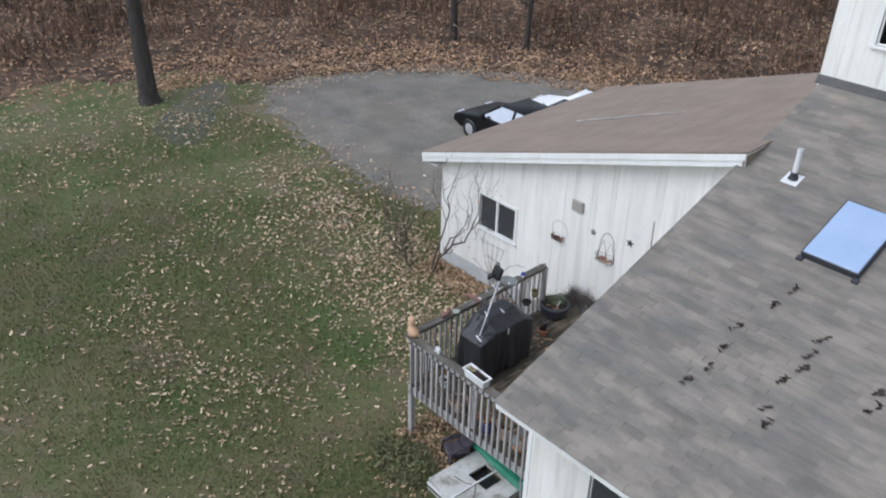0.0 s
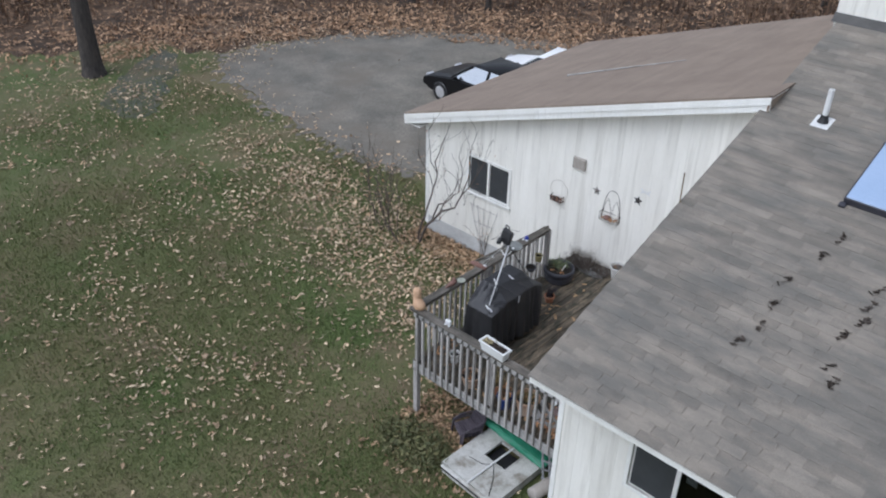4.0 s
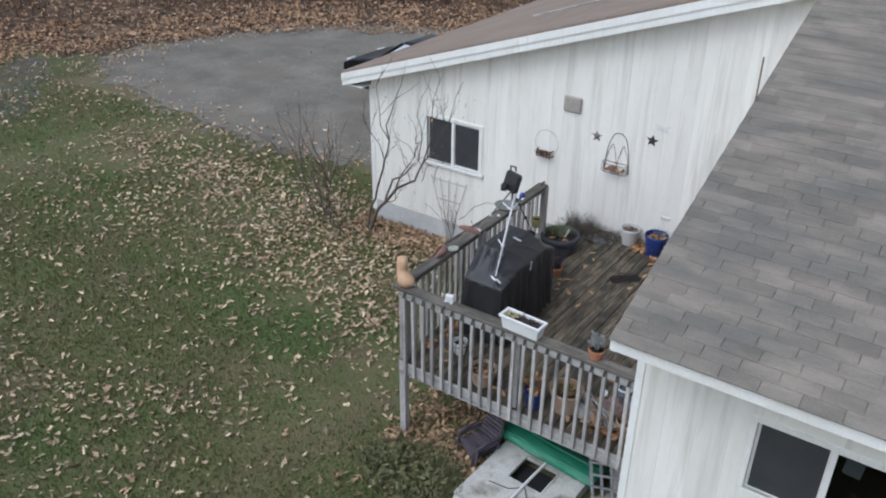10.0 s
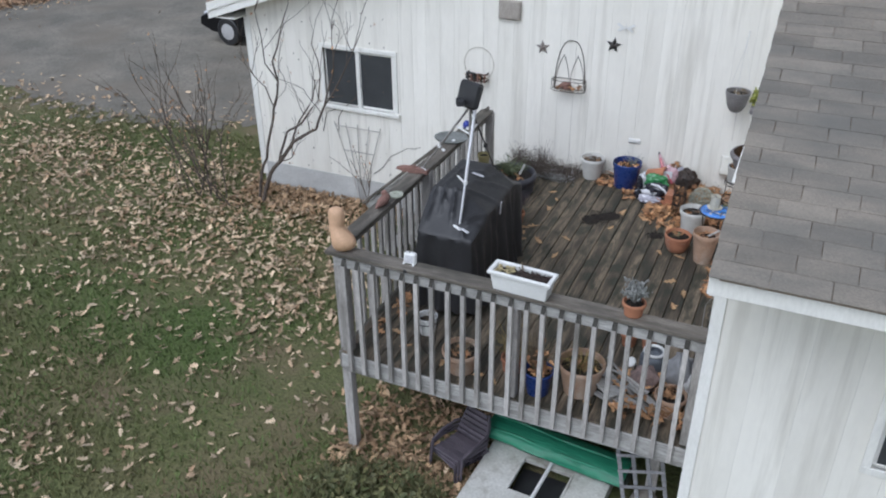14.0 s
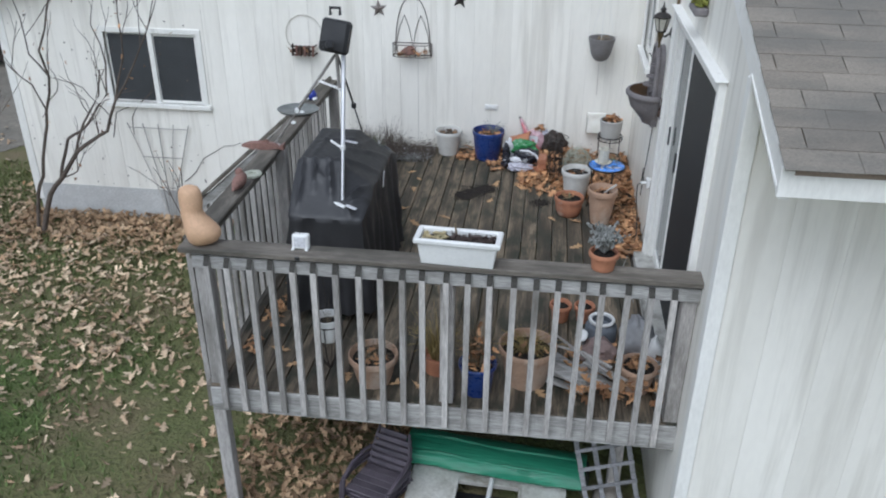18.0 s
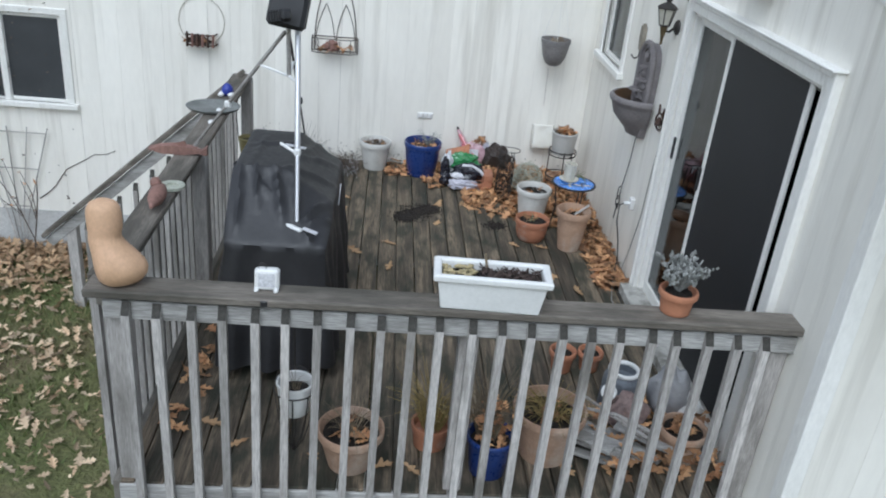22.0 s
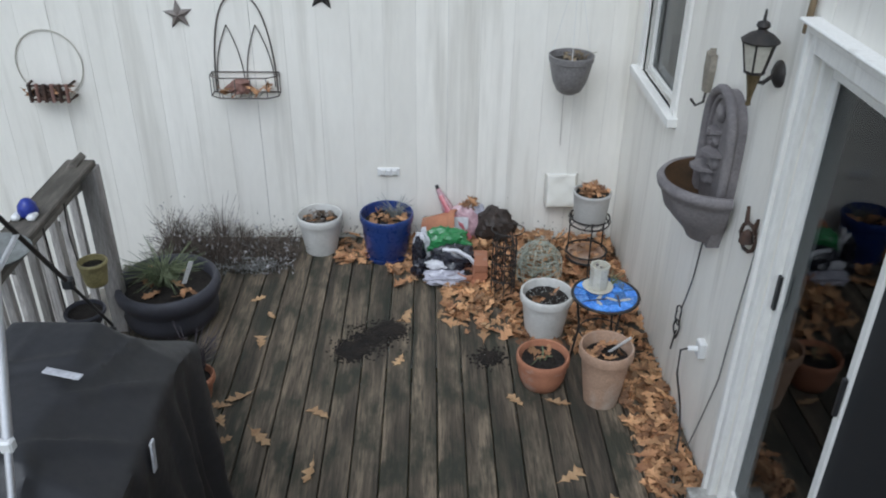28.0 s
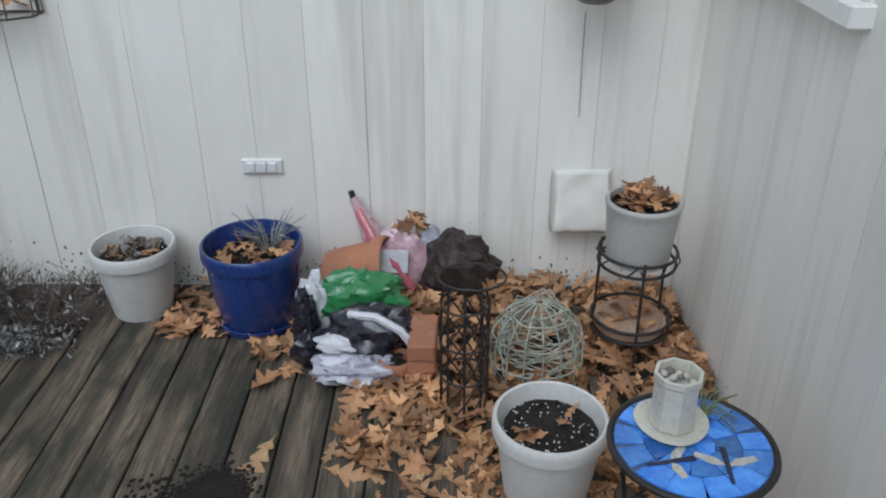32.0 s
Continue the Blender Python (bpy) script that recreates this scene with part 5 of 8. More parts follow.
def grill_top(x, y):
    """The height of the draped top: a lid that slopes to the front and to one side."""
    front = max(0, min(1, (y + 0.67) / 0.38))
    back = max(0, min(1, (0.66 - y) / 0.26))
    over = 1 - 0.62 * max(0, min(1, (x - 0.03) / 0.25))
    z = 0.865 + 0.275 * front * back * over
    return z + crease(x, y) + 0.010 * noise.noise((x * 5, y * 4, 2))


NX, NY = 34, 88
verts, faces = [], []
for i in range(NX + 1):
    for j in range(NY + 1):
        u, v = 2 * i / NX - 1, 2 * j / NY - 1
        x, y = gx * u * (1 - 0.05 * abs(v) ** 8), gy * v * (1 - 0.02 * abs(u) ** 8)
        rim = max(abs(u), abs(v))
        verts.append((x, y, grill_top(x, y) - (0.012 if rim > 0.999 else 0)))
for i in range(NX):
    for j in range(NY):
        a = i * (NY + 1) + j
        faces.append((a, a + NY + 1, a + NY + 2, a + 1))
loop = [i * (NY + 1) for i in range(NX + 1)] + [NX * (NY + 1) + j for j in range(1, NY + 1)] + [i * (NY + 1) + NY for i in range(NX - 1, -1, -1)] + [j for j in range(NY - 1, 0, -1)]
last = loop
for z in (0.95, 0.88, 0.79, 0.69, 0.58, 0.47, 0.36, 0.25, 0.14, 0.04):
    row = []
    low = 1 - z
    for k, i in enumerate(loop):
        x, y, top = verts[i]
        n = Vector((x / gx, y / gy, 0))
        n = Vector((math.copysign(max(0, abs(n.x) - 0.9), n.x), math.copysign(max(0, abs(n.y) - 0.9), n.y), 0)).normalized()
        fold = 0.065 * low * noise.noise((x * 6, y * 6, 0.4 + z * 0.8)) + 0.03 * low * math.sin(k * 0.55 + 4 * noise.noise((x * 3, y * 3, 1))) + 0.018 * noise.noise((x * 10, y * 10, z * 5)) + 0.035 * low
        row.append(len(verts))
        verts.append((x + n.x * fold, y + n.y * fold, 0.05 + (top - 0.05) * z))
    for k in range(len(loop)):
        a, b = k, (k + 1) % len(loop)
        faces.append((last[a], last[b], row[b], row[a]))
    last = row
part("cover", Geo().add(verts, faces), M_COVER, grill, "black vinyl cover with folds", smooth=45)
for px, py in ((-0.2, -0.55), (0.2, -0.55), (-0.2, 0.55), (0.2, 0.55)):
    part("leg", Geo().box((px, py, 0.05), (0.05, 0.05, 0.1), bev=0.008), M_BLACK, grill)
M_TAB = surf("pale_strap", (0.62, 0.62, 0.64), (0.52, 0.52, 0.55), 8, 0.6, 0.1)
part("strap", Geo().box((0.302, -0.01, 0.90), (0.008, 0.03, 0.13), (0, 4, 0), bev=0.002), M_TAB, grill, "pale fabric strap")
part("strap", Geo().box((0.02, 0.10, 1.152), (0.13, 0.03, 0.006), (0, 4, -12), bev=0.002), M_TAB, grill, "pale fabric strap")
part("strap", Geo().box((0.18, -0.605, 0.925), (0.09, 0.03, 0.008), (0, 8, -22), bev=0.002), M_TAB, grill, "pale fabric strap")

M_ZINC = surf("dull_zinc", (0.20, 0.22, 0.25), (0.14, 0.155, 0.18), 6, 0.5, 0.2, 60, metal=0.3, mottle=0.2)

# ---- tripod with a black box on top, one foot on the grill ----
tri = thing("tripod", (-2.45, -3.20, 0.0), "aluminium tripod with a black box head, standing on the grill", "tripod")
O = Vector((-2.45, -3.20, 0))
M_DULL = surf("dull_aluminium", (0.42, 0.40, 0.38), (0.32, 0.30, 0.28), 6, 0.5, 0.1, 60, metal=0.4)
head = Vector((-2.445, -3.15, 1.85)) - O
feet = [Vector((-2.385, -3.63, 0.94)) - O, Vector((-3.09, -2.92, 1.085)) - O, Vector((-2.45, -2.60, 1.075)) - O]
apex = head + Vector((-0.055, 0.02, 0.04))
for i, ft in enumerate(feet):
    d = (head if i == 0 else apex) - ft
    # third leg, its lock and foot are black: shade put into the colour
    metal = (M_ALU, M_DULL, M_IRON)[i]
    leg = part("leg", Geo().tube([ft, ft + d * 0.42], (0.0115, 0.008, 0.006)[i], 8), metal, tri, smooth=50)
    part("upper_tube", Geo().tube([ft + d * 0.40, ft + d * (1.07 if i == 0 else 0.97)], (0.016, 0.011, 0.008)[i], 8), metal, leg, smooth=50)
    part("leg_lock", Geo().box(ft + d * 0.38, (0.036, 0.034, 0.04), bev=0.006), M_WHITEPL if i < 2 else M_BLACK, leg)
    part("foot", Geo().box(ft + Vector((-0.02 if i == 0 else 0.0, -0.01, -0.014)), ((0.125, 0.07, 0.03)[i], (0.055, 0.055, 0.03)[i], 0.022), (0, 8, -25), bev=0.008), M_WHITEPL if i < 2 else M_BLACK, leg, "white rubber foot" if i < 2 else "rubber foot coloured black with the shaded leg")
hub = apex - Vector((-0.005, 0, 0.27))
part("center_column", Geo().tube([hub, apex + Vector((0, 0, 0.05))], 0.013, 8), M_DULL, tri, smooth=50)
for ft in feet:
    p = ft + ((head if ft is feet[0] else apex) - ft) * (0.75, 0.71, 0.73)[feet.index(ft)]
    part("brace", Geo().tube([hub, p], 0.009, 6), M_WHITEPL, tri, smooth=50)
part("lever", Geo().tube([feet[0] + (head - feet[0]) * 0.37, feet[0] + (head - feet[0]) * 0.37 + Vector((-0.10, 0.06, 0.035))], 0.009, 6), M_WHITEPL, tri, "white lock lever")
head = head + Vector((-0.05, 0, 0))
yaw = Matrix.Rotation(radians(-9), 4, "Z") @ Matrix.Rotation(radians(-16), 4, "X") @ Matrix.Rotation(radians(6), 4, "Y")
bx = part("box_head", Geo().box(head + Vector((0, 0, 0.16)), (0.215, 0.085, 0.235), yaw, bev=0.020), M_BLACK, tri, "black plastic box")
grip = (Matrix.Rotation(radians(28), 4, "Z") @ Matrix.Rotation(radians(-14), 4, "X"))
part("grip", Geo().box(head + Vector((-0.035, -0.135, 0.13)), (0.055, 0.24, 0.055), grip, bev=0.012), M_BLACK, bx, "ribbed black grip")
for k in range(5):
    part("rib", Geo().box(head + Vector((-0.035, -0.135, 0.13)) + grip @ Vector((0, -0.08 + 0.04 * k, 0)), (0.068, 0.010, 0.062), grip, bev=0.003), M_BLACK, bx)
part("bracket", Geo().tube([(head.x - 0.03, head.y, 0.31 + head.z), (head.x - 0.03, head.y, 0.36 + head.z), (head.x + 0.04, head.y, 0.36 + head.z), (head.x + 0.04, head.y, 0.31 + head.z)], 0.012, 6), M_BLACK, bx)

# ---- things on the railings ----
statue = Geo()
segs = 28
prof = [(0.0, 0.080, 0.050), (0.006, 0.100, 0.056), (0.024, 0.132, 0.068), (0.055, 0.152, 0.078), (0.085, 0.158, 0.078), (0.112, 0.152, 0.068), (0.148, 0.133, 0.044), (0.182, 0.114, 0.018), (0.205, 0.103, 0.004), (0.225, 0.097, -0.002), (0.240, 0.095, -0.002), (0.254, 0.098, 0.0), (0.272, 0.101, 0.002), (0.30, 0.103, 0.003), (0.335, 0.102, 0.003), (0.362, 0.096, 0.003), (0.382, 0.080, 0.004), (0.394, 0.052, 0.004), (0.399, 0.018, 0.004), (0.40, 0.003, 0.004)]
verts, faces = [], []
for z, r, shift in prof:
    for k in range(segs):
        a = 2 * math.pi * k / segs
        verts.append((shift - 0.02 + r * math.cos(a), (0.80 - 0.12 * max(0, math.cos(a)) * max(0, 1 - z / 0.2)) * r * math.sin(a), z))
for j in range(len(prof) - 1):
    for k in range(segs):
        a, b = j * segs + k, j * segs + (k + 1) % segs
        faces.append((a, b, b + segs, a + segs))
faces.append(tuple(range(segs))[::-1])
statue.add(verts, faces)
st = tagged(part("duck_statue", statue, M_CERAMIC, smooth=60), "tan ceramic duck-like statue standing on the deck corner post", "statue")
st.matrix_basis = pose(-3.055, -4.615, RAIL) @ Matrix.Diagonal((0.70, 0.74, 0.95, 1))
lampg = thing("solar_light", (-2.405, -4.60, RAIL), "small white plastic solar light clipped on the railing", "light")
part("case", Geo().box((0, 0, 0.048), (0.105, 0.05, 0.096), (-8, 0, 0), bev=0.010), M_WHITEPL, lampg)
part("foot", Geo().box((-0.042, -0.02, 0.008), (0.02, 0.05, 0.016), bev=0.004), M_WHITEPL, lampg)
part("foot", Geo().box((0.042, -0.02, 0.008), (0.02, 0.05, 0.016), bev=0.004), M_WHITEPL, lampg)
part("panel", Geo().box((0, -0.026, 0.052), (0.07, 0.006, 0.06), (-8, 0, 0), bev=0.001), M_TAB, lampg, "pale solar panel")
part("ring", Geo().tube([(-0.02 + 0.017 * math.cos(t * math.pi / 6), 0.0, 0.105 + 0.017 * math.sin(t * math.pi / 6)) for t in range(13)], 0.003, 5), M_IRON, lampg, "dark wire ring")
part("clip", Geo().box((0, -0.07, -0.02), (0.03, 0.08, 0.03), bev=0.004), M_BLACK, lampg)

box = thing("window_box", (-1.435, -4.635, RAIL), "white plastic window box of dry soil and stems on the railing", "planter", turn=-3)
g = Geo()
L0, L1, W0, W1, H = 0.215, 0.255, 0.065, 0.095, 0.175
rings = [[(sx * l, sy * w, z) for sx, sy in ((-1, -1), (1, -1), (1, 1), (-1, 1))] for l, w, z in ((L0, W0, 0), (L1 - 0.02, W1 - 0.014, H - 0.035), (L1, W1, H - 0.032), (L1 + 0.002, W1 + 0.002, H - 0.004), (L1 - 0.006, W1 - 0.005, H), (L1 - 0.03, W1 - 0.022, H), (L1 - 0.034, W1 - 0.026, H - 0.01), (L0 - 0.0, W0 + 0.002, 0.06))]
verts = [p for r in rings for p in r]
faces = [(j * 4 + k, j * 4 + (k + 1) % 4, (j + 1) * 4 + (k + 1) % 4, (j + 1) * 4 + k) for j in range(len(rings) - 1) for k in range(4)] + [(3, 2, 1, 0)]
tub = part("tub", g.add(verts, faces), M_WHITEPL, box)
bvm = tub.modifiers.new("soft_edges", "BEVEL")
bvm.width, bvm.segments, bvm.limit_method = 0.006, 2, "ANGLE"
rng = random.Random(9)
g = Geo()
nx, ny = 26, 10
for i in range(nx + 1):
    for j in range(ny + 1):
        g.v.append((-0.222 + 0.444 * i / nx, -0.068 + 0.136 * j / ny, 0.135 + 0.018 * noise.noise((i * 0.7, j * 0.7, 1)) + rng.uniform(-0.003, 0.003)))
for i in range(nx):
    for j in range(ny):
        a = i * (ny + 1) + j
        g.f.append((a, a + ny + 1, a + ny + 2, a + 1))
part("soil", g, M_SOIL, box, fix=False)
g = Geo()
for _ in range(150):
    c = (rng.uniform(-0.05, 0.215), rng.uniform(-0.06, 0.06), 0.145)
    a = rng.uniform(0, 6.28)
    g.tube([c, (c[0] + 0.03 * math.cos(a), c[1] + 0.02 * math.sin(a), 0.152 + rng.uniform(0, 0.02))], 0.004, 4, 0.002)
part("dead_stem", g, surf("dark_dead_stem", (0.055, 0.035, 0.035), (0.10, 0.075, 0.06), 15, 0.9, 0.3, vary=0.4, island=True), box, "dark dead stems")["kind"] = "stuff"
g = Geo()
for _ in range(46):
    c = Vector((rng.uniform(-0.215, -0.07), rng.uniform(-0.06, 0.06), 0.146 + rng.uniform(0, 0.01)))
    s = rng.uniform(0.012, 0.03)
    g.box(c, (s, s * 0.8, 0.008), (rng.uniform(-20, 20), rng.uniform(-20, 20), rng.uniform(0, 180)), bev=0.003)
part("dry_moss", g, surf("dry_moss", (0.46, 0.38, 0.22), (0.34, 0.29, 0.16), 20, 0.9, 0.4, vary=0.25, island=True), box, "straw-coloured dry moss")["kind"] = "stuff"
part("stem_stub", Geo().tube([(-0.02, 0.06, 0.14), (-0.035, 0.065, 0.215)], 0.006, 5), M_STEM, box)

dusty = pot("flower_pot", (-0.585, -4.60, RAIL), 0.088, 0.066, 0.115, M_TERRA, "terracotta pot with a silver-grey dusty plant on the railing", seed=23, lip=0.03)
rng = random.Random(44)
g = Geo()
for _ in range(46):
    a, lean = rng.uniform(0, 6.28), rng.uniform(0.0, 0.75)
    d = Vector((math.cos(a) * math.sin(lean), math.sin(a) * math.sin(lean), math.cos(lean)))
    hh = rng.uniform(0.10, 0.20)
    p = Vector((0, 0, 0.10))
    g.tube([p, p + d * hh * 0.6, p + d * hh], 0.004, 4)
    for _ in range(7):
        q = p + d * hh * rng.uniform(0.6, 1.05) + Vector((rng.uniform(-0.02, 0.02), rng.uniform(-0.02, 0.02), rng.uniform(-0.012, 0.012)))
        s = rng.uniform(0.009, 0.018)
        g.box(q, (s * 0.55, s, s * 1.6), (rng.uniform(-40, 40), rng.uniform(-40, 40), rng.uniform(0, 180)), bev=s * 0.2)
part("plant", g, M_GREYPLANT, dusty, "woolly silver-grey leaves")

# ornaments on the side railing
M_REDWOOD = surf("faded_red_paint", (0.30, 0.165, 0.135), (0.19, 0.105, 0.085), 9, 0.75, 0.3, 60, mottle=0.3)
fish = thing("fish_ornament", (-3.17, -3.02, RAIL), "faded red wooden fish ornament fixed across the railing", "ornament", turn=4)
part("body", Geo().prism([(-0.16, 0.028), (-0.10, 0.05), (0.0, 0.058), (0.09, 0.045), (0.14, 0.022), (0.18, 0.05), (0.18, 0.0), (0.13, 0.012), (0.04, 0.0), (-0.08, 0.004)], "y", -0.03, 0.03), M_REDWOOD, fish)
part("fin", Geo().prism([(-0.03, 0.055), (0.05, 0.08), (0.06, 0.052)], "y", -0.006, 0.006), M_REDWOOD, fish)
bird = thing("bird_feeder", (-3.085, -3.78, RAIL), "weathered red bird-shaped feeder with a white metal ring", "ornament", turn=4)
part("body", Geo().lathe([(0.0, -0.12), (0.03, -0.10), (0.045, -0.03), (0.04, 0.05), (0.022, 0.11), (0.008, 0.16)], (0, 0, 0.05), 14, Matrix.Rotation(radians(90), 4, "X")), M_REDWOOD, bird, smooth=60)
part("head", Geo().lathe([(0.004, -0.03), (0.026, -0.015), (0.03, 0.005), (0.018, 0.026), (0.003, 0.03)], (-0.02, 0.08, 0.085), 12), M_REDWOOD, bird, smooth=60)
part("ring", Geo().lathe([(0.062, 0), (0.068, 0.004), (0.068, 0.018), (0.058, 0.02), (0.036, 0.016), (0.034, 0.004)], (0.035, 0.22, 0.002), 20), M_PALEWIRE, bird, "dull white metal ring", smooth=40)
toy = thing("toy_figure", (-3.11, -1.74, RAIL), "small blue and white plastic toy on the railing", "toy")
part("body", Geo().lathe([(0.03, 0), (0.045, 0.02), (0.04, 0.06), (0.02, 0.085), (0.003, 0.09)], (0, 0, 0), 14), surf("blue_plastic", (0.03, 0.05, 0.32), (0.02, 0.035, 0.24), 8, 0.35, 0.05), toy, smooth=60)
for dx in (-0.04, 0.03):
    part("foot", Geo().box((dx, -0.03, 0.015), (0.04, 0.06, 0.03), bev=0.01), M_WHITEPL, toy)
plate = thing("oval_tray", (-3.14, -2.10, RAIL), "dark mossy oval tray lying on the railing", "tray")
M_MOSSY = surf("mossy_metal", (0.235, 0.240, 0.235), (0.15, 0.16, 0.15), 7, 0.7, 0.3, 60)
plate_body = part("dish", Geo().lathe([(0.10, 0.0), (0.155, 0.006), (0.17, 0.026), (0.163, 0.027), (0.145, 0.012), (0.01, 0.010)], segs=30), M_MOSSY, plate, smooth=50)
plate_body.scale = (1.1, 0.95, 1.0)
for yy, m in ((-2.42, M_WHITEPL), (-2.15, M_WHITEPL)):
    kn = tagged(part("knob", Geo().lathe([(0.018, 0), (0.022, 0.012), (0.012, 0.024), (0.002, 0.026)], segs=12), m, smooth=60), "small white knob on the side railing", "knob", "railing knobs")
    kn.location = (-3.09, yy, RAIL)

# ---- pots behind the front railing ----
pail = thing("metal_pail", (-2.285, -4.555, -0.115), "small white metal pail hung in a dark wire holder", "pail")
part("body", Geo().lathe([(0.062, 0.50), (0.066, 0.505), (0.074, 0.58), (0.077, 0.582), (0.083, 0.655), (0.089, 0.66), (0.089, 0.672), (0.079, 0.67), (0.066, 0.54), (0.005, 0.535)], segs=28), M_WHITEPL, pail, smooth=40)
part("soil", Geo().lathe([(0.078, 0.62), (0.05, 0.628), (0.01, 0.625)], segs=14, wob=0.05), M_SOIL, pail)
part("handle", Geo().tube(curve_pts(lambda t: (0.09 * math.cos(math.pi * t), 0.0, 0.66 + 0.10 * math.sin(math.pi * t)), 11), 0.003, 5), M_IRON, pail)
part("hook", Geo().tube([(0, 0.0, 0.755), (0, -0.012, 0.775), (0, -0.05, 1.00), (0, -0.068, 1.03)], 0.004, 5), M_IRON, pail)
for k in range(8):
    c, q = math.cos(k * math.pi / 4), math.sin(k * math.pi / 4)
    part("holder_wire", Geo().tube([(0.098 * c, 0.098 * q, 0.63), (0.074 * c, 0.074 * q, 0.44), (0.045 * c, 0.045 * q, 0.33), (0.006 * c, 0.006 * q, 0.27)], 0.0035, 4), M_IRON, pail)
part("holder_ring", Geo().tube([(0.098 * math.cos(t * math.pi / 10), 0.098 * math.sin(t * math.pi / 10), 0.63) for t in range(21)], 0.004, 5), M_IRON, pail)
g = Geo()
tuft(g, random.Random(50), (0, 0, 0.61), 9, 0.16, 0.07, 0.002, 0.4)
part("plant", g, M_STEM, pail, "bare dry twigs")
p = pot("flower_pot", (-2.015, -4.455, 0), 0.168, 0.11, 0.23, M_TERRA_PALE, "wide tan terracotta pot of dead stems behind the railing", leaves=14, seed=41, lip=0.045)
g = Geo()
tuft(g, random.Random(54), (0, 0, 0.18), 46, 0.15, 0.17, 0.0028, 0.7)
part("plant", g, M_STEM, p, "withered trailing stems")
M_STRAW = surf("straw", (0.36, 0.27, 0.10), (0.25, 0.19, 0.08), 9, 0.9, 0.2, vary=0.3, island=True)
grass = thing("dry_grass", (-1.60, -4.28, 0), "tuft of dry yellow grass in a sunken pot", "plant")
part("pot_rim", Geo().lathe([(0.085, 0), (0.10, 0.11), (0.107, 0.115), (0.107, 0.14), (0.095, 0.14), (0.085, 0.10), (0.01, 0.10)], segs=24), M_TERRA, grass, "small terracotta pot", smooth=40)
g = Geo()
tuft(g, random.Random(51), (0, 0, 0.10), 120, 0.38, 0.20, 0.003, 0.5)
part("blades", g, M_STRAW, grass)
b2 = pot("flower_pot", (-1.31, -4.47, 0), 0.128, 0.092, 0.235, M_BLUEPOT, "small blue glazed pot of dry brown stems behind the railing", leaves=16, seed=43, lip=0.03)
g = Geo()
tuft(g, random.Random(52), (-0.02, 0.02, 0.18), 90, 0.46, 0.18, 0.003, 0.3)
part("plant", g, M_STEM, b2, "dry brown stems")
lg = Geo()
rng = random.Random(57)
for _ in range(26):
    a, q = rng.uniform(0, 6.28), rng.uniform(0.02, 0.13)
    leaf_geo(lg, (q * math.cos(a), q * math.sin(a), rng.uniform(0.26, 0.46)), rng.uniform(0.05, 0.09), rng.uniform(0, 6.28), rng.gauss(0, 0.6), rng.gauss(0, 0.6), rng.uniform(0, 0.8), True)
part("withered_leaves", lg, M_LEAF, b2, "withered yellow-brown leaves", fix=False)
big2 = pot("flower_pot", (-0.99, -4.31, 0), 0.195, 0.135, 0.30, M_TERRA_PALE, "broad tan pot with straw and a few clippings behind the railing", leaves=12, seed=45, lip=0.045, soil=0.8)
g = Geo()
tuft(g, random.Random(53), (0, 0, 0.23), 90, 0.17, 0.19, 0.003, 0.8)
part("plant", g, M_STRAW, big2, "dry straw")
can = thing("watering_can", (-0.48, -3.87, 0), "grey metal watering can with a white rim beside the door", "watering can", turn=238)
part("body", Geo().lathe([(0.11, 0), (0.118, 0.006), (0.112, 0.2), (0.10, 0.22), (0.085, 0.235), (0.082, 0.25), (0.074, 0.25), (0.074, 0.2), (0.005, 0.19)], segs=28), M_ZINC, can, smooth=40)
part("rim", Geo().tube([(0.082 * math.cos(t * math.pi / 10), 0.082 * math.sin(t * math.pi / 10), 0.252) for t in range(21)], 0.014, 6), M_WHITEPL, can, "white rim", smooth=60)
part("spout", Geo().tube([(0.10, 0, 0.05), (0.17, 0, 0.13), (0.25, 0, 0.23)], 0.026, 8, 0.016), M_ZINC, can, smooth=50)
part("rose", Geo().lathe([(0.016, 0.0), (0.024, 0.02), (0.045, 0.045), (0.043, 0.058), (0.02, 0.068), (0.003, 0.07)], (0.245, 0, 0.225), 16, Matrix.Rotation(radians(42), 4, "Y")), M_WHITEPL, can, "white sprinkler rose", smooth=50)
part("handle", Geo().tube(curve_pts(lambda t: (-0.10 - 0.09 * math.sin(math.pi * t), 0, 0.06 + 0.17 * t), 9), 0.008, 6), M_ZINC, can, smooth=50)
for i, (px, py, r, h) in enumerate(((-0.76, -3.52, 0.085, 0.15), (-0.58, -3.50, 0.08, 0.14))):
    pot("flower_pot", (px, py, 0), r, r * 0.68, h, M_TERRA, "small orange terracotta pot standing near the door", seed=60 + i, group="small terracotta pots", lip=0.035)
sheet = thing("plastic_sheet", (-0.235, -3.99, 0), "crumpled grey-white plastic sheet standing beside the watering can", "plastic sheet", turn=30)
part("fold", crumple(random.Random(12), (0, 0, 0.17), (0.13, 0.11, 0.20), 17.0, 26, 0.32), surf("grey_sheet", (0.36, 0.36, 0.37), (0.20, 0.20, 0.21), 5, 0.5, 0.3, 40, mottle=0.2), sheet, smooth=50)
# white lump paints in the sunlit edge of the grey sheet
part("fold", crumple(random.Random(13), (0.07, -0.07, 0.10), (0.09, 0.10, 0.13), 23.0, 22, 0.35), M_WHITEPL, sheet, "fold coloured white for the sunlit edge", smooth=50)
drift = thing("scrap_wood", (-0.62, -4.28, 0), "heap of grey weathered scrap boards and driftwood", "scrap wood")
rng = random.Random(71)
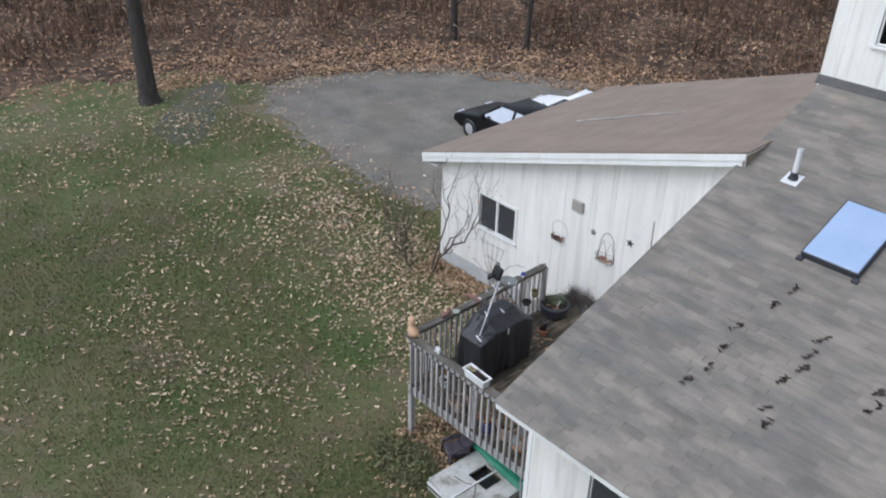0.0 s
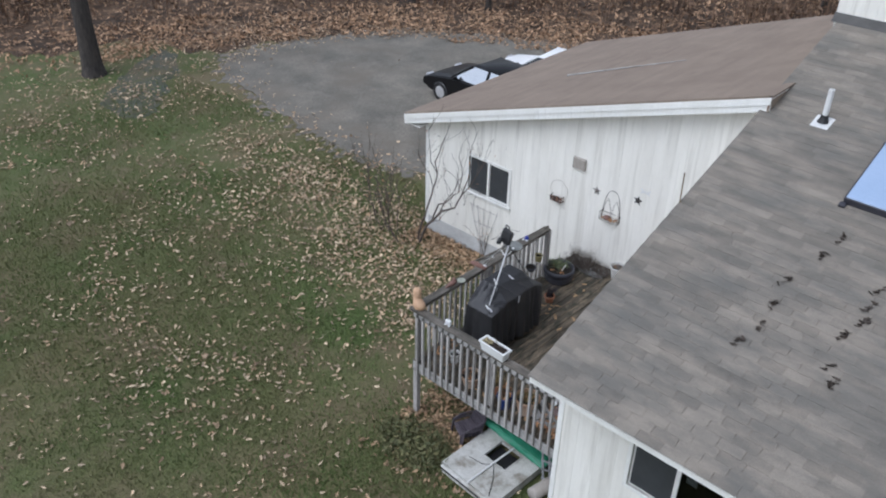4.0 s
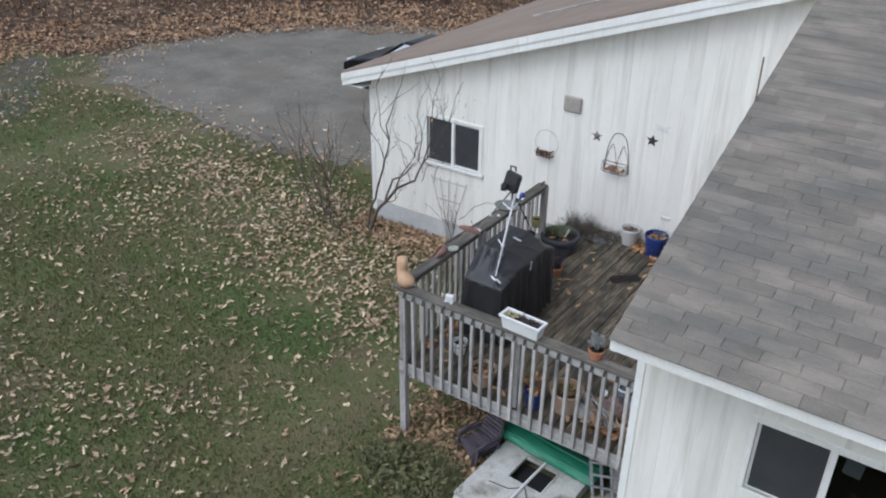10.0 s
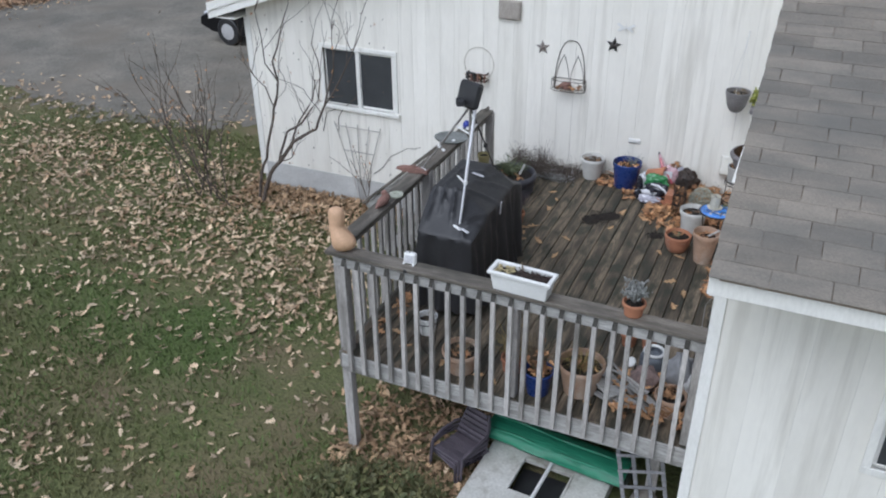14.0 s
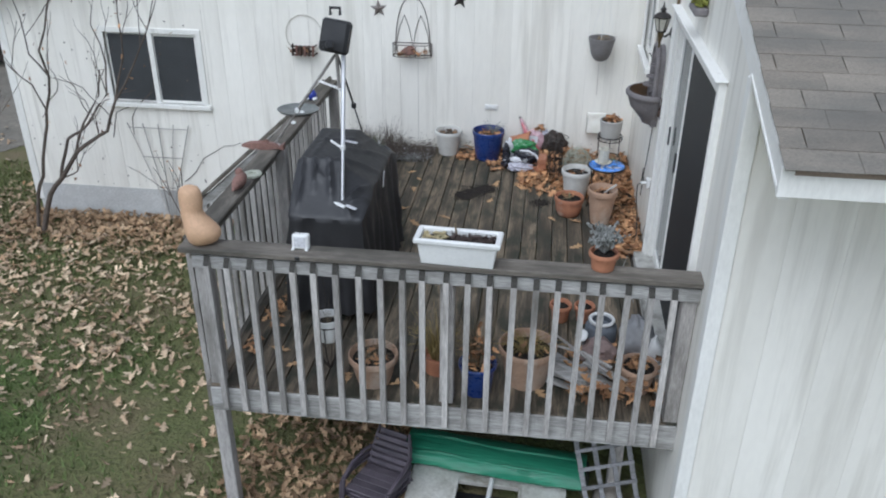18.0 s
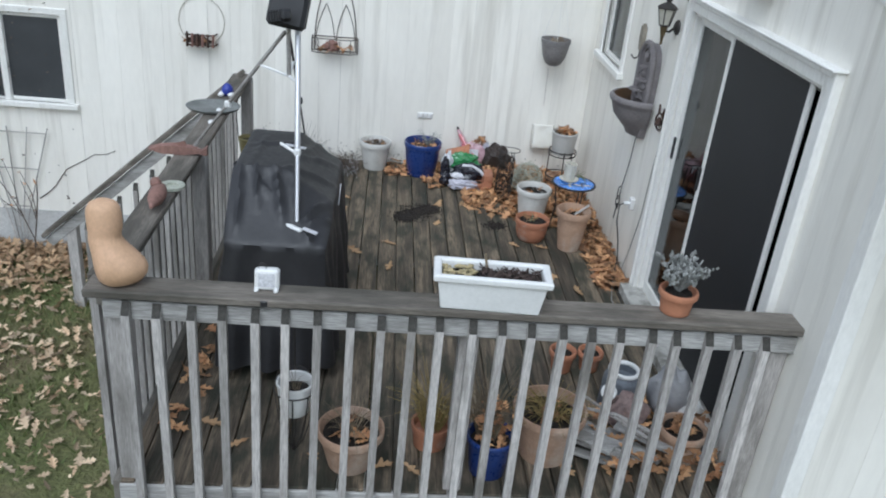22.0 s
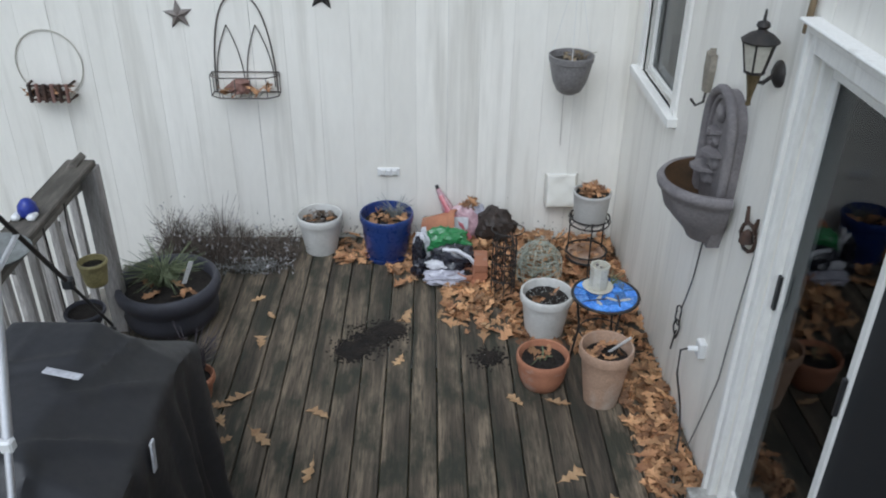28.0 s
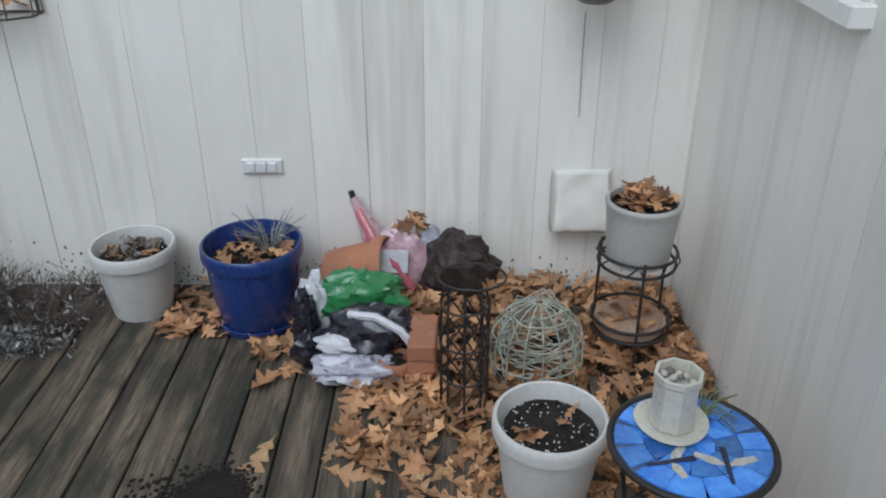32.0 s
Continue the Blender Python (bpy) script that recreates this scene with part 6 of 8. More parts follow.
for i in range(9):
    part("board", Geo().box((rng.uniform(-0.22, 0.22), rng.uniform(-0.12, 0.16), 0.03 + 0.016 * i), (rng.uniform(0.3, 0.5), rng.uniform(0.05, 0.09), 0.022), (rng.uniform(-8, 8), rng.uniform(-9, 9), rng.uniform(-48, -22)), bev=0.004), M_RAILX, drift)
for i in range(2):
    a = rng.uniform(2.4, 2.9)
    part("branch", Geo().tube([(-0.2 * math.cos(a), -0.15 * math.sin(a), 0.16), (0, 0, 0.22 + 0.02 * i), (0.24 * math.cos(a), 0.2 * math.sin(a), 0.25 + rng.uniform(-0.05, 0.06))], 0.016, 6, 0.007), M_RAIL, drift)
rag = thing("cloth_rag", (-0.50, -4.10, 0.0), "pinkish grey rag thrown over the scrap boards", "rag", turn=20)
part("cloth", crumple(random.Random(21), (0, 0, 0.12), (0.13, 0.09, 0.12), 29.0, 24, 0.4), surf("dull_pink_cloth", (0.36, 0.26, 0.24), (0.24, 0.18, 0.17), 9, 0.9, 0.3, 60, mottle=0.3), rag, smooth=50)
pot("flower_pot", (-0.25, -4.30, 0), 0.13, 0.09, 0.20, M_TERRA_PALE, "tan pot filled with brown leaves in the deck's front corner", leaves=26, seed=66, soil=0.9)

# ---- things on the garage wall ----
def star(name, x, z, r, mat, label, tilt):
    ob = thing(name, (x, -0.014, z), label, "star")
    pts, c = [], (0, -0.035, 0)
    rim = []
    for k in range(10):
        a = math.pi / 2 + k * math.pi / 5 + radians(tilt)
        q = r if k % 2 == 0 else r * 0.42
        rim.append((q * math.cos(a), -0.004, q * math.sin(a)))
    gg = Geo().add([c, (0, 0.0, 0)] + rim, [(0, 2 + k, 2 + (k + 1) % 10) for k in range(10)] + [(1, 2 + (k + 1) % 10, 2 + k) for k in range(10)])
    part("star_body", gg, mat, ob)
    return ob


star("metal_star", -2.815, 1.545, 0.095, surf("rust_flecked_grey", (0.26, 0.235, 0.22), (0.16, 0.13, 0.115), 12, 0.7, 0.3), "rust-flecked grey five-pointed metal star on the garage wall", 4)
star("metal_star", -1.935, 1.672, 0.10, M_IRON, "black five-pointed metal star on the garage wall", -6)


M_GREYWIRE = surf("dull_brown_wire", (0.135, 0.115, 0.10), (0.085, 0.07, 0.06), 14, 0.7, 0.2)
M_HOOPWIRE = surf("pale_hoop_wire", (0.55, 0.52, 0.45), (0.40, 0.37, 0.31), 14, 0.6, 0.2)


def wall_planter(x, z0, w, h, label):
    """A wire wall basket with an arched back."""
    ob = thing("wall_basket", (x, -0.014, z0), label, "wall basket")
    d = 0.13
    hw = w / 2
    for z in (0.0, 0.13):
        pts = [(-hw, -0.004, z), (-hw, -d * 0.6, z), (-hw * 0.7, -d, z), (hw * 0.7, -d, z), (hw, -d * 0.6, z), (hw, -0.004, z), (-hw, -0.004, z)]
        part("basket_rim", Geo().tube(pts, 0.0045, 5), M_GREYWIRE, ob)
    for px, py in ((-hw, -0.01), (-hw, -d * 0.6), (-hw * 0.7, -d), (-hw * 0.23, -d), (hw * 0.23, -d), (hw * 0.7, -d), (hw, -d * 0.6), (hw, -0.01)):
        part("upright", Geo().tube([(px, py, 0), (px, py, 0.13)], 0.0035, 4), M_GREYWIRE, ob)
    for k in range(5):
        part("floor_wire", Geo().tube([(-hw * 0.8 + w * 0.4 * k / 2 * 0.8, -0.005, 0), (-hw * 0.6 + w * 0.3 * k / 2 * 0.8, -d, 0)], 0.003, 4), M_GREYWIRE, ob)
    for s in (-1, 1):
        part("arch", Geo().tube(curve_pts(lambda t: (s * hw * 0.92 * max(0.0, math.cos(t * 1.5708)) ** 0.75, -0.006, h * math.sin(t * 1.5708) ** 1.0), 12), 0.005, 5), M_GREYWIRE, ob)
        # two small pointed arches inside the large one
        part("inner_arch", Geo().tube(curve_pts(lambda t: (s * hw * (0.86 - 0.44 * t**2.2), -0.007, h * (0.06 + 0.64 * t)), 10), 0.0036, 5), M_GREYWIRE, ob, smooth=60)
        part("inner_arch", Geo().tube(curve_pts(lambda t: (s * hw * (0.03 + 0.39 * t**2.2), -0.007, h * (0.04 + 0.66 * t)), 10), 0.0036, 5), M_GREYWIRE, ob, smooth=60)
    lg = Geo()
    leaf_heap(lg, random.Random(int(w * 1000)), 16, lambda r: (r.uniform(-hw * 0.7, hw * 0.7), r.uniform(-d * 0.9, -0.02), r.uniform(0.01, 0.06)), (0.06, 0.11), 0.6)
    part("dead_leaves", lg, M_LEAF, ob, fix=False)
    part("moss_lump", crumple(random.Random(3), (-hw * 0.15, -d * 0.5, 0.055), (hw * 0.38, 0.05, 0.05), 11.0 + w, 20, 0.5), M_REDWOOD, ob, "reddish brown dry moss")
    return ob


wall_planter(-2.445, 1.06, 0.42, 0.61, "dull brown wire wall basket with a pointed arch and dead moss")
hoop = thing("wall_basket", (-3.66, -0.014, 1.02), "small brown stick basket hung in a pale round wire hoop", "wall basket")
part("hoop", Geo().tube(curve_pts(lambda t: (0.205 * math.cos(2 * math.pi * t), -0.008, 0.215 + 0.215 * math.sin(2 * math.pi * t)), 33), 0.0038, 5), M_HOOPWIRE, hoop, "pale wire hoop", smooth=60)
for z in (0.015, 0.105):
    part("basket_rim", Geo().tube([(-0.135, -0.01, z), (-0.125, -0.10, z), (0.125, -0.10, z), (0.135, -0.01, z)], 0.009, 6), M_RUST, hoop, smooth=60)
for k in range(6):
    x = -0.115 + 0.046 * k
    part("stick", Geo().tube([(x, -0.105, 0.0), (x + 0.004, -0.108, 0.118)], 0.012, 6), M_REDWOOD if k % 2 else M_RUST, hoop, smooth=60)
part("moss_lump", crumple(random.Random(3), (-0.02, -0.06, 0.05), (0.11, 0.045, 0.04), 12.0, 20, 0.5), M_RUST, hoop, "reddish brown dry moss")
lg = Geo()
leaf_heap(lg, random.Random(420), 14, lambda r: (r.uniform(-0.16, 0.12), r.uniform(-0.10, -0.02), r.uniform(0.0, 0.09)), (0.05, 0.09), 0.8)
part("dead_leaves", lg, M_LEAF, hoop, fix=False)
vent = thing("wall_vent", (-3.255, -0.014, 1.965), "beige square vent cover high on the garage wall", "vent")
M_BEIGE = surf("beige_plastic", (0.42, 0.38, 0.34), (0.36, 0.325, 0.29), 6, 0.6, 0.1)
part("cover_plate", Geo().box((0, -0.022, 0), (0.29, 0.045, 0.24), bev=0.012), M_BEIGE, vent)
part("lip", Geo().box((0, -0.047, 0), (0.25, 0.006, 0.20), bev=0.003), M_BEIGE, vent)
for k in (-1, 1):
    part("screw", Geo().lathe([(0.007, 0), (0.006, 0.004), (0.001, 0.005)], (0.105 * k, -0.0505, 0.08), 8, Matrix.Rotation(radians(90), 4, "X")), M_BEIGE, vent)
fly = thing("butterfly_ornament", (-1.81, -0.014, 1.89), "white metal butterfly ornament on the garage wall", "ornament")
for s in (-1, 1):
    part("wing", Geo().prism([(0, 0.0), (s * 0.09, 0.055), (s * 0.115, 0.035), (s * 0.06, 0.0), (s * 0.10, -0.03), (s * 0.08, -0.05)], "y", -0.012, -0.006), M_WHITEPL, fly)
part("body", Geo().tube([(0, -0.012, -0.04), (0, -0.012, 0.045)], 0.006, 6), M_WHITEPL, fly)
outl = thing("outlet_cover", (-1.56, -0.014, 0.505), "white outdoor outlet cover on the garage wall", "outlet")
part("plate", Geo().box((0, -0.006, 0), (0.15, 0.012, 0.058), bev=0.004), M_WHITEPL, outl)
for k in (-0.04, 0.0, 0.04):
    part("socket_lid", Geo().box((k, -0.016, 0), (0.032, 0.01, 0.04), bev=0.004), M_WHITEPL, outl)
flap = thing("dryer_vent", (-0.395, -0.014, 0.395), "bent off-white dryer vent hood on the garage wall", "vent")
verts, faces = [], []
for i in range(15):
    for j in range(15):
        u, w = i / 14, j / 14
        bulge = 0.03 + 0.06 * (1 - w) + 0.014 * noise.noise((u * 2.5, w * 2.5, 3.3)) + 0.003 * noise.noise((u * 9, w * 7, 1.3))
        edge_in = 1 if 0 < i < 14 and w > 0 else 0.25
        verts.append((-0.105 + 0.21 * u + 0.006 * noise.noise((u * 5, w * 5, 9)), -0.004 - bulge * (edge_in if w > 0 else 0.9), -0.115 + 0.225 * w + 0.008 * noise.noise((u * 6, 2, w))))
for i in range(14):
    for j in range(14):
        a = i * 15 + j
        faces.append((a, a + 15, a + 16, a + 1))
hood = part("hood", Geo().add(verts, faces), surf("cream_vinyl", (0.76, 0.74, 0.68), (0.70, 0.68, 0.62), 4, 0.45, 0.03, 30, mottle=0.04), flap, smooth=50)
thicken = hood.modifiers.new("thickness", "SOLIDIFY")
thicken.thickness = 0.006
part("flange", Geo().box((0, -0.004, 0.0), (0.21, 0.008, 0.20), bev=0.003), M_WHITEPL, flap)
hang = thing("hanging_pot", (-0.432, -0.22, 1.135), "grey half-round hanging flower pot on a wall bracket", "hanging pot")
part("body", Geo().lathe([(0.045, 0.0), (0.075, 0.02), (0.105, 0.08), (0.125, 0.17), (0.128, 0.20), (0.136, 0.205), (0.138, 0.24), (0.128, 0.242), (0.118, 0.20), (0.11, 0.18)], segs=30), surf("grey_plastic", (0.22, 0.21, 0.21), (0.17, 0.16, 0.16), 5, 0.5, 0.1), hang, smooth=50)
part("soil", Geo().lathe([(0.118, 0.20), (0.07, 0.21), (0.005, 0.212)], segs=16), M_SOIL, hang)
part("bracket", Geo().tube([(0, 0.255, 0.85), (0, 0.12, 0.87), (0, 0.01, 0.82), (0, 0.0, 0.76)], 0.006, 6), M_WHITEPL, hang)
for k in range(3):
    a = k * 2.094 + 0.4
    part("hanger", Geo().tube([(0.132 * math.cos(a), 0.132 * math.sin(a), 0.235), (0, 0, 0.77)], 0.0018, 4), M_WHITEPL, hang)
lg = Geo()
leaf_heap(lg, random.Random(18), 6, lambda r: (r.uniform(-0.06, 0.09), r.uniform(-0.06, 0.06), 0.23), (0.07, 0.10), 0.3)
tuft(lg, random.Random(19), (0.07, 0, 0.21), 8, 0.05, 0.10, 0.003, 1.0)
part("dead_leaves", lg, M_STEM, hang, fix=False)
cam_hook = thing("wall_hook", (-0.425, -0.014, 0.86), "thin grey wire hook below the hanging pot", "hook")
part("stem", Geo().tube([(0, 0, 0.20), (0, -0.008, 0.0), (0.004, -0.012, -0.16)], 0.0018, 5), M_BEIGE, cam_hook)
trel = thing("fan_trellis", (-5.52, -0.05, GROUND), "dark fan-shaped garden trellis against the garage wall", "trellis")
for k in range(5):
    s = (k - 2) / 2
    part("slat", Geo().tube([(0.04 * s, 0, 0), (0.10 * s, 0, 0.35), (0.38 * s, 0, 1.27)], 0.006, 5), M_RAIL, trel)
for z, w in ((0.45, 0.12), (0.85, 0.25), (1.22, 0.37)):
    part("crossbar", Geo().tube([(-w, -0.01, z), (w, -0.01, z)], 0.0055, 5), M_RAIL, trel)

# ---- things on the house wall ----
fount = thing("wall_fountain", (-0.014, -1.865, 1.04), "grey cast-stone wall fountain with a rust-stained half-round bowl", "fountain")
prof = [(-0.10, 0.0), (-0.145, 0.14), (-0.158, 0.30), (-0.160, 0.46)] + [(0.16 * math.cos(math.pi * (1 - k / 14)), 0.52 + 0.165 * math.sin(math.pi * k / 14)) for k in range(15)] + [(0.160, 0.46), (0.158, 0.30), (0.145, 0.14), (0.10, 0.0)]
part("back_plate", Geo().prism(prof, "x", -0.055, 0.0), M_STONE, fount)
part("plate_rim", Geo().tube([(-0.06, y, z) for y, z in prof[1:-1]], 0.022, 8), M_STONE, fount, smooth=60)
verts, faces = [], []
bp = [(r * 0.90, z * 0.745) for r, z in ((0.06, 0.0), (0.095, 0.02), (0.115, 0.07), (0.16, 0.13), (0.215, 0.21), (0.235, 0.29), (0.245, 0.33), (0.262, 0.345), (0.268, 0.375), (0.255, 0.40), (0.235, 0.40), (0.225, 0.37), (0.20, 0.30), (0.13, 0.22), (0.02, 0.20))]
S = 40
for r, z in bp:
    for k in range(S + 1):
        a = math.pi / 2 + math.pi * k / S
        wob = 1 + (0.012 * math.sin(a * 7) if 0.06 < z < 0.22 and r > 0.10 else 0)
        verts.append((-0.03 + 1.05 * r * math.cos(a) * wob, r * math.sin(a) * wob, z))
for j in range(len(bp) - 1):
    for k in range(S):
        a = j * (S + 1) + k
        faces.append((a, a + 1, a + S + 2, a + S + 1))
nb = 10
part("bowl", Geo().add(verts[: nb * (S + 1)] + verts[nb * (S + 1):(nb + 1) * (S + 1)], [f for f in faces if max(f) < (nb + 1) * (S + 1)]), M_STONE, fount, smooth=50)
part("bowl_inside", Geo().add(verts[nb * (S + 1):], [tuple(i - nb * (S + 1) for i in f) for f in faces if min(f) >= nb * (S + 1)]), M_RUSTWATER, fount, "rust-brown stained bowl inside", smooth=50)
part("inner_rim", Geo().tube([(-0.058, 0.72 * y, 0.02 + 0.93 * z) for y, z in prof[3:-3]], 0.012, 7), M_STONE, fount, smooth=60)
for z, y, w, p in ((0.50, 0.015, 0.045, 0.05), (0.415, -0.02, 0.06, 0.075), (0.335, 0.02, 0.07, 0.095)):
    part("spill_ledge", Geo().prism([(-0.05, y - w), (-0.05 - p * 0.7, y - w * 0.7), (-0.05 - p, y - 0.2 * w), (-0.05 - p, y + 0.3 * w), (-0.05 - p * 0.6, y + w * 0.8), (-0.05, y + w)], "z", z, z + 0.016), M_STONE, fount)
    part("ledge_rock", crumple(random.Random(2), (-0.055, y, z - 0.035), (0.018 + 0.25 * p, w * 0.75, 0.04), 21.0 + z * 9, 16, 0.5), M_STONE, fount, smooth=60)
part("relief", crumple(random.Random(2), (-0.062, 0.0, 0.585), (0.02, 0.042, 0.04), 21.0, 16, 0.4), M_STONE, fount, smooth=60)
lant = thing("wall_lantern", (-0.014, -2.20, 1.855), "black six-sided wall lantern with glass panes by the door", "lantern")
part("backplate", Geo().lathe([(0.06, 0), (0.058, 0.012), (0.03, 0.03), (0.004, 0.034)], (0, 0, 0.06), 20, Matrix.Rotation(radians(-90), 4, "Y")), M_IRON, lant, smooth=50)
part("arm", Geo().tube([(-0.02, 0, 0.06), (-0.07, 0, 0.02), (-0.11, 0, 0.03), (-0.115, 0, 0.07)], 0.010, 7), M_IRON, lant, smooth=60)
part("tail", Geo().lathe([(0.004, -0.085), (0.013, -0.078), (0.010, -0.06), (0.014, -0.03), (0.026, 0.03), (0.034, 0.06), (0.004, 0.07)], (-0.115, 0.0, 0), 10), surf("tarnished_brass", (0.20, 0.15, 0.08), (0.12, 0.09, 0.05), 8, 0.5, 0.2, metal=0.6), lant, "tarnished brass tail", smooth=50)
for k in range(6):
    a, b = k * math.pi / 3, (k + 1) * math.pi / 3
    lo, hi = 0.042, 0.072
    pa, pb = (math.cos(a), math.sin(a)), (math.cos(b), math.sin(b))
    pane = part("pane", Geo().add([(-0.115 + lo * pa[0], lo * pa[1], 0.075), (-0.115 + lo * pb[0], lo * pb[1], 0.075), (-0.115 + hi * pb[0], hi * pb[1], 0.20), (-0.115 + hi * pa[0], hi * pa[1], 0.20)], [(0, 1, 2, 3)]), M_FROST, lant, "cloudy glass pane", fix=False)
    part("bar", Geo().tube([(-0.115 + lo * pa[0], lo * pa[1], 0.07), (-0.115 + hi * pa[0] * 1.02, hi * pa[1] * 1.02, 0.205)], 0.005, 5), M_IRON, lant)
part("cap", Geo().lathe([(0.08, 0.20), (0.083, 0.208), (0.05, 0.235), (0.025, 0.245), (0.018, 0.255), (0.030, 0.268), (0.026, 0.282), (0.008, 0.292), (0.005, 0.335), (0.001, 0.34)], (-0.115, 0, 0), 12), M_IRON, lant, smooth=50)
part("pan", Geo().lathe([(0.01, 0.06), (0.046, 0.066), (0.046, 0.076), (0.004, 0.077)], (-0.115, 0, 0), 12), M_IRON, lant)
lant.scale = (0.84, 0.84, 0.84)
hk = thing("clay_hook", (-0.014, -1.50, 1.575), "small brown clay wall ornament with a hook", "ornament")
part("shield", Geo().prism([(-0.035, 0.20), (-0.04, 0.12), (-0.022, 0.02), (0.022, 0.02), (0.04, 0.12), (0.035, 0.20), (0.012, 0.18), (0, 0.22), (-0.012, 0.18)], "x", -0.03, 0.0), surf("brown_clay", (0.30, 0.27, 0.22), (0.21, 0.185, 0.15), 9, 0.8, 0.3), hk)
part("hook", Geo().tube([(-0.015, 0, 0.03), (-0.02, 0.0, -0.03), (-0.05, 0.01, -0.05), (-0.075, 0.015, -0.02)], 0.006, 6), M_IRON, hk)
orn = thing("iron_ornament", (-0.014, -2.28, 1.27), "small rusty iron bell ornament on the house wall", "ornament")
part("frame", Geo().tube([(-0.02 - 0.012 * math.cos(t * 0.6), 0.05 * math.cos(t * 0.63), 0.06 * math.sin(t * 0.63)) for t in range(11)], 0.008, 6), M_RUST, orn)
part("center", Geo().lathe([(0.004, -0.03), (0.03, -0.02), (0.02, 0.02), (0.004, 0.035)], (-0.025, 0, 0), 10), M_RUST, orn)
for s in (-1, 1):
    part("ear", Geo().prism([(s * 0.03, 0.05), (s * 0.055, 0.11), (s * 0.05, 0.04)], "x", -0.026, -0.012), M_RUST, orn)
soc = thing("wall_outlet", (-0.014, -2.045, 0.55), "white outdoor outlet with a plugged-in cord on the house wall", "outlet")
part("box", Geo().box((-0.018, 0, 0), (0.036, 0.06, 0.085), bev=0.006), M_WHITEPL, soc)
part("plug", Geo().tube([(-0.03, 0, 0), (-0.075, 0.01, -0.006)], 0.014, 7), M_WHITEPL, soc)
part("cord", Geo().tube([(-0.07, 0.01, -0.005), (-0.10, 0.03, -0.03), (-0.10, 0.02, -0.16), (-0.08, -0.04, -0.30), (-0.07, -0.08, -0.44), (-0.09, -0.14, -0.543), (-0.12, -0.40, -0.543), (-0.16, -0.75, -0.543)], 0.005, 6), M_CORD, soc, smooth=60)
cord = thing("fountain_cord", (-0.022, -1.74, 0), "thin black power cord with a looped coil hanging from the fountain", "cord")
part("wire", Geo().tube([(0.0, -0.06, 1.045), (-0.005, -0.03, 0.76), (-0.006, 0.0, 0.66), (-0.006, 0.02, 0.60), (-0.008, 0.04, 0.54)], 0.0035, 5), M_CORD, cord, smooth=60)
for dz, ph in ((0.49, 0.0), (0.41, 0.6)):
    part("loop", Geo().tube([(-0.012 - 0.004 * math.sin(t), 0.05 + 0.035 * math.cos(t * 0.4 + ph), dz + 0.055 * math.sin(t * 0.4 + ph)) for t in range(17)], 0.0045, 5), M_CORD, cord, smooth=60)
part("wire", Geo().tube([(-0.010, 0.05, 0.40), (-0.010, 0.07, 0.33), (-0.012, 0.08, 0.26)], 0.0045, 5), M_CORD, cord, smooth=60)
cab = thing("wall_cable", (-0.02, -2.30, 0), "grey cable running down the house wall beside the door casing", "cable")
part("wire", Geo().tube([(0, -0.085, 2.16), (0, -0.06, 1.4), (0, 0.0, 0.9), (0, 0.03, 0.55), (0, 0.12, 0.25), (-0.02, 0.16, 0.03), (-0.10, 0.10, 0.008), (-0.2, -0.3, 0.008), (-0.16, -0.9, 0.008)], 0.0035, 5), surf("grey_cable", (0.30, 0.30, 0.29), (0.22, 0.22, 0.21), 8, 0.6, 0.1), cab, smooth=60)

pole = thing("bamboo_pole", (-0.03, -2.36, 2.10), "tan bamboo pole fixed to the house wall above the lantern", "pole")
part("rod", Geo().tube([(0, 0, 0), (0.0, -0.05, 0.6), (0.005, -0.10, 1.2), (0.01, -0.14, 1.72)], 0.012, 7, 0.009), surf("old_bamboo", (0.26, 0.19, 0.11), (0.16, 0.115, 0.07), 6, 0.7, 0.2, 40, mottle=0.25), pole, smooth=60)
for z, y in ((0.3, -0.025), (1.05, -0.087)):
    part("clip", Geo().box((0.008, y, z), (0.03, 0.05, 0.02), bev=0.003), M_BEIGE, pole)
shelf = thing("wall_planter", (-0.014, -3.44, 2.32), "small grey wall planter of yellow-green leaves above the patio door", "planter")
part("trough", Geo().box((-0.045, 0, 0.025), (0.09, 0.24, 0.05), bev=0.012), M_STONE, shelf)
g = Geo()
rng = random.Random(66)
for _ in range(90):
    leaf_geo(g, (rng.uniform(-0.085, -0.005), rng.uniform(-0.10, 0.10), rng.uniform(0.05, 0.15)), rng.uniform(0.04, 0.08), rng.uniform(0, 6.28), rng.gauss(-0.4, 0.6), rng.gauss(0, 0.6), 0.3, True)
part("foliage", g, surf("yellow_green_leaf", (0.42, 0.42, 0.10), (0.25, 0.28, 0.07), 9, 0.6, 0.1, vary=0.35, island=True), shelf, fix=False)

# ---- under and before the deck ----
M_HULL = surf("stained_white_hull", (0.62, 0.61, 0.58), (0.46, 0.45, 0.41), 3, 0.6, 0.2, 40, stain=((0.17, 0.14, 0.10), 4.0, 0.50, 0.70, (1, 1, 1)), mottle=0.2)
boat = thing("dinghy", (-1.24, -4.72, GROUND), "stained white dinghy hull with an open cockpit, half under the deck", "boat", turn=-3)
L, top = 1.30, 0.17
hi = top
for a, b, c, d in ((-0.58, -0.22, -L / 2 + 0.06, L / 2), (0.24, 0.58, -L / 2 + 0.06, L / 2), (-0.22, 0.24, -L / 2 + 0.06, 0.02), (-0.22, 0.24, 0.42, L / 2)):
    part("deck_panel", Geo().box(((a + b) / 2, (c + d) / 2, hi - 0.02), (b - a, d - c, 0.04), bev=0.003), M_HULL, boat)
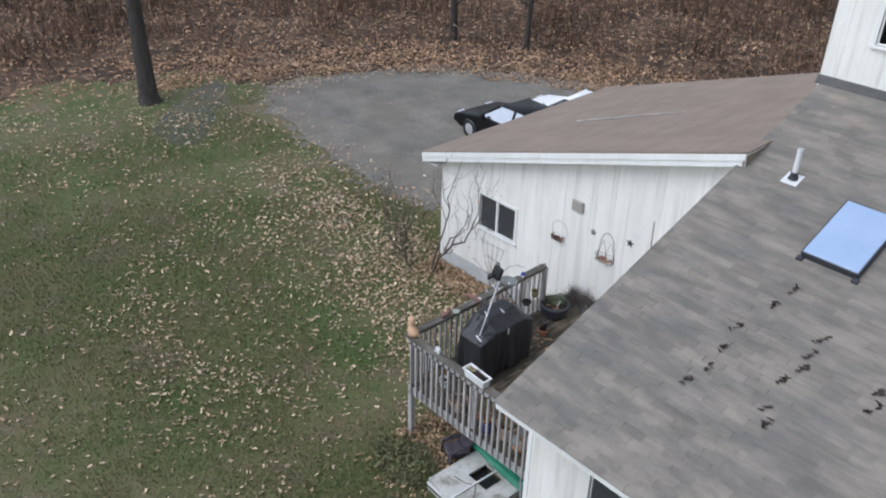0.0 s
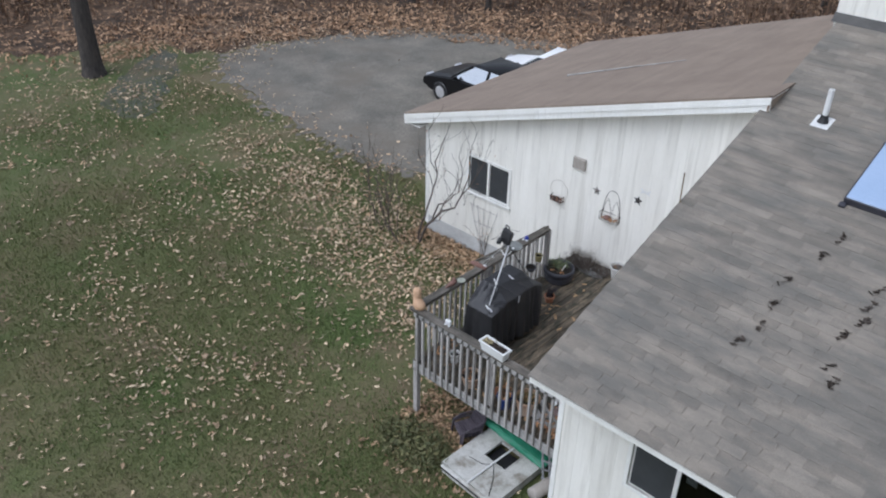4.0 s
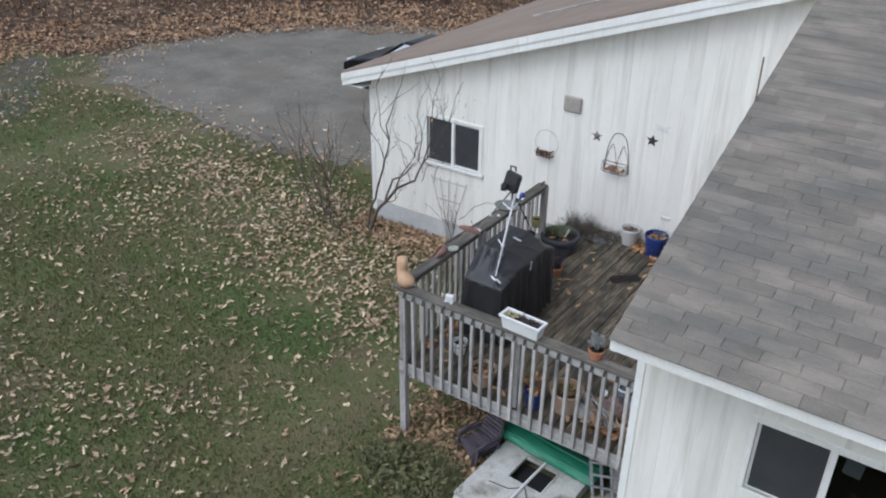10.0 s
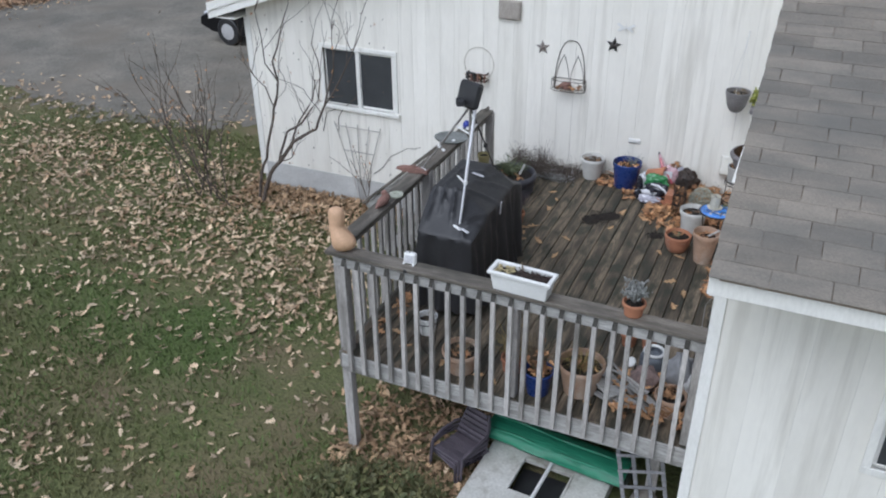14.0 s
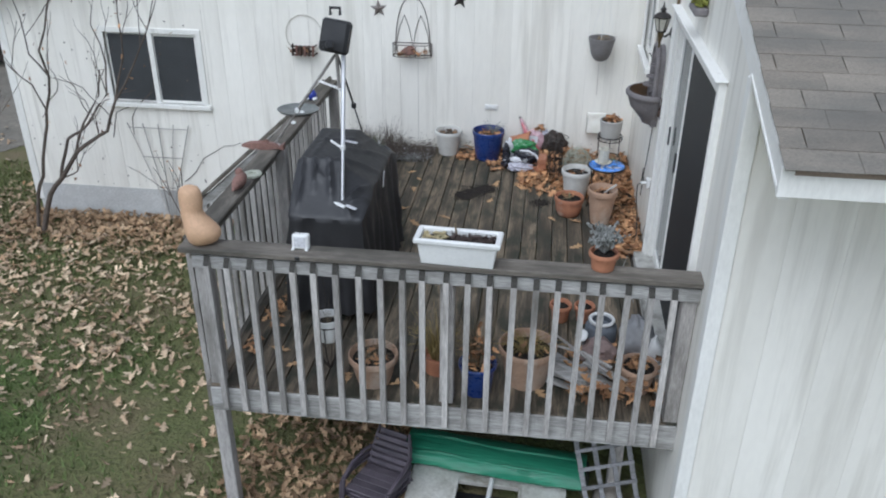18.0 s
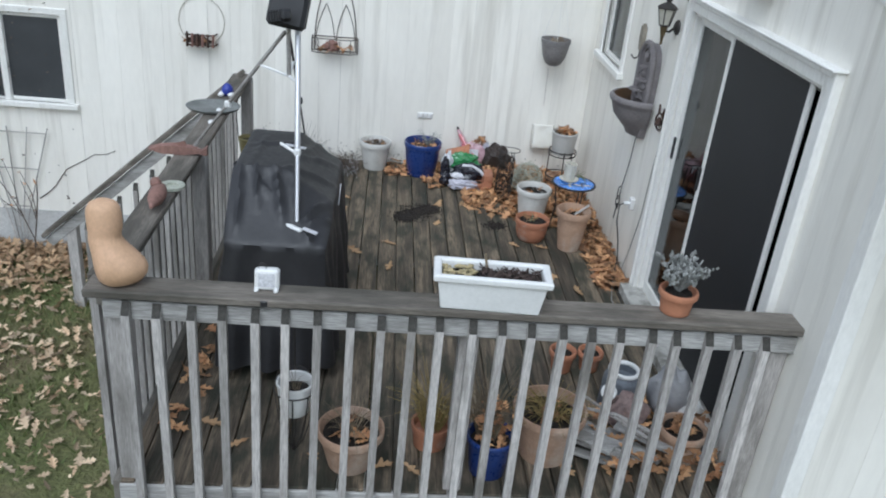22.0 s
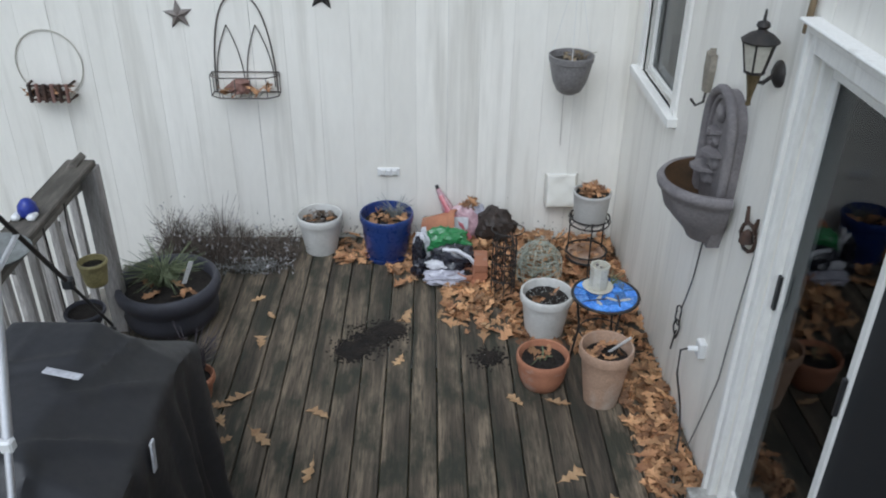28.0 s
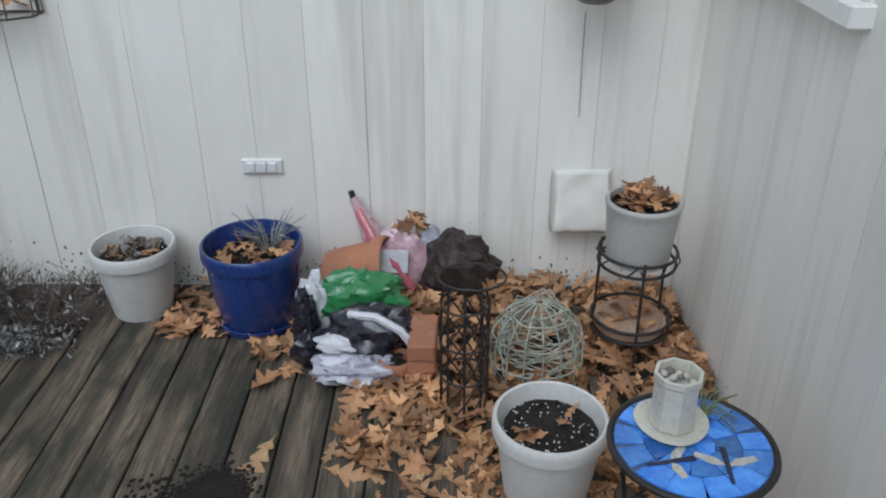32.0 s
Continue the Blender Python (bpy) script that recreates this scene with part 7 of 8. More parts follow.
part("bow_edge", Geo().box((0.0, -L / 2 + 0.025, hi - 0.022), (1.10, 0.066, 0.044), bev=0.016), M_HULL, boat)
part("bow_strake", Geo().box((0.0, -L / 2 - 0.012, hi - 0.05), (1.06, 0.012, 0.03), bev=0.004), M_BLACK, boat, "dark rubbing strake")
for sx in (-0.225, 0.245):
    part("cockpit_rim", Geo().box((sx, 0.22, hi + 0.008), (0.022, 0.42, 0.016), bev=0.004), M_HULL, boat)
for c, d in (((0.0, -L / 2 + 0.02, hi / 2), (1.06, 0.03, hi - 0.03)), ((-0.565, 0.02, hi / 2), (0.03, L - 0.1, hi - 0.03)), ((0.565, 0.02, hi / 2), (0.03, L - 0.1, hi - 0.03))):
    part("hull_side", Geo().box(c, d, bev=0.006), M_HULL, boat)
# black floor sheet stands in for the shade down in the cockpit
part("cockpit", Geo().box((0.01, 0.22, 0.03), (0.48, 0.42, 0.02)), M_BLACK, boat, "black sheet for the shade inside the open cockpit")
part("pole", Geo().tube([(0.02, -0.62, hi + 0.02), (0.02, 0.0, hi + 0.022), (0.03, 0.55, hi + 0.02)], 0.018, 8), M_WHITEPL, boat, "white plastic pole", smooth=60)
part("rope", Geo().tube([(-0.35, -0.2, hi + 0.006), (-0.1, -0.16, hi + 0.006), (0.05, -0.05, hi + 0.03), (0.25, -0.28, hi + 0.006), (0.42, -0.56, hi + 0.006)], 0.006, 5), M_CORD, boat)
tub2 = thing("folded_tarp", (-1.18, -4.12, GROUND + 0.175), "rolled green plastic tarp lying across the dinghy", "tarp", turn=-6)
M_GTARP = surf("green_plastic_tarp", (0.040, 0.265, 0.155), (0.026, 0.19, 0.110), 4, 0.4, 0.4, 14, (0.4, 4, 4), mottle=0.25, depth=0.02)
verts, faces = [], []
n, m = 30, 16
for i in range(n + 1):
    x = -0.68 + 1.36 * i / n
    for k in range(m):
        a = 2 * math.pi * k / m
        q = 1 + 0.10 * noise.noise((x * 3, math.cos(a) * 2, math.sin(a) * 2)) + 0.05 * noise.noise((x * 11, a * 2, 0))
        verts.append((x, 0.18 * q * math.cos(a), 0.085 + 0.085 * q * math.sin(a)))
for i in range(n):
    for k in range(m):
        a, b = i * m + k, i * m + (k + 1) % m
        faces.append((a, b, b + m, a + m))
faces += [tuple(range(m))[::-1], tuple(range(n * m, (n + 1) * m))]
part("roll", Geo().add(verts, faces), M_GTARP, tub2, smooth=50)
# crumpled lumps, much darker than the roll, close both of its ends
for sx in (-0.675, 0.675):
    part("end_flap", crumple(random.Random(4), (sx, -0.02, 0.075), (0.035, 0.16, 0.075), 41.0, 26, 0.4), surf("dark_tarp_end", (0.035, 0.05, 0.035), (0.018, 0.024, 0.018), 9, 0.8, 0.3), tub2, "dark crumpled end of the tarp", smooth=40)
for dy, dz in ((-0.12, 0.145), (0.03, 0.172)):
    part("fold", Geo().tube(curve_pts(lambda t: (-0.64 + 1.28 * t, dy + 0.012 * math.sin(7 * t), dz + 0.006 * math.sin(11 * t)), 24), 0.011, 6), M_GTARP, tub2, smooth=60)
M_PLUM = surf("dark_plum_plastic", (0.105, 0.088, 0.105), (0.065, 0.055, 0.07), 6, 0.5, 0.2, vary=0.2)
chair = thing("low_chair", (-2.04, -4.46, GROUND), "low dark plum plastic garden chair with slats, stacked by the deck", "chair", "stacked garden chairs", turn=-28)
for k in range(5):
    part("seat_slat", Geo().box((0, -0.17 + 0.082 * k, 0.20 - 0.010 * k), (0.42, 0.070, 0.018), (4, 0, 0), bev=0.006), M_PLUM, chair)
for k in range(6):
    w = 0.42 - 0.006 * k * k
    part("back_slat", Geo().box((0, 0.215 + 0.022 * k, 0.20 + 0.058 * k), (w, 0.016, 0.046), (-20, 0, 0), bev=0.005), M_PLUM, chair)
for sx in (-1, 1):
    part("armrest", Geo().tube([(sx * 0.225, -0.20, 0.30), (sx * 0.235, -0.02, 0.335), (sx * 0.225, 0.18, 0.33), (sx * 0.205, 0.26, 0.32)], 0.017, 7), M_PLUM, chair, smooth=60)
    part("back_stile", Geo().tube([(sx * 0.19, 0.20, 0.14), (sx * 0.185, 0.265, 0.32), (sx * 0.15, 0.345, 0.52)], 0.014, 6), M_PLUM, chair, smooth=60)
    part("leg", Geo().tube([(sx * 0.215, -0.205, 0.31), (sx * 0.225, -0.235, 0.0)], 0.018, 7, 0.014), M_PLUM, chair, smooth=60)
    part("leg", Geo().tube([(sx * 0.20, 0.20, 0.20), (sx * 0.22, 0.28, 0.0)], 0.018, 7, 0.014), M_PLUM, chair, smooth=60)
chair.scale = (0.82, 0.82, 0.82)
for k in (1, 2):
    copy_thing(chair, pose(-2.04 + 0.012 * k, -4.46 - 0.012 * k, GROUND + 0.055 * k, 0, 0, -28 + 5 * k))
# grey-white lattice, darkened in colour for the shade under the deck
M_LATTICE = surf("shaded_grey_lattice", (0.30, 0.30, 0.31), (0.19, 0.19, 0.20), 5, 0.8, 0.4, 60, vary=0.15, mottle=0.4)
lat = thing("lattice_panel", (-0.27, -4.42, GROUND + 0.01), "weathered wooden lattice panel leaning under the deck, its shade put into the grey", "lattice")
tl = Matrix.Rotation(radians(-13), 4, "Y") @ Matrix.Rotation(radians(-9), 4, "X") @ Matrix.Rotation(radians(8), 4, "Z")
for k in range(4):
    part("upright", Geo().box(tl @ Vector((-0.18 + 0.12 * k, 0, 0.42)), (0.035, 0.02, 0.80), tl, bev=0.003), M_LATTICE, lat)
for k in range(6):
    part("slat", Geo().box(tl @ Vector((0, -0.018, 0.04 + 0.155 * k)), (0.40, 0.012, 0.03), tl, bev=0.003), M_LATTICE, lat)
cush = thing("seat_cushion", (-0.35, -5.22, GROUND), "striped grey cushion dumped beside the house wall", "cushion")
part("pad", crumple(random.Random(8), (0, 0, 0.07), (0.20, 0.18, 0.07), 31.0, 24, 0.2), surf("striped_cloth", (0.32, 0.31, 0.36), (0.12, 0.12, 0.17), 5, 0.9, 0.3, 60, (0.2, 6, 1), contrast=(0.48, 0.52)), cush, smooth=60)
roll = thing("hose_pipe_roll", (-0.42, -4.78, GROUND), "pale plastic drain pipe piece by the house wall", "pipe", turn=80)
part("tube", Geo().lathe([(0.10, 0), (0.11, 0.01), (0.11, 0.55), (0.10, 0.56), (0.09, 0.55), (0.09, 0.02)], (0, 0, 0.11), 22, Matrix.Rotation(radians(90), 4, "Y")), M_BEIGE, roll, smooth=50)

# ---- house roof fittings ----
def on_roof(x, y, dz=0.0):
    return (x, y, house_top(y) + dz)


ROLL = math.degrees(math.atan(HOUSE_SLOPE))
pipe = thing("vent_pipe", on_roof(0.87, -0.15, -0.02), "white plumbing vent pipe with a white flashing boot on the roof", "vent pipe")
part("flange", Geo().box((0, -0.02, 0.02), (0.26, 0.28, 0.008), (ROLL, 0, 0), bev=0.003), M_WHITEPL, pipe)
part("boot", Geo().lathe([(0.09, 0.0), (0.06, 0.05), (0.055, 0.11), (0.004, 0.111)], (0, 0, 0.02), 18), M_BLACK, pipe, "black rubber boot", smooth=50)
part("tube", Geo().lathe([(0.042, 0.05), (0.042, 0.52), (0.034, 0.52), (0.034, 0.3), (0.004, 0.3)], (0, 0, 0.0), 18), M_WHITEPL, pipe, smooth=50)
# opaque glazing: the blue of the reflected sky is put into the base colour
M_SKY = surf("skylight_sky_reflection", (0.38, 0.49, 0.68), (0.34, 0.45, 0.64), 1.5, 0.12, 0.02, 30, mottle=0.04, coat=0.8)


def skylight(x, y, w, ln):
    ob = thing("skylight", on_roof(x, y, 0), "skylight with a painted blue sky reflection and a dark metal frame on the shingled roof", "skylight", "roof skylights")
    m = Matrix.Rotation(radians(ROLL), 4, "X")
    for cx, cy, sx, sy in ((0, -ln / 2, w + 0.03, 0.03), (0, ln / 2, w + 0.03, 0.03), (-w / 2, 0, 0.03, ln), (w / 2, 0, 0.03, ln)):
        part("curb", Geo().box(m @ Vector((cx, cy, 0.05)), (sx, sy, 0.13), m, bev=0.008), M_DARKPOT, ob)
    part("glazing", Geo().box(m @ Vector((0, 0, 0.115)), (w - 0.01, ln - 0.01, 0.03), m, bev=0.012), M_SKY, ob, "opaque glazing with the sky's pale blue reflection in its colour")
    for cx in (-w / 2, w / 2):
        part("clip", Geo().box(m @ Vector((cx, -ln / 2 - 0.06, 0.03)), (0.09, 0.08, 0.05), m, bev=0.008), M_DARKPOT, ob)
        part("clip", Geo().box(m @ Vector((cx, ln / 2 + 0.05, 0.03)), (0.09, 0.06, 0.04), m, bev=0.008), M_DARKPOT, ob)
    return ob


skylight(2.215, -0.905, 0.80, 1.26)
skylight(4.33, -0.905, 0.80, 1.26)
for i, (lx, ly) in enumerate(((2.0, -2.42), (1.8, -3.02), (1.86, -3.39), (1.89, -3.75), (1.77, -4.11), (2.76, -2.66), (2.79, -2.92), (2.78, -3.18), (2.72, -3.41), (2.77, -3.88), (2.9, -4.06), (3.7, -2.94), (3.73, -3.22), (2.05, -2.1))):
    lg = Geo()
    rr = random.Random(900 + i)
    for j in range(5 + rr.randrange(3)):
        run_y = rr.uniform(-0.10, 0.10)
        leaf_geo(lg, (run_y * 0.35 + rr.uniform(-0.03, 0.03), run_y, run_y * HOUSE_SLOPE + rr.uniform(0.015, 0.03)), rr.uniform(0.075, 0.12), rr.uniform(0, 6.3), rr.uniform(-0.3, 0.3), math.atan(HOUSE_SLOPE) + rr.uniform(-0.3, 0.3), rr.uniform(0.1, 0.6))
    ob = tagged(part("wet_leaves", lg, surf("wet_leaf", (0.035, 0.026, 0.020), (0.06, 0.042, 0.03), 8, 0.6, 0.3) if i == 0 else bpy.data.materials["wet_leaf"], fix=False), "small clump of wet dark leaves on the roof", "leaves", "leaf clumps on the roof")
    ob.location = on_roof(lx, ly)


# ---- cars on the drive ----
def car(at, turn, paint, panes, label, group="parked cars"):
    ob = thing("car", at, label, "car", group, turn)
    L, W = 4.5, 1.76
    side = [(-2.25, 0.42), (-2.22, 0.62), (-1.95, 0.74), (-1.05, 0.90), (-0.95, 0.93), (1.55, 0.97), (2.15, 0.95), (2.25, 0.80), (2.25, 0.40), (1.9, 0.28), (-1.9, 0.28)]
    g = Geo()
    verts, faces = [], []
    cols = [(-W / 2, 0.92, 0.0), (-W / 2 + 0.05, 1.0, 0.0), (-W * 0.25, 1.03, 0.01), (0, 1.035, 0.015), (W * 0.25, 1.03, 0.01), (W / 2 - 0.05, 1.0, 0.0), (W / 2, 0.92, 0.0)]
    for y, s, up in cols:
        for x, z in side:
            verts.append((x * (0.97 + 0.03 * s), y, 0.28 + (z - 0.28) * (s if z > 0.5 else 1)))
    k = len(side)
    for j in range(len(cols) - 1):
        for i in range(k):
            a, b = j * k + i, j * k + (i + 1) % k
            faces.append((a, b, b + k, a + k))
    faces += [tuple(range(k)), tuple(range((len(cols) - 1) * k, len(cols) * k))[::-1]]
    part("body", g.add(verts, faces), paint, ob, smooth=35)
    cab = [(-0.98, 0.92), (-0.25, 1.40), (1.15, 1.43), (1.85, 0.97)]
    verts = [(x, s * (0.80 if z < 1.2 else 0.60), z) for s in (-1, 1) for x, z in cab]
    part("roof_panel", Geo().add([(-0.27, -0.60, 1.40), (-0.27, 0.60, 1.40), (1.16, 0.60, 1.43), (1.16, -0.60, 1.43), (-0.2, -0.52, 1.455), (-0.2, 0.52, 1.455), (1.1, 0.52, 1.475), (1.1, -0.52, 1.475)], [(0, 1, 2, 3), (4, 7, 6, 5), (0, 4, 5, 1), (1, 5, 6, 2), (2, 6, 7, 3), (3, 7, 4, 0)]), paint, ob, smooth=50)
    part("cabin", Geo().add(verts, [(0, 1, 2, 3), (7, 6, 5, 4), (0, 4, 5, 1), (1, 5, 6, 2), (2, 6, 7, 3), (3, 7, 4, 0)]), panes, ob, "tinted reflecting windows", smooth=30)
    for s in (-1, 1):
        for a, b in (((-0.98, 0.80, 0.92), (-0.25, 0.61, 1.41)), ((0.42, 0.81, 0.95), (0.42, 0.61, 1.43)), ((1.85, 0.80, 0.97), (1.15, 0.61, 1.44))):
            part("pillar", Geo().tube([(a[0], s * a[1], a[2]), (b[0], s * b[1], b[2])], 0.035, 6), paint, ob)
        part("mirror", Geo().box((-0.72, s * 0.93, 0.98), (0.09, 0.16, 0.11), bev=0.02), paint, ob)
        part("headlight", Geo().box((-2.17, s * 0.62, 0.64), (0.12, 0.30, 0.12), (0, 20, 0), bev=0.03), M_TAB, ob, "clear headlight")
        part("taillight", Geo().box((2.22, s * 0.66, 0.78), (0.06, 0.25, 0.14), bev=0.02), M_REDWOOD, ob, "red tail light")
        for wx in (-1.42, 1.38):
            wheel = part("wheel", Geo().lathe([(0.20, -0.10), (0.30, -0.105), (0.325, -0.08), (0.325, 0.08), (0.30, 0.105), (0.20, 0.10)], (wx, s * 0.80, 0.325), 26, Matrix.Rotation(radians(90), 4, "X")), M_BLACK, ob, "black tyre", smooth=40)
            part("rim", Geo().lathe([(0.02, -0.03), (0.19, -0.02), (0.205, 0.0), (0.19, 0.03), (0.02, 0.045)], (wx, s * 0.87, 0.325), 20, Matrix.Rotation(radians(-90 * s), 4, "X")), M_ALU, wheel, "silver wheel rim", smooth=40)
    return ob


M_CARGLASS = surf("car_glass", (0.50, 0.52, 0.55), (0.46, 0.48, 0.52), 2, 0.12, 0.0, mottle=0.0, metal=0.85, coat=1.0)
M_CARBLACK = surf("black_car_paint", (0.004, 0.004, 0.005), (0.006, 0.006, 0.007), 2, 0.35, 0.0, mottle=0.05, ior=1.35)
M_CARWHITE = surf("white_car_paint", (0.90, 0.90, 0.90), (0.87, 0.87, 0.87), 2, 0.45, 0.0, mottle=0.02, coat=0.05)
M_CARDARK = surf("dark_car_glass", (0.02, 0.022, 0.025), (0.03, 0.032, 0.035), 2, 0.15, 0.0, mottle=0.0, coat=0.6)
car((-10.95, 6.72, GROUND + 0.016), -4, M_CARBLACK, M_CARGLASS, "black sedan parked on the drive beside the garage")
car((-10.2, 8.85, GROUND + 0.016), 3, M_CARWHITE, M_CARDARK, "white sedan parked behind the black car on the drive")


# ---- leaves on the deck ----
rng = random.Random(101)


def corner_heap(r):
    """A place in the drift of leaves in the deck corner."""
    while True:
        x, y = r.uniform(-1.55, -0.03), r.uniform(-2.35, -0.03)
        k = min((x + 0.95) / 0.5 if x < -0.95 else 9, 9)
        edge = -1.05 - 0.55 * (x + 1.1) if x < -0.75 else (-1.15 if x < -0.5 else -2.3)
        if x < -1.2:
            edge = -0.55
        if y > edge + r.uniform(-0.12, 0.12) and (x > -0.55 or y > -1.25) and not (x < -0.25 and y < -1.35):
            depth = 0.13 * math.exp(-((x + 0.75) ** 2 + (y + 0.35) ** 2) / 0.18) + 0.05 * math.exp(-((x + 0.3) ** 2 + (y + 0.6) ** 2) / 0.3)
            return (x, y, 0.010 + r.random() * depth)


g = Geo()
leaf_heap(g, rng, 1450, corner_heap, (0.07, 0.135), 0.48)
leaf_heap(g, rng, 120, lambda r: (r.uniform(-0.28, -0.02), r.uniform(-2.45, -1.6), r.uniform(0.008, 0.05)), (0.08, 0.14), 0.28)
leaf_heap(g, rng, 40, lambda r: (r.gauss(-1.79, 0.07), r.gauss(-0.27, 0.09), r.uniform(0.008, 0.04)), (0.08, 0.13), 0.25)
leaf_heap(g, rng, 60, lambda r: (r.uniform(-3.0, -2.85), r.uniform(-4.3, -1.7), r.uniform(0.008, 0.04)), (0.08, 0.14), 0.25)
leaf_heap(g, rng, 120, lambda r: (r.uniform(-0.75, -0.05), r.uniform(-4.55, -4.0), r.uniform(0.02, 0.16)), (0.08, 0.14), 0.35)
tagged(part("leaf_drift", g, M_LEAF, fix=False), "drift of dry brown oak leaves in the deck corner and along its edges", "leaves", kind="stuff")
single = []
for k in range(5):
    lg = Geo()
    leaf_geo(lg, (0, 0, 0.006), 0.13, 0, 0.05, 0.05, (0.15, 0.3, -0.1, 0.45, 0.25)[k])
    single.append(lg.mesh("oak_leaf", M_LEAF1, fix=False))
spots = [(-2.34, -0.82), (-2.23, -1.0), (-2.25, -1.25), (-2.27, -1.75), (-2.35, -1.81), (-2.29, -2.07), (-2.11, -2.05), (-1.85, -1.86), (-1.84, -2.28), (-1.45, -1.43), (-0.83, -1.77), (-2.62, -0.83), (-2.48, -1.91), (-0.62, -1.79),
         (-2.33, -1.93), (-2.38, -2.2), (-1.22, -0.98), (-1.42, -1.0), (-0.95, -1.12), (-0.5, -2.75), (-2.6, -4.35), (-2.75, -4.2), (-2.2, -4.45), (-1.7, -4.5), (-1.85, -4.48), (-0.9, -4.45), (-0.45, -2.5), (-0.62, -2.3)]
for i, (lx, ly) in enumerate(spots):
    ob = tagged(part("oak_leaf", single[i % 5], M_LEAF1), "dry brown lobed oak leaf lying on the deck boards", "leaf", "single leaves on the deck")
    ob.matrix_basis = pose(lx, ly, 0.002, rng.uniform(-6, 6), rng.uniform(-6, 6), rng.uniform(0, 360)) @ Matrix.Diagonal((*(rng.uniform(0.75, 1.25),) * 3, 1))
# spilled soil on the boards
M_SPILL = surf("damp_spilled_soil", (0.010, 0.0075, 0.006), (0.026, 0.018, 0.013), 14, 0.95, 0.9, 160, mottle=0.6, depth=0.01)
for lobes in (((-1.72, -1.33, 1500, 0.055), (-1.52, -1.13, 1300, 0.05), (-1.62, -1.22, 700, 0.09)), ((-0.95, -1.40, 420, 0.05),)):
    g = Geo()
    for cx, cy, n, sp in lobes:
        for _ in range(int(n * 1.7)):
            a, q = rng.uniform(0, 6.28), sp * abs(rng.gauss(0.55, 0.72))
            q *= 1 + 0.25 * noise.noise((cx + math.cos(a) * 1.3, cy + math.sin(a) * 1.3, 6.0))
            x, y = cx + q * math.cos(a), cy + q * math.sin(a)
            s = rng.uniform(0.003, 0.009)
            g.lathe([(s, 0.0), (s * 0.8, s * 0.4), (s * 0.2, s * 0.7)], (x, y, 0.0015 + 0.004 * rng.random() * math.exp(-((x - cx) ** 2 + (y - cy) ** 2) / 0.004)), 6, wob=0.25)
    tagged(part("spilled_soil", g, M_SPILL, fix=False), "dark potting soil spilled on the deck boards", "soil", kind="stuff")

# ---- lawn: grass and leaves ----
rng_np = np.random.RandomState(5)


def off_limits(x, y):
    """Under the house, the garage, the deck or on the drive."""
    return (x > -7.4 and y > -0.1) or (x > -0.1 and y > -5.1) or (y > 1.5 and x > -19.8)


def patch(x, y):
    return noise.noise((x * 0.23, y * 0.23, 1.7)) + 0.5 * noise.noise((x * 0.7, y * 0.7, 4.2))


M_GRASS = surf("grass_blades", (0.098, 0.154, 0.040), (0.182, 0.170, 0.076), 0.33, 0.8, 0.0, 8, vary=0.22, island=True, mottle=0.2)
verts, faces = [], []
n = 0
while n < 205000:
    u = rng_np.rand(2)
    x, y = -21 + 21.5 * u[0] ** 0.75, -12 + 14 * u[1]
    if n % 4 == 0:
        # thinner grass further out along the house front
        x, y = -3 + 15 * u[0] ** 1.4, -5.1 - 11 * u[1] ** 1.3
    x, y = x + 0.7 * rng_np.randn(), y + 0.7 * rng_np.randn()
    if off_limits(x, y) or (x > -3.2 and y > -4.6) or patch(x, y) < -0.75 * rng_np.rand():
        continue
    a, h, w = rng_np.rand() * 6.28, 0.035 + 0.05 * rng_np.rand(), 0.006 + 0.006 * rng_np.rand()
    lx, ly = rng_np.randn(2) * 0.03
    i = len(verts)
    verts += [(x - w * math.cos(a), y - w * math.sin(a), GROUND), (x + w * math.cos(a), y + w * math.sin(a), GROUND), (x + lx, y + ly, GROUND + h)]
    faces.append((i, i + 1, i + 2))
    n += 1
g = Geo().add(verts, faces)
tagged(part("grass", g, M_GRASS, fix=False), "short uneven autumn grass, green with brown patches", "grass", kind="stuff")
rng = random.Random(303)
g = Geo()
n = 0
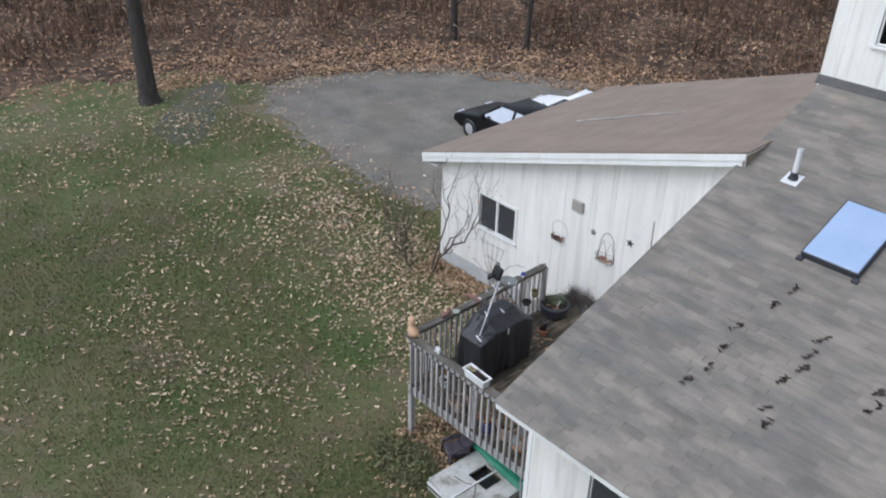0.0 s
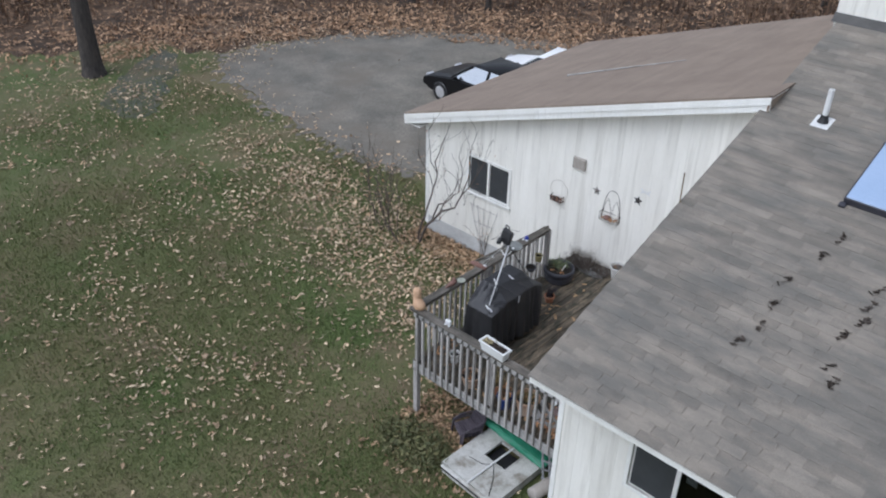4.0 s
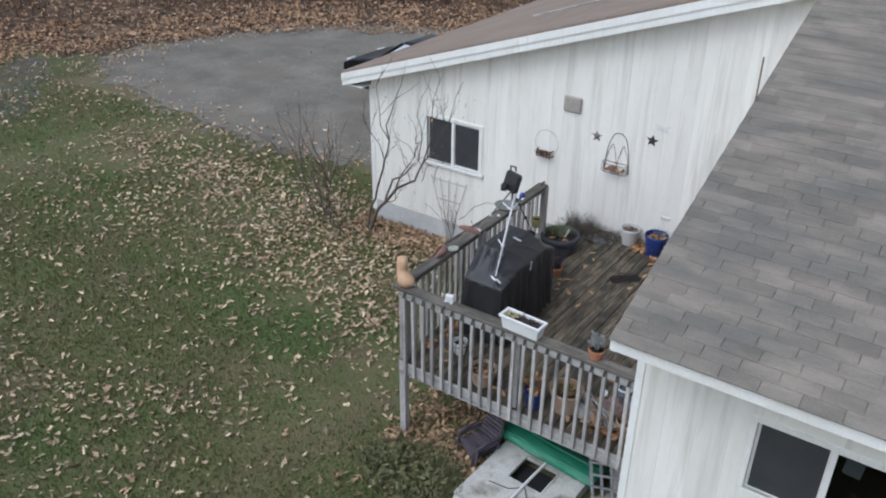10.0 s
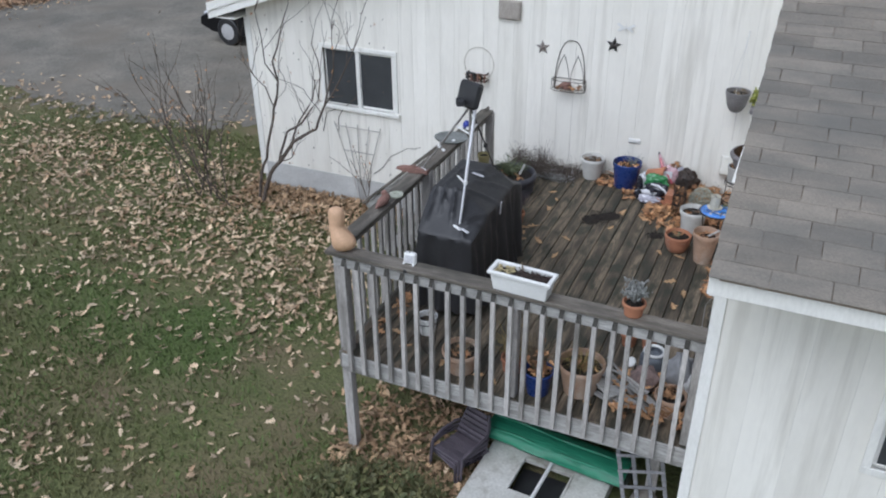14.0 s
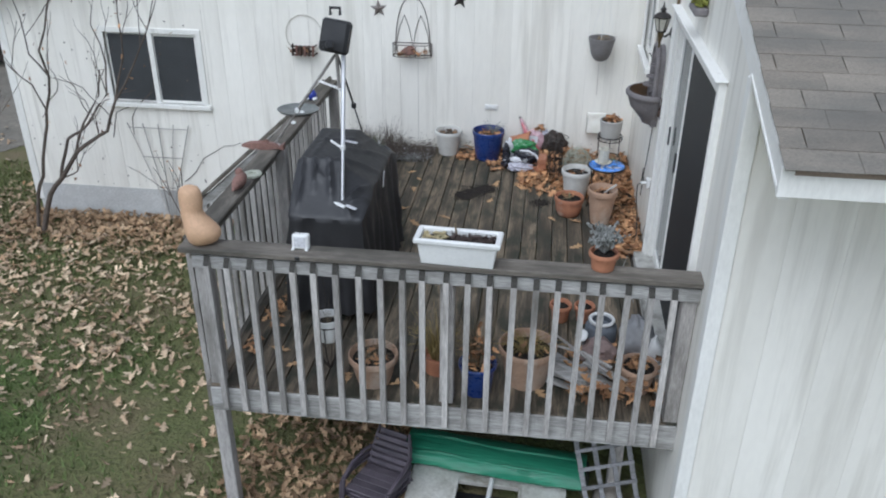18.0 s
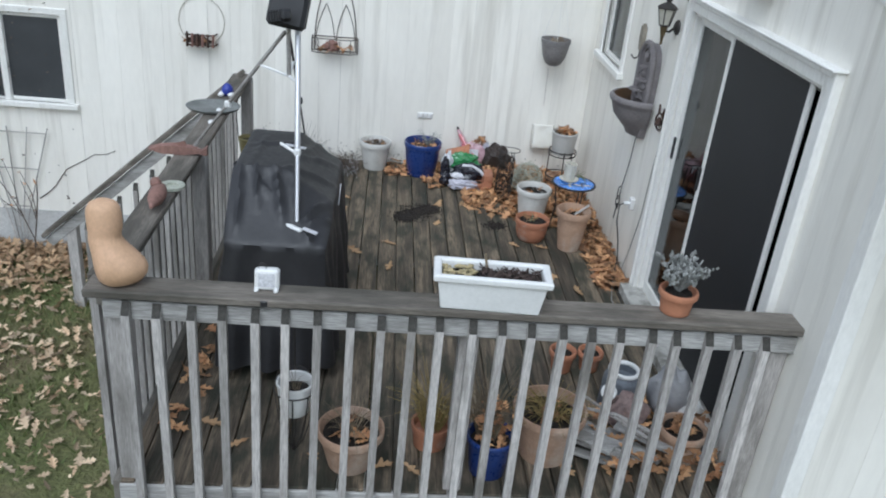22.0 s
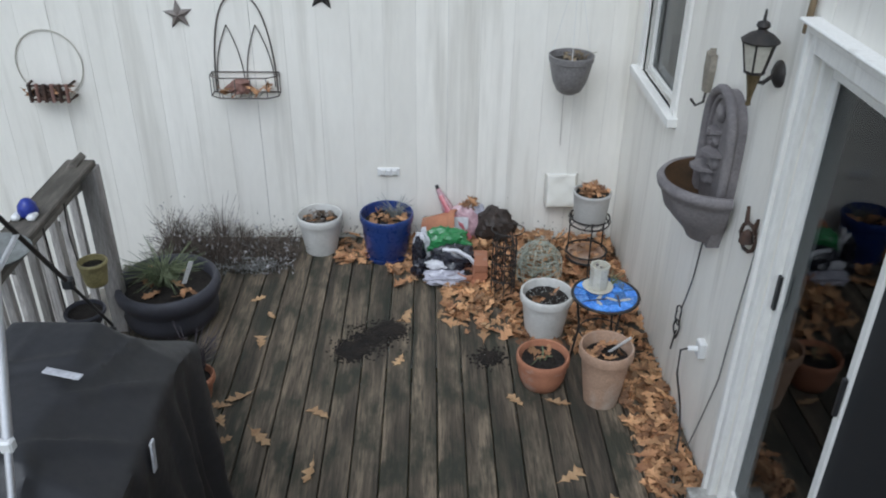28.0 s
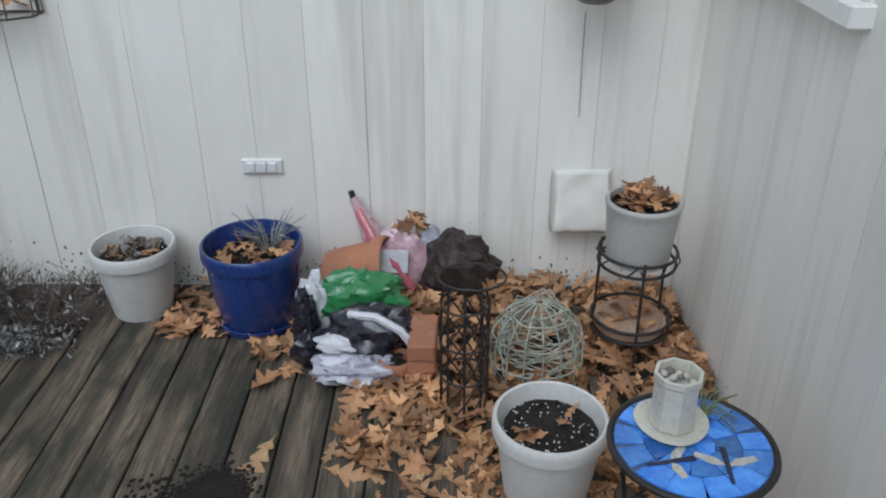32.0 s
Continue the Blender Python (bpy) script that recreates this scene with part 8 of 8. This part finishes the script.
for _ in range(185000):
    x, y = rng.uniform(-24, 10), rng.uniform(-15, 8)
    if off_limits(x, y) and not (x < -7.5 and y > 1.5 and rng.random() < 0.035):
        continue
    if x > -3.2 and -4.5 < y < 0:
        continue
    dens = 0.085 + 0.19 * noise.noise((x * 0.45, y * 0.45, 9.0)) + 0.20 * noise.noise((x * 1.5, y * 1.5, 2.0))
    # thick along the drive and at the shrub, thinner towards the open lawn
    dens += 0.75 * math.exp(-((x + 11.0) / 4.2) ** 4 - (y + 0.45) ** 2 / 0.9) * (0.6 + 1.4 * abs(noise.noise((x * 0.9, y * 0.9, 5.0))))
    dens += 0.95 * math.exp(-((x + 7.1) ** 2 / 4.0 + (y + 1.3) ** 2 / 2.4)) + 0.62 * math.exp(-((x + 4.9) ** 2 / 1.0 + (y + 2.7) ** 2 / 2.2))
    dens += 0.19 * math.exp(-((x + 10.8) ** 2 / 9 + (y + 2.9) ** 2 / 3.5)) + 0.18 * math.exp(-((x + 6.6) ** 2 / 6 + (y + 7.3) ** 2 / 1.3))
    # a curved windrow across the open lawn, and bare ground in front of the deck
    bow = math.hypot(x + 8.6, (y + 2.6) * 1.05)
    dens += 0.42 * math.exp(-((bow - 4.45) / 0.42) ** 2) * (0.4 + 1.3 * abs(noise.noise((x * 1.1, y * 1.1, 12.0)))) * (y < -4.6)
    dens *= 1 - 0.75 * math.exp(-((x + 4.1) ** 2 / 0.9 + (y + 4.9) ** 2 / 1.1))
    # open stretches of the lawn lie nearly bare
    open_lawn = min(1.0, max(0.0, (-2.6 - y) / 1.5)) * min(1.0, max(0.0, (-5.2 - x) / 0.8))
    dens *= 1 - open_lawn * 0.5 * min(1.0, max(0.0, 0.62 - 2.4 * noise.noise((x * 0.42, y * 0.42, 7.0)))) * (1 - 0.8 * math.exp(-((bow - 4.45) / 0.5) ** 2))
    if y > 0.35 and x < -9.5:
        dens *= 0.55
    if x < -12:
        dens *= 0.75
    if x < -17:
        dens += 0.10
    # fewer leaves before the house front and far out on the lawn
    dens *= math.exp(-max(0.0, x) / 3.5) * math.exp(-max(0.0, -11.5 - y) / 1.5)
    if rng.random() > dens:
        continue
    leaf_geo(g, (x, y, GROUND + rng.uniform(0.02, 0.06) + (0.02 if y > 1.5 else 0)), 0.050 + 0.085 * rng.random() ** 1.3, rng.uniform(0, 6.28), rng.gauss(0, 0.38), rng.gauss(0, 0.38), rng.uniform(-0.3, 0.8), x < -10 or y < -10)
# leaves blown along the edges of the drive
for _ in range(2600):
    ax, ay = rng.choice(ring_drive)
    x, y = ax + rng.gauss(0, 0.42), ay + rng.gauss(0, 0.42)
    if x < -7.5 and y < 14:
        leaf_geo(g, (x, y, GROUND + rng.uniform(0.035, 0.06)), rng.uniform(0.06, 0.13), rng.uniform(0, 6.28), rng.gauss(0, 0.4), rng.gauss(0, 0.4), rng.uniform(-0.3, 0.8), True)
tagged(part("lawn_leaves", g, M_LEAF_LAWN, fix=False), "pale brown oak leaves scattered over the lawn", "leaves", kind="stuff")
# a dense drift at the garage foot and below the deck edge
g = Geo()
leaf_heap(g, rng, 1600, lambda r: (r.uniform(-7.4, -4.7), -0.08 - abs(r.gauss(0, 0.42)), GROUND + r.uniform(0.02, 0.10)), (0.065, 0.12), 0.55)
leaf_heap(g, rng, 1900, lambda r: (r.uniform(-3.25, -1.8), r.uniform(-4.95, -2.4), GROUND + r.uniform(0.02, 0.09)), (0.065, 0.12), 0.55)
leaf_heap(g, rng, 260, lambda r: (r.uniform(-3.3, -0.2), r.uniform(-5.9, -4.9), GROUND + r.uniform(0.02, 0.06)), (0.065, 0.12), 0.55)
tagged(part("wall_foot_leaves", g, M_LEAF_WET, fix=False), "damp red-brown leaves heaped at the garage foot and deck edge", "leaves", kind="stuff")

# low green plants at the deck's front corner
herb = thing("green_groundcover", (-2.50, -5.24, GROUND), "low leafy green plant clump beside the deck", "plant")
g = Geo()
rng = random.Random(8)
for _ in range(300):
    a, q = rng.uniform(0, 6.28), math.sqrt(rng.random())
    tuft(g, rng, (0.72 * q * math.cos(a), 0.46 * q * math.sin(a), 0), 5, rng.uniform(0.15, 0.36), 0.10, 0.005, 0.5)
M_STALK = surf("green_stalk", (0.10, 0.13, 0.05), (0.17, 0.15, 0.07), 6, 0.7, 0.1, vary=0.4, island=True)
part("stalks", g, M_STALK, herb, "thin yellow-green stalks", fix=False)["kind"] = "stuff"
leaves = Geo()
for _ in range(700):
    a, q = rng.uniform(0, 6.28), math.sqrt(rng.random())
    c = Vector((0.74 * q * math.cos(a), 0.46 * q * math.sin(a), rng.uniform(0.03, 0.28) * (1.1 - q * 0.7)))
    leaf_geo(leaves, c, rng.uniform(0.05, 0.10), rng.uniform(0, 6.28), rng.gauss(-0.3, 0.5), rng.gauss(0, 0.4), 0.2, True)
part("foliage", leaves, surf("green_leaves", (0.095, 0.118, 0.042), (0.200, 0.178, 0.080), 6, 0.6, 0.1, vary=0.4, island=True), herb, fix=False)


# ---- bare shrubs and trees ----
def branchy(geo, p, d, length, r, depth, rng, spread=0.6, gravity=0.0):
    """A limb that forks into thinner ones."""
    pts, q = [p], p.copy()
    for i in range(4):
        d = (d + Vector((rng.gauss(0, 0.12), rng.gauss(0, 0.12), rng.gauss(0, 0.10) + gravity))).normalized()
        q = q + d * length / 4
        pts.append(q.copy())
    geo.tube(pts, r, 6 if r > 0.012 else 4, r * 0.62)
    if depth > 0:
        for k in range(2 if depth < 2 else 3):
            t = rng.choice((2, 3, 4))
            a = rng.uniform(0, 6.28)
            side = Vector((math.cos(a), math.sin(a), rng.uniform(-0.1, 0.5)))
            branchy(geo, pts[t], (d + side * spread).normalized(), length * rng.uniform(0.5, 0.75), r * 0.58, depth - 1, rng, spread, gravity)


def shrub(name, at, stems, h, r, depth, seed, label, lean=(0, 0), buds=60, spread=0.5, wide=0.1):
    ob = thing(name, at, label, "shrub")
    rng = random.Random(seed)
    tips = Geo()
    for k in range(stems):
        gg = Geo()
        a = rng.uniform(0, 6.28)
        d = Vector((0.35 * math.cos(a) + lean[0], 0.2 * math.sin(a) + lean[1], 1)).normalized()
        branchy(gg, Vector((rng.uniform(-wide, wide), rng.uniform(-wide, wide) * 0.6, -0.03)), d, h * rng.uniform(0.45, 0.6), r * rng.uniform(0.6, 1.0), depth, rng, spread, 0.05)
        part("stem", gg, M_TWIG, ob, smooth=60)
        for _ in range(buds // stems):
            v = Vector(rng.choice(gg.v)) + Vector((rng.uniform(-0.02, 0.02), rng.uniform(-0.02, 0.02), 0))
            if v.z > h * 0.3:
                leaf_geo(tips, v, rng.uniform(0.03, 0.06), rng.uniform(0, 6), rng.gauss(0, 0.8), rng.gauss(0, 0.8), 0.4, True)
    part("withered_leaves", tips, M_LEAF, ob, fix=False)
    return ob


# the crooked shrub at the garage corner: two trunks, one bending over towards the window
crook = thing("bare_shrub", (-6.9, -0.62, GROUND), "tall bare shrub with two crooked trunks at the garage corner", "shrub")
rng = random.Random(91)
CROOK = (("stem", 0.034, 0.015, [(-0.02, 0.0), (0.16, 0.52), (0.37, 0.76), (0.65, 1.11), (0.88, 1.27), (1.10, 1.40), (1.24, 1.74)]),
         ("limb", 0.021, 0.006, [(0.37, 0.76), (0.43, 0.93), (0.56, 1.25), (0.76, 1.37), (0.94, 1.54), (1.12, 1.80), (1.12, 2.1), (1.08, 2.55)]),
         ("limb", 0.016, 0.006, [(0.65, 1.11), (0.76, 1.36), (0.88, 1.57), (1.02, 1.78), (1.05, 2.05)]),
         ("limb", 0.013, 0.004, [(1.24, 1.74), (1.36, 2.21), (1.43, 2.66), (1.50, 2.94)]),
         ("limb", 0.013, 0.004, [(1.24, 1.74), (1.50, 2.15), (1.75, 2.54), (1.94, 3.01)]),
         ("limb", 0.012, 0.007, [(0.37, 0.76), (0.50, 0.80), (0.60, 0.86)]),
         ("stem", 0.024, 0.008, [(-0.08, 0.0), (0.01, 0.52), (0.14, 0.76), (0.26, 1.21), (0.34, 1.55), (0.47, 1.95), (0.48, 2.27), (0.61, 2.51), (0.76, 2.95)]),
         ("limb", 0.010, 0.004, [(0.34, 1.55), (0.25, 1.86), (0.05, 2.04), (-0.12, 2.25)]),
         ("limb", 0.010, 0.004, [(0.47, 1.95), (0.35, 2.22), (0.38, 2.64), (0.30, 2.95)]))
for nm, ra, rb, line in CROOK:
    pts = []
    for k in range(len(line) - 1):
        for t in (0.0, 0.5):
            x, z = (line[k][c] * (1 - t) + line[k + 1][c] * t for c in (0, 1))
            wig = 0.012 if 0 < k + t else 0.0
            pts.append((x + rng.uniform(-wig, wig), 0.16 * noise.noise((x * 1.3, z * 1.3, 3.1)) * min(1, z), z))
    pts.append((line[-1][0], 0.16 * noise.noise((line[-1][0] * 1.3, line[-1][1] * 1.3, 3.1)), line[-1][1]))
    limb = Geo().tube(pts, ra, 7, rb)
    for _ in range(3 if nm == "limb" else 2):
        p = Vector(rng.choice(pts[len(pts) // 2:]))
        branchy(limb, p, Vector((rng.uniform(-0.7, 0.7), rng.uniform(-0.3, 0.3), 1.0)).normalized(), rng.uniform(0.3, 0.6), 0.0055, 1, rng, 0.5, 0.03)
    part(nm, limb, M_TWIG, crook, smooth=60)
buds = Geo()
for _ in range(46):
    nm, ra, rb, line = rng.choice(CROOK)
    x, z = rng.choice(line[1:])
    leaf_geo(buds, (x + rng.gauss(0, 0.10), rng.gauss(0, 0.06), z + rng.gauss(0, 0.10)), rng.uniform(0.03, 0.055), rng.uniform(0, 6), rng.gauss(0, 0.8), rng.gauss(0, 0.8), 0.4, True)
part("withered_leaves", buds, M_LEAF, crook, fix=False)
shrub("bare_shrub", (-7.62, -0.95, GROUND), 9, 2.6, 0.014, 2, 15, "bare thin-stemmed bush among leaves on the lawn", (-0.12, 0), 60, 0.30, 0.34)
shrub("bare_shrub", (-8.3, -0.85, GROUND), 4, 1.7, 0.012, 2, 25, "bare thin-stemmed bush among leaves on the lawn", (-0.1, 0), 50, 0.35, 0.4)
shrub("bare_shrub", (-5.35, -0.22, GROUND), 2, 1.5, 0.009, 1, 35, "bare climbing stems against the garage wall", (0.0, 0.04), 16, 0.2)
# remains of a climber and mildew on the garage wall
rng = random.Random(44)
g = Geo()
for _ in range(150):
    x, z = rng.uniform(-7.2, -4.9), rng.uniform(-0.8, 1.75)
    if rng.random() < 0.25 + 0.75 * abs(noise.noise((x * 1.5, z * 1.5, 8.0))) * 2:
        s = rng.uniform(0.007, 0.022)
        g.box((x, -0.016, z), (s, 0.006, s * rng.uniform(0.4, 1.3)), (0, rng.uniform(0, 180), 0), bev=0.002)
for k in range(6):
    x, z, a = rng.uniform(-7.1, -5.0), rng.uniform(-0.8, 0.2), rng.uniform(0.9, 2.2)
    pts = [(x, -0.018, z)]
    for i in range(9):
        a += rng.gauss(0, 0.3)
        x, z = x + 0.11 * math.cos(a), z + 0.11 * abs(math.sin(a))
        pts.append((x, -0.018, z))
    g.tube(pts, 0.006, 4, 0.003)
tagged(part("vine_remnants", g, M_TWIG, fix=False), "dried remnants of a climbing vine stuck to the garage wall", "vine", kind="stuff")
g = Geo()
for _ in range(700):
    x = -3.05 + 2.9 * rng.random() ** 2.2
    z = 0.012 + min(0.3, rng.expovariate(22))
    s = rng.uniform(0.002, 0.007)
    g.box((x, -0.0155, z), (s, 0.003, s * rng.uniform(0.5, 2.2)), (0, rng.uniform(-30, 30), 0))
tagged(part("mildew_specks", g, surf("mildew", (0.12, 0.115, 0.09), (0.20, 0.19, 0.16), 20, 0.95, 0.0), fix=False), "dark mildew specks along the foot of the garage wall", "mildew", kind="stuff")
M_BARK = surf("dark_bark", (0.070, 0.058, 0.050), (0.042, 0.036, 0.032), 5, 0.95, 0.9, 16, (1, 1, 0.25), mottle=0.5, depth=0.05)


def tree(at, h, r, seed, lean=(0.0, 0.0), fork=0.3, group="trees at the wood's edge"):
    ob = thing("bare_tree", at, "bare dark-barked tree at the edge of the woods", "tree", group)
    rng = random.Random(seed)
    trunk = Geo()
    pts = [Vector((lean[0] * t * h + 0.1 * math.sin(3 * t + seed), lean[1] * t * h, -0.1 + t * h)) for t in (0, 0.03, 0.1, 0.25, 0.45, 0.7, 1.0)]
    rr = [r * 1.5, r * 1.15, r, r * 0.88, r * 0.72, r * 0.5, r * 0.22]
    for a, b, ra, rb in zip(pts, pts[1:], rr, rr[1:]):
        trunk.tube([a, b], ra, 12, rb)
    part("trunk", trunk, M_BARK, ob, smooth=60)
    for k in range(9):
        t = rng.uniform(fork, 0.95)
        i = min(5, int(t * 6))
        p = pts[i].lerp(pts[i + 1], rng.random())
        a = rng.uniform(0, 6.28)
        gg = Geo()
        branchy(gg, p, Vector((math.cos(a), math.sin(a), 0.5)).normalized(), h * rng.uniform(0.15, 0.3), r * 0.28, 2, rng, 0.6, 0.03)
        part("limb", gg, M_BARK, ob)
    return ob


tree((-22.15, -0.65, GROUND), 13, 0.30, 3, (-0.10, 0.05), 0.62)
rng = random.Random(64)
k = 0
while k < 34:
    x, y = rng.uniform(-62, 12), rng.uniform(-18, 62)
    d = wood_depth(x, y)
    if 1.5 < d < 42:
        tree((x, y, lie(x, y)), rng.uniform(9, 15), rng.uniform(0.09, 0.24), 100 + k, (rng.uniform(-0.05, 0.05), rng.uniform(-0.05, 0.05)))
        k += 1

# ---- brush and leaf litter of the woods ----
M_BRUSH = surf("dry_brush", (0.255, 0.160, 0.102), (0.105, 0.066, 0.045), 0.5, 0.95, 0.0, 6, vary=0.5, island=True, mottle=0.3)
M_LITTER = surf("wood_litter", (0.58, 0.385, 0.24), (0.30, 0.18, 0.105), 0.45, 0.95, 0.0, 6, vary=0.5, island=True, mottle=0.3)
np_r = np.random.RandomState(11)
verts, faces = [], []
n = 0
while n < 34000:
    x, y = np_r.uniform(-60, 10), np_r.uniform(-16, 55)
    d = wood_depth(x, y)
    if d < 0.8 or d > 34 or np_r.rand() > (0.35 if d < 2.5 else 1.0):
        continue
    if noise.noise((x * 0.35, y * 0.35, 7)) < -0.15 + 0.2 * np_r.rand() and d < 12:
        continue
    z = lie(x, y)
    h = (0.5 + 1.5 * np_r.rand()) * min(1, 0.3 + d / 5)
    a, w = np_r.rand() * 6.28, 0.012 + 0.02 * np_r.rand()
    ca, sa = w * math.cos(a), w * math.sin(a)
    lx, ly = np_r.randn(2) * 0.22
    i = len(verts)
    verts += [(x - ca, y - sa, z - 0.05), (x + ca, y + sa, z - 0.05), (x + lx * 0.4 - ca * 0.7, y + ly * 0.4 - sa * 0.7, z + h * 0.6), (x + lx * 0.4 + ca * 0.7, y + ly * 0.4 + sa * 0.7, z + h * 0.6), (x + lx, y + ly, z + h)]
    faces += [(i, i + 1, i + 3, i + 2), (i + 2, i + 3, i + 4)]
    for _ in range(2):
        b = np_r.rand() * 6.28
        q, t = 0.10 + 0.22 * np_r.rand(), z + h * np_r.uniform(0.3, 0.9)
        i = len(verts)
        verts += [(x, y, t), (x + q * math.cos(b), y + q * math.sin(b), t + 0.12), (x + q * 0.8 * math.cos(b + 0.35), y + q * 0.8 * math.sin(b + 0.35), t + 0.02)]
        faces.append((i, i + 1, i + 2))
    n += 1
tagged(part("undergrowth", Geo().add(verts, faces), M_BRUSH, fix=False), "dense dry brown brush under the trees", "brush", kind="stuff")
g = Geo()
rng = random.Random(404)
n = 0
while n < 52000:
    x, y = rng.uniform(-56, 10), rng.uniform(-15, 50)
    d = wood_depth(x, y)
    if d < -3.0 or d > 30 or rng.random() < max(0, (d - 6) / 30) or (d < -1.2 and rng.random() < (-d - 1.2) / 1.8):
        continue
    leaf_geo(g, (x, y, lie(x, y) + rng.uniform(0.03, 0.10 + 0.03 * max(0, min(d, 6)))), rng.uniform(0.08, 0.20), rng.uniform(0, 6.28), rng.gauss(0, 0.5), rng.gauss(0, 0.4), rng.uniform(-0.3, 0.7), True)
    n += 1
n = 0
while n < 9000:
    x, y = rng.uniform(-28, 2), rng.uniform(0, 19)
    d = wood_depth(x, y)
    if -2.5 + 0.5 * noise.noise((x * 0.8, y * 0.8, 2)) < d < 1.6 and rng.random() < 0.5 + noise.noise((x * 0.7, y * 0.7, 5)):
        leaf_geo(g, (x, y, lie(x, y) + rng.uniform(0.03, 0.08)), rng.uniform(0.09, 0.18), rng.uniform(0, 6.28), rng.gauss(0, 0.4), rng.gauss(0, 0.4), rng.uniform(-0.3, 0.7), True)
        n += 1
tagged(part("leaf_litter", g, M_LITTER, fix=False), "thick brown leaf litter along the edge of the woods", "leaves", kind="stuff")

# ---- roof shingles ----
expo, tabw = 0.1345, 0.305
tabs = {}
far = Geo()
ROT = Matrix.Rotation(math.atan(HOUSE_SLOPE) - 0.022, 3, "X")
rng = random.Random(707)
row = 0
s = -0.025
slope_len = (HY1 - HY0) / cosr
while s < slope_len - 0.05:
    y = HY0 + s * cosr
    x = HX0 - 0.06 - (0.5 * tabw if row % 2 else 0.0) - 0.04 * (row % 3)
    while x < HX1:
        a, b = max(x, HX0 - 0.054), min(x + tabw - 0.0018, HX1)
        if b - a > 0.03:
            c = Vector(((a + b) / 2, y + 0.5 * expo * cosr - 0.01, house_top(y) + 0.5 * expo * cosr * HOUSE_SLOPE + 0.001 + rng.uniform(0, 0.002)))
            if a < 2.75 and y < -2.6:
                key = round(b - a, 2)
                if key not in tabs:
                    tabs[key] = Geo().box((0, 0, 0), (key, expo + 0.03, 0.005)).mesh("shingle", M_SHINGLE)
                ob = part("shingle", tabs[key], M_SHINGLE, roof_h)
                ob.matrix_basis = Matrix.Translation(c) @ ROT.to_4x4()
            else:
                far.box(c, (b - a, expo + 0.03, 0.005), ROT)
        x += tabw
    s += expo
    row += 1
ob = part("shingle_field", far, M_SHINGLE_J, roof_h, "rows of weathered grey-brown shingles", fix=False)
ob["kind"] = "stuff"
